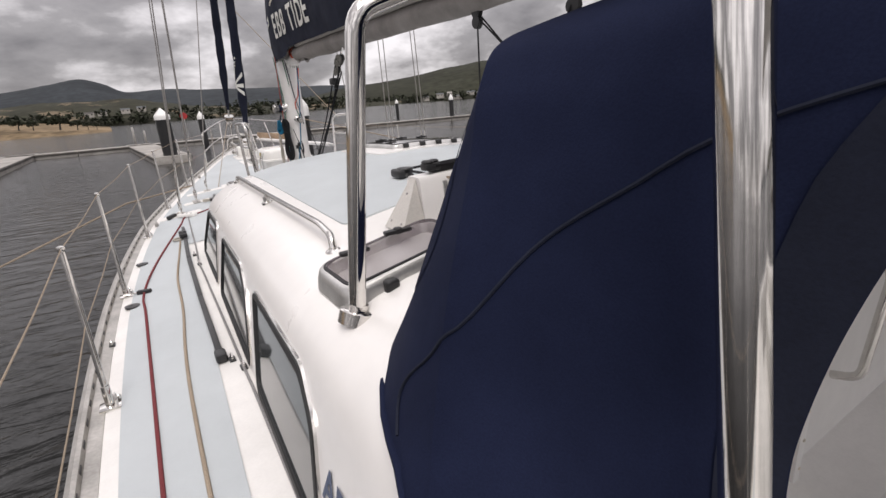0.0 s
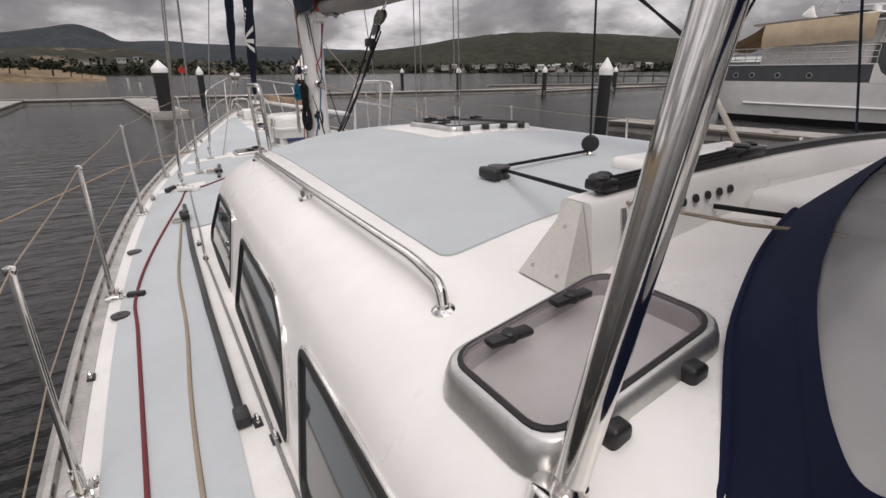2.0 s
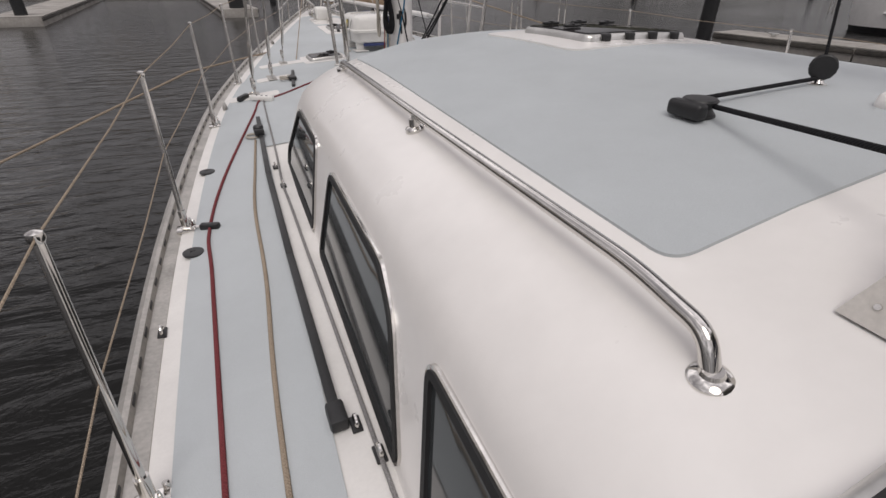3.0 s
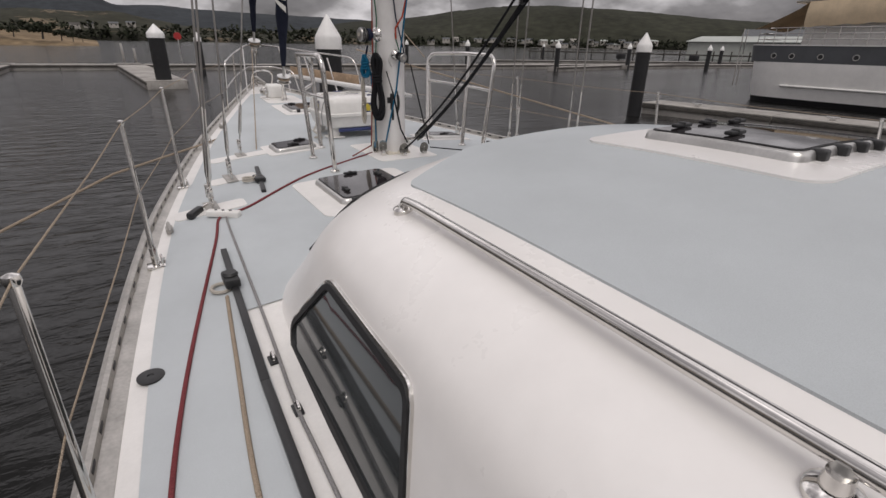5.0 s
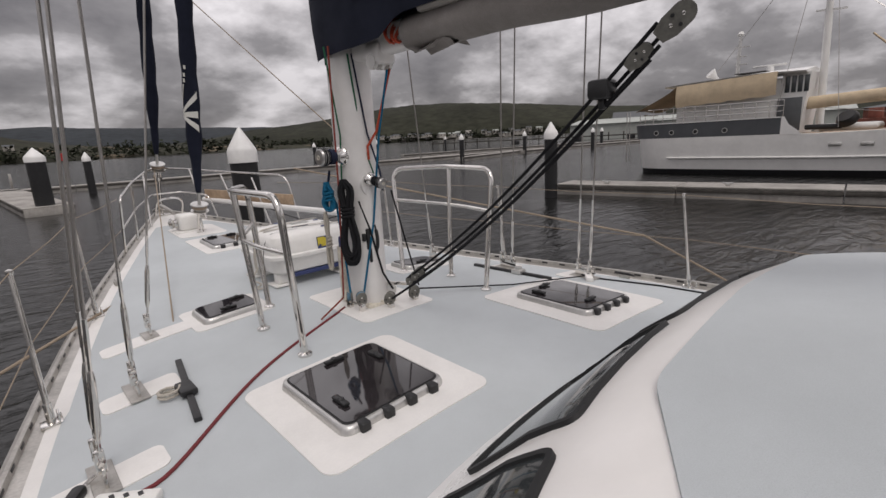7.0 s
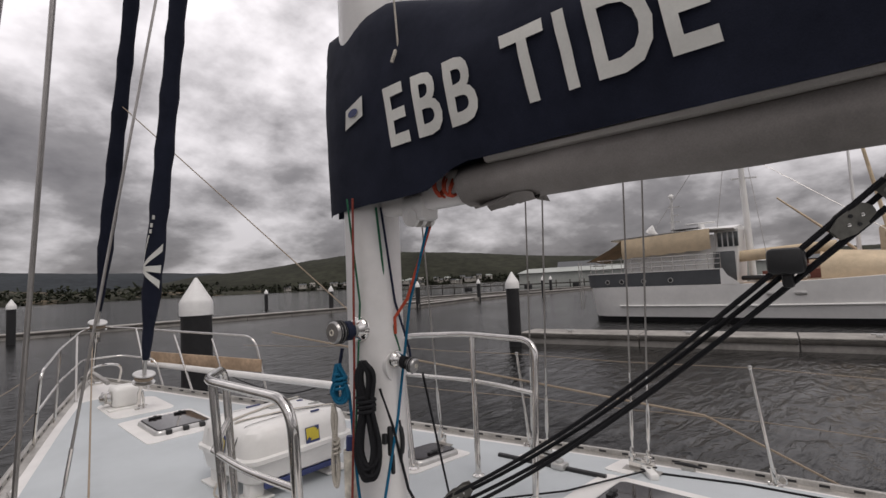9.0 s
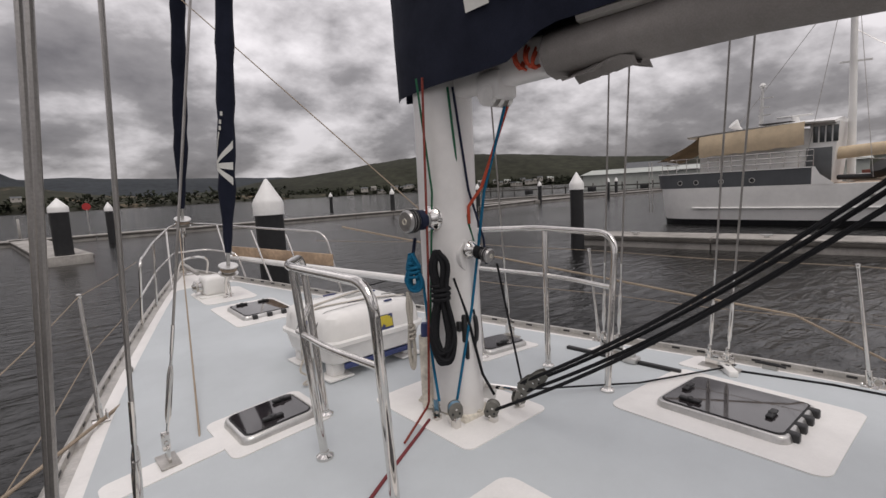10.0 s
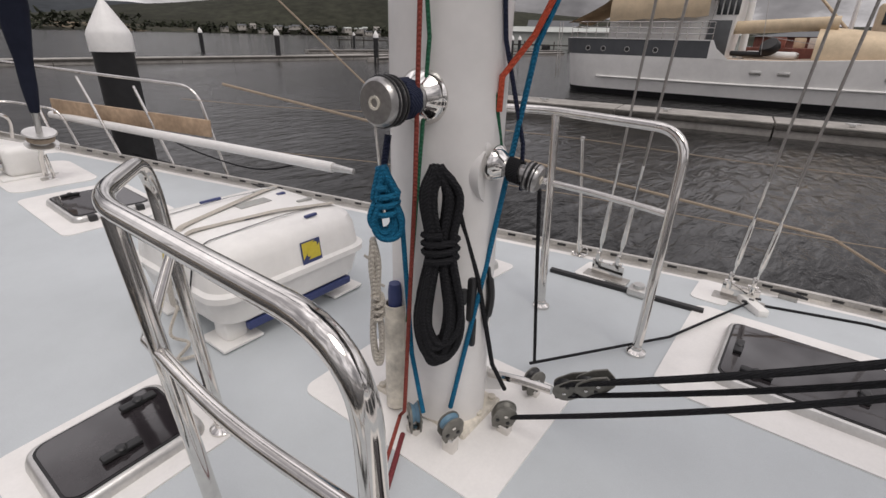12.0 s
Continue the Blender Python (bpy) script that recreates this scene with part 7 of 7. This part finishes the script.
# bushes on the grassy point and along the far shore
def bush(x, y, z, r, n, label, name="bush"):
    t = thing(name, (x, y, z), label, name, "shore bushes")
    part("trunk", tube([(x, y, z - 1), (x + 0.1 * r, y, z + 0.5 * r), (x, y, z + r)], [0.10 * r, 0.07 * r, 0.03 * r], 6), WALER, t)
    bm_ = bmesh.new()
    for k in range(n):
        a, e = rnd2.uniform(0, 2 * math.pi), rnd2.uniform(-0.35, 1.4)
        q = r * rnd2.uniform(0.45, 1.0)
        c = Vector((x + q * math.cos(a) * math.cos(e), y + q * math.sin(a) * math.cos(e), z + 0.55 * r + 0.62 * q * math.sin(e)))
        s_ = r * rnd2.uniform(0.10, 0.22)
        v = [bm_.verts.new(c + Vector((rnd2.uniform(-1, 1), rnd2.uniform(-1, 1), rnd2.uniform(-1, 1))).normalized() * s_) for _ in range(4)]
        for f in ((0, 1, 2), (0, 2, 3), (0, 3, 1), (1, 3, 2)):
            bm_.faces.new([v[i] for i in f])
    part("crown", bm_, LEAF, t, smooth=False)


for az, d, r in ((-5.7, 262, 4.4), (-4.4, 262, 2.6), (-3.6, 258, 1.8), (-7.6, 268, 2.4), (-8.6, 272, 3.0), (-11, 275, 4.0), (-13.5, 275, 3.0), (-2.9, 262, 1.3), (-16, 280, 4.5)):
    x, y = polar(az, d)
    bush(x, y, SEA + max(0.2, 2.6 + (-az - 4) * 0.35), r, 260, "dark green bush on the dry grassy point")
bm = bmesh.new()
for i in range(1500):
    az = rnd2.uniform(-30, 60)
    d = rnd2.uniform(890, 930) if az < 24 else rnd2.uniform(985, 1030)
    x, y = polar(az, d)
    h = rnd2.uniform(4, 11)
    z = SEA + rnd2.uniform(-1, 10 if az > 24 else 16)
    for k in range(3):
        c = Vector((x + rnd2.uniform(-3, 3), y + rnd2.uniform(-3, 3), z + h * (0.3 + 0.25 * k)))
        v = [bm.verts.new(c + Vector((rnd2.uniform(-1, 1) * 4, rnd2.uniform(-1, 1) * 4, rnd2.uniform(-1, 1) * h * 0.4))) for _ in range(4)]
        for f in ((0, 1, 2), (0, 2, 3), (0, 3, 1), (1, 3, 2)):
            bm.faces.new([v[i] for i in f])
whole("shore_trees", bm, LEAF, "dark belt of trees along the far shore", "trees", kind="stuff", smooth=False)
buoy = thing("channel_marker", (6.3, 95, SEA), "red round channel marker on a thin post", "marker")
part("post", tube([(6.3, 95, SEA - 1), (6.3, 95, SEA + 3.2)], 0.07, 6), ANODIZED, buoy)
part("disc", lathe([(0.55, -0.06), (0.55, 0.06)], (6.3, 95, SEA + 3.6), (0, -1, 0), 18), REDBUOY, buoy, "red disc")
for x, h in ((-1.6, 2.1), (-0.4, 1.6)):
    whole("pontoon_post", box(x - 0.12, 74.2, SEA + 0.5, x + 0.12, 74.4, SEA + 0.5 + h, 0.03), ALU, "grey service post on the pontoon", "post", "service posts")
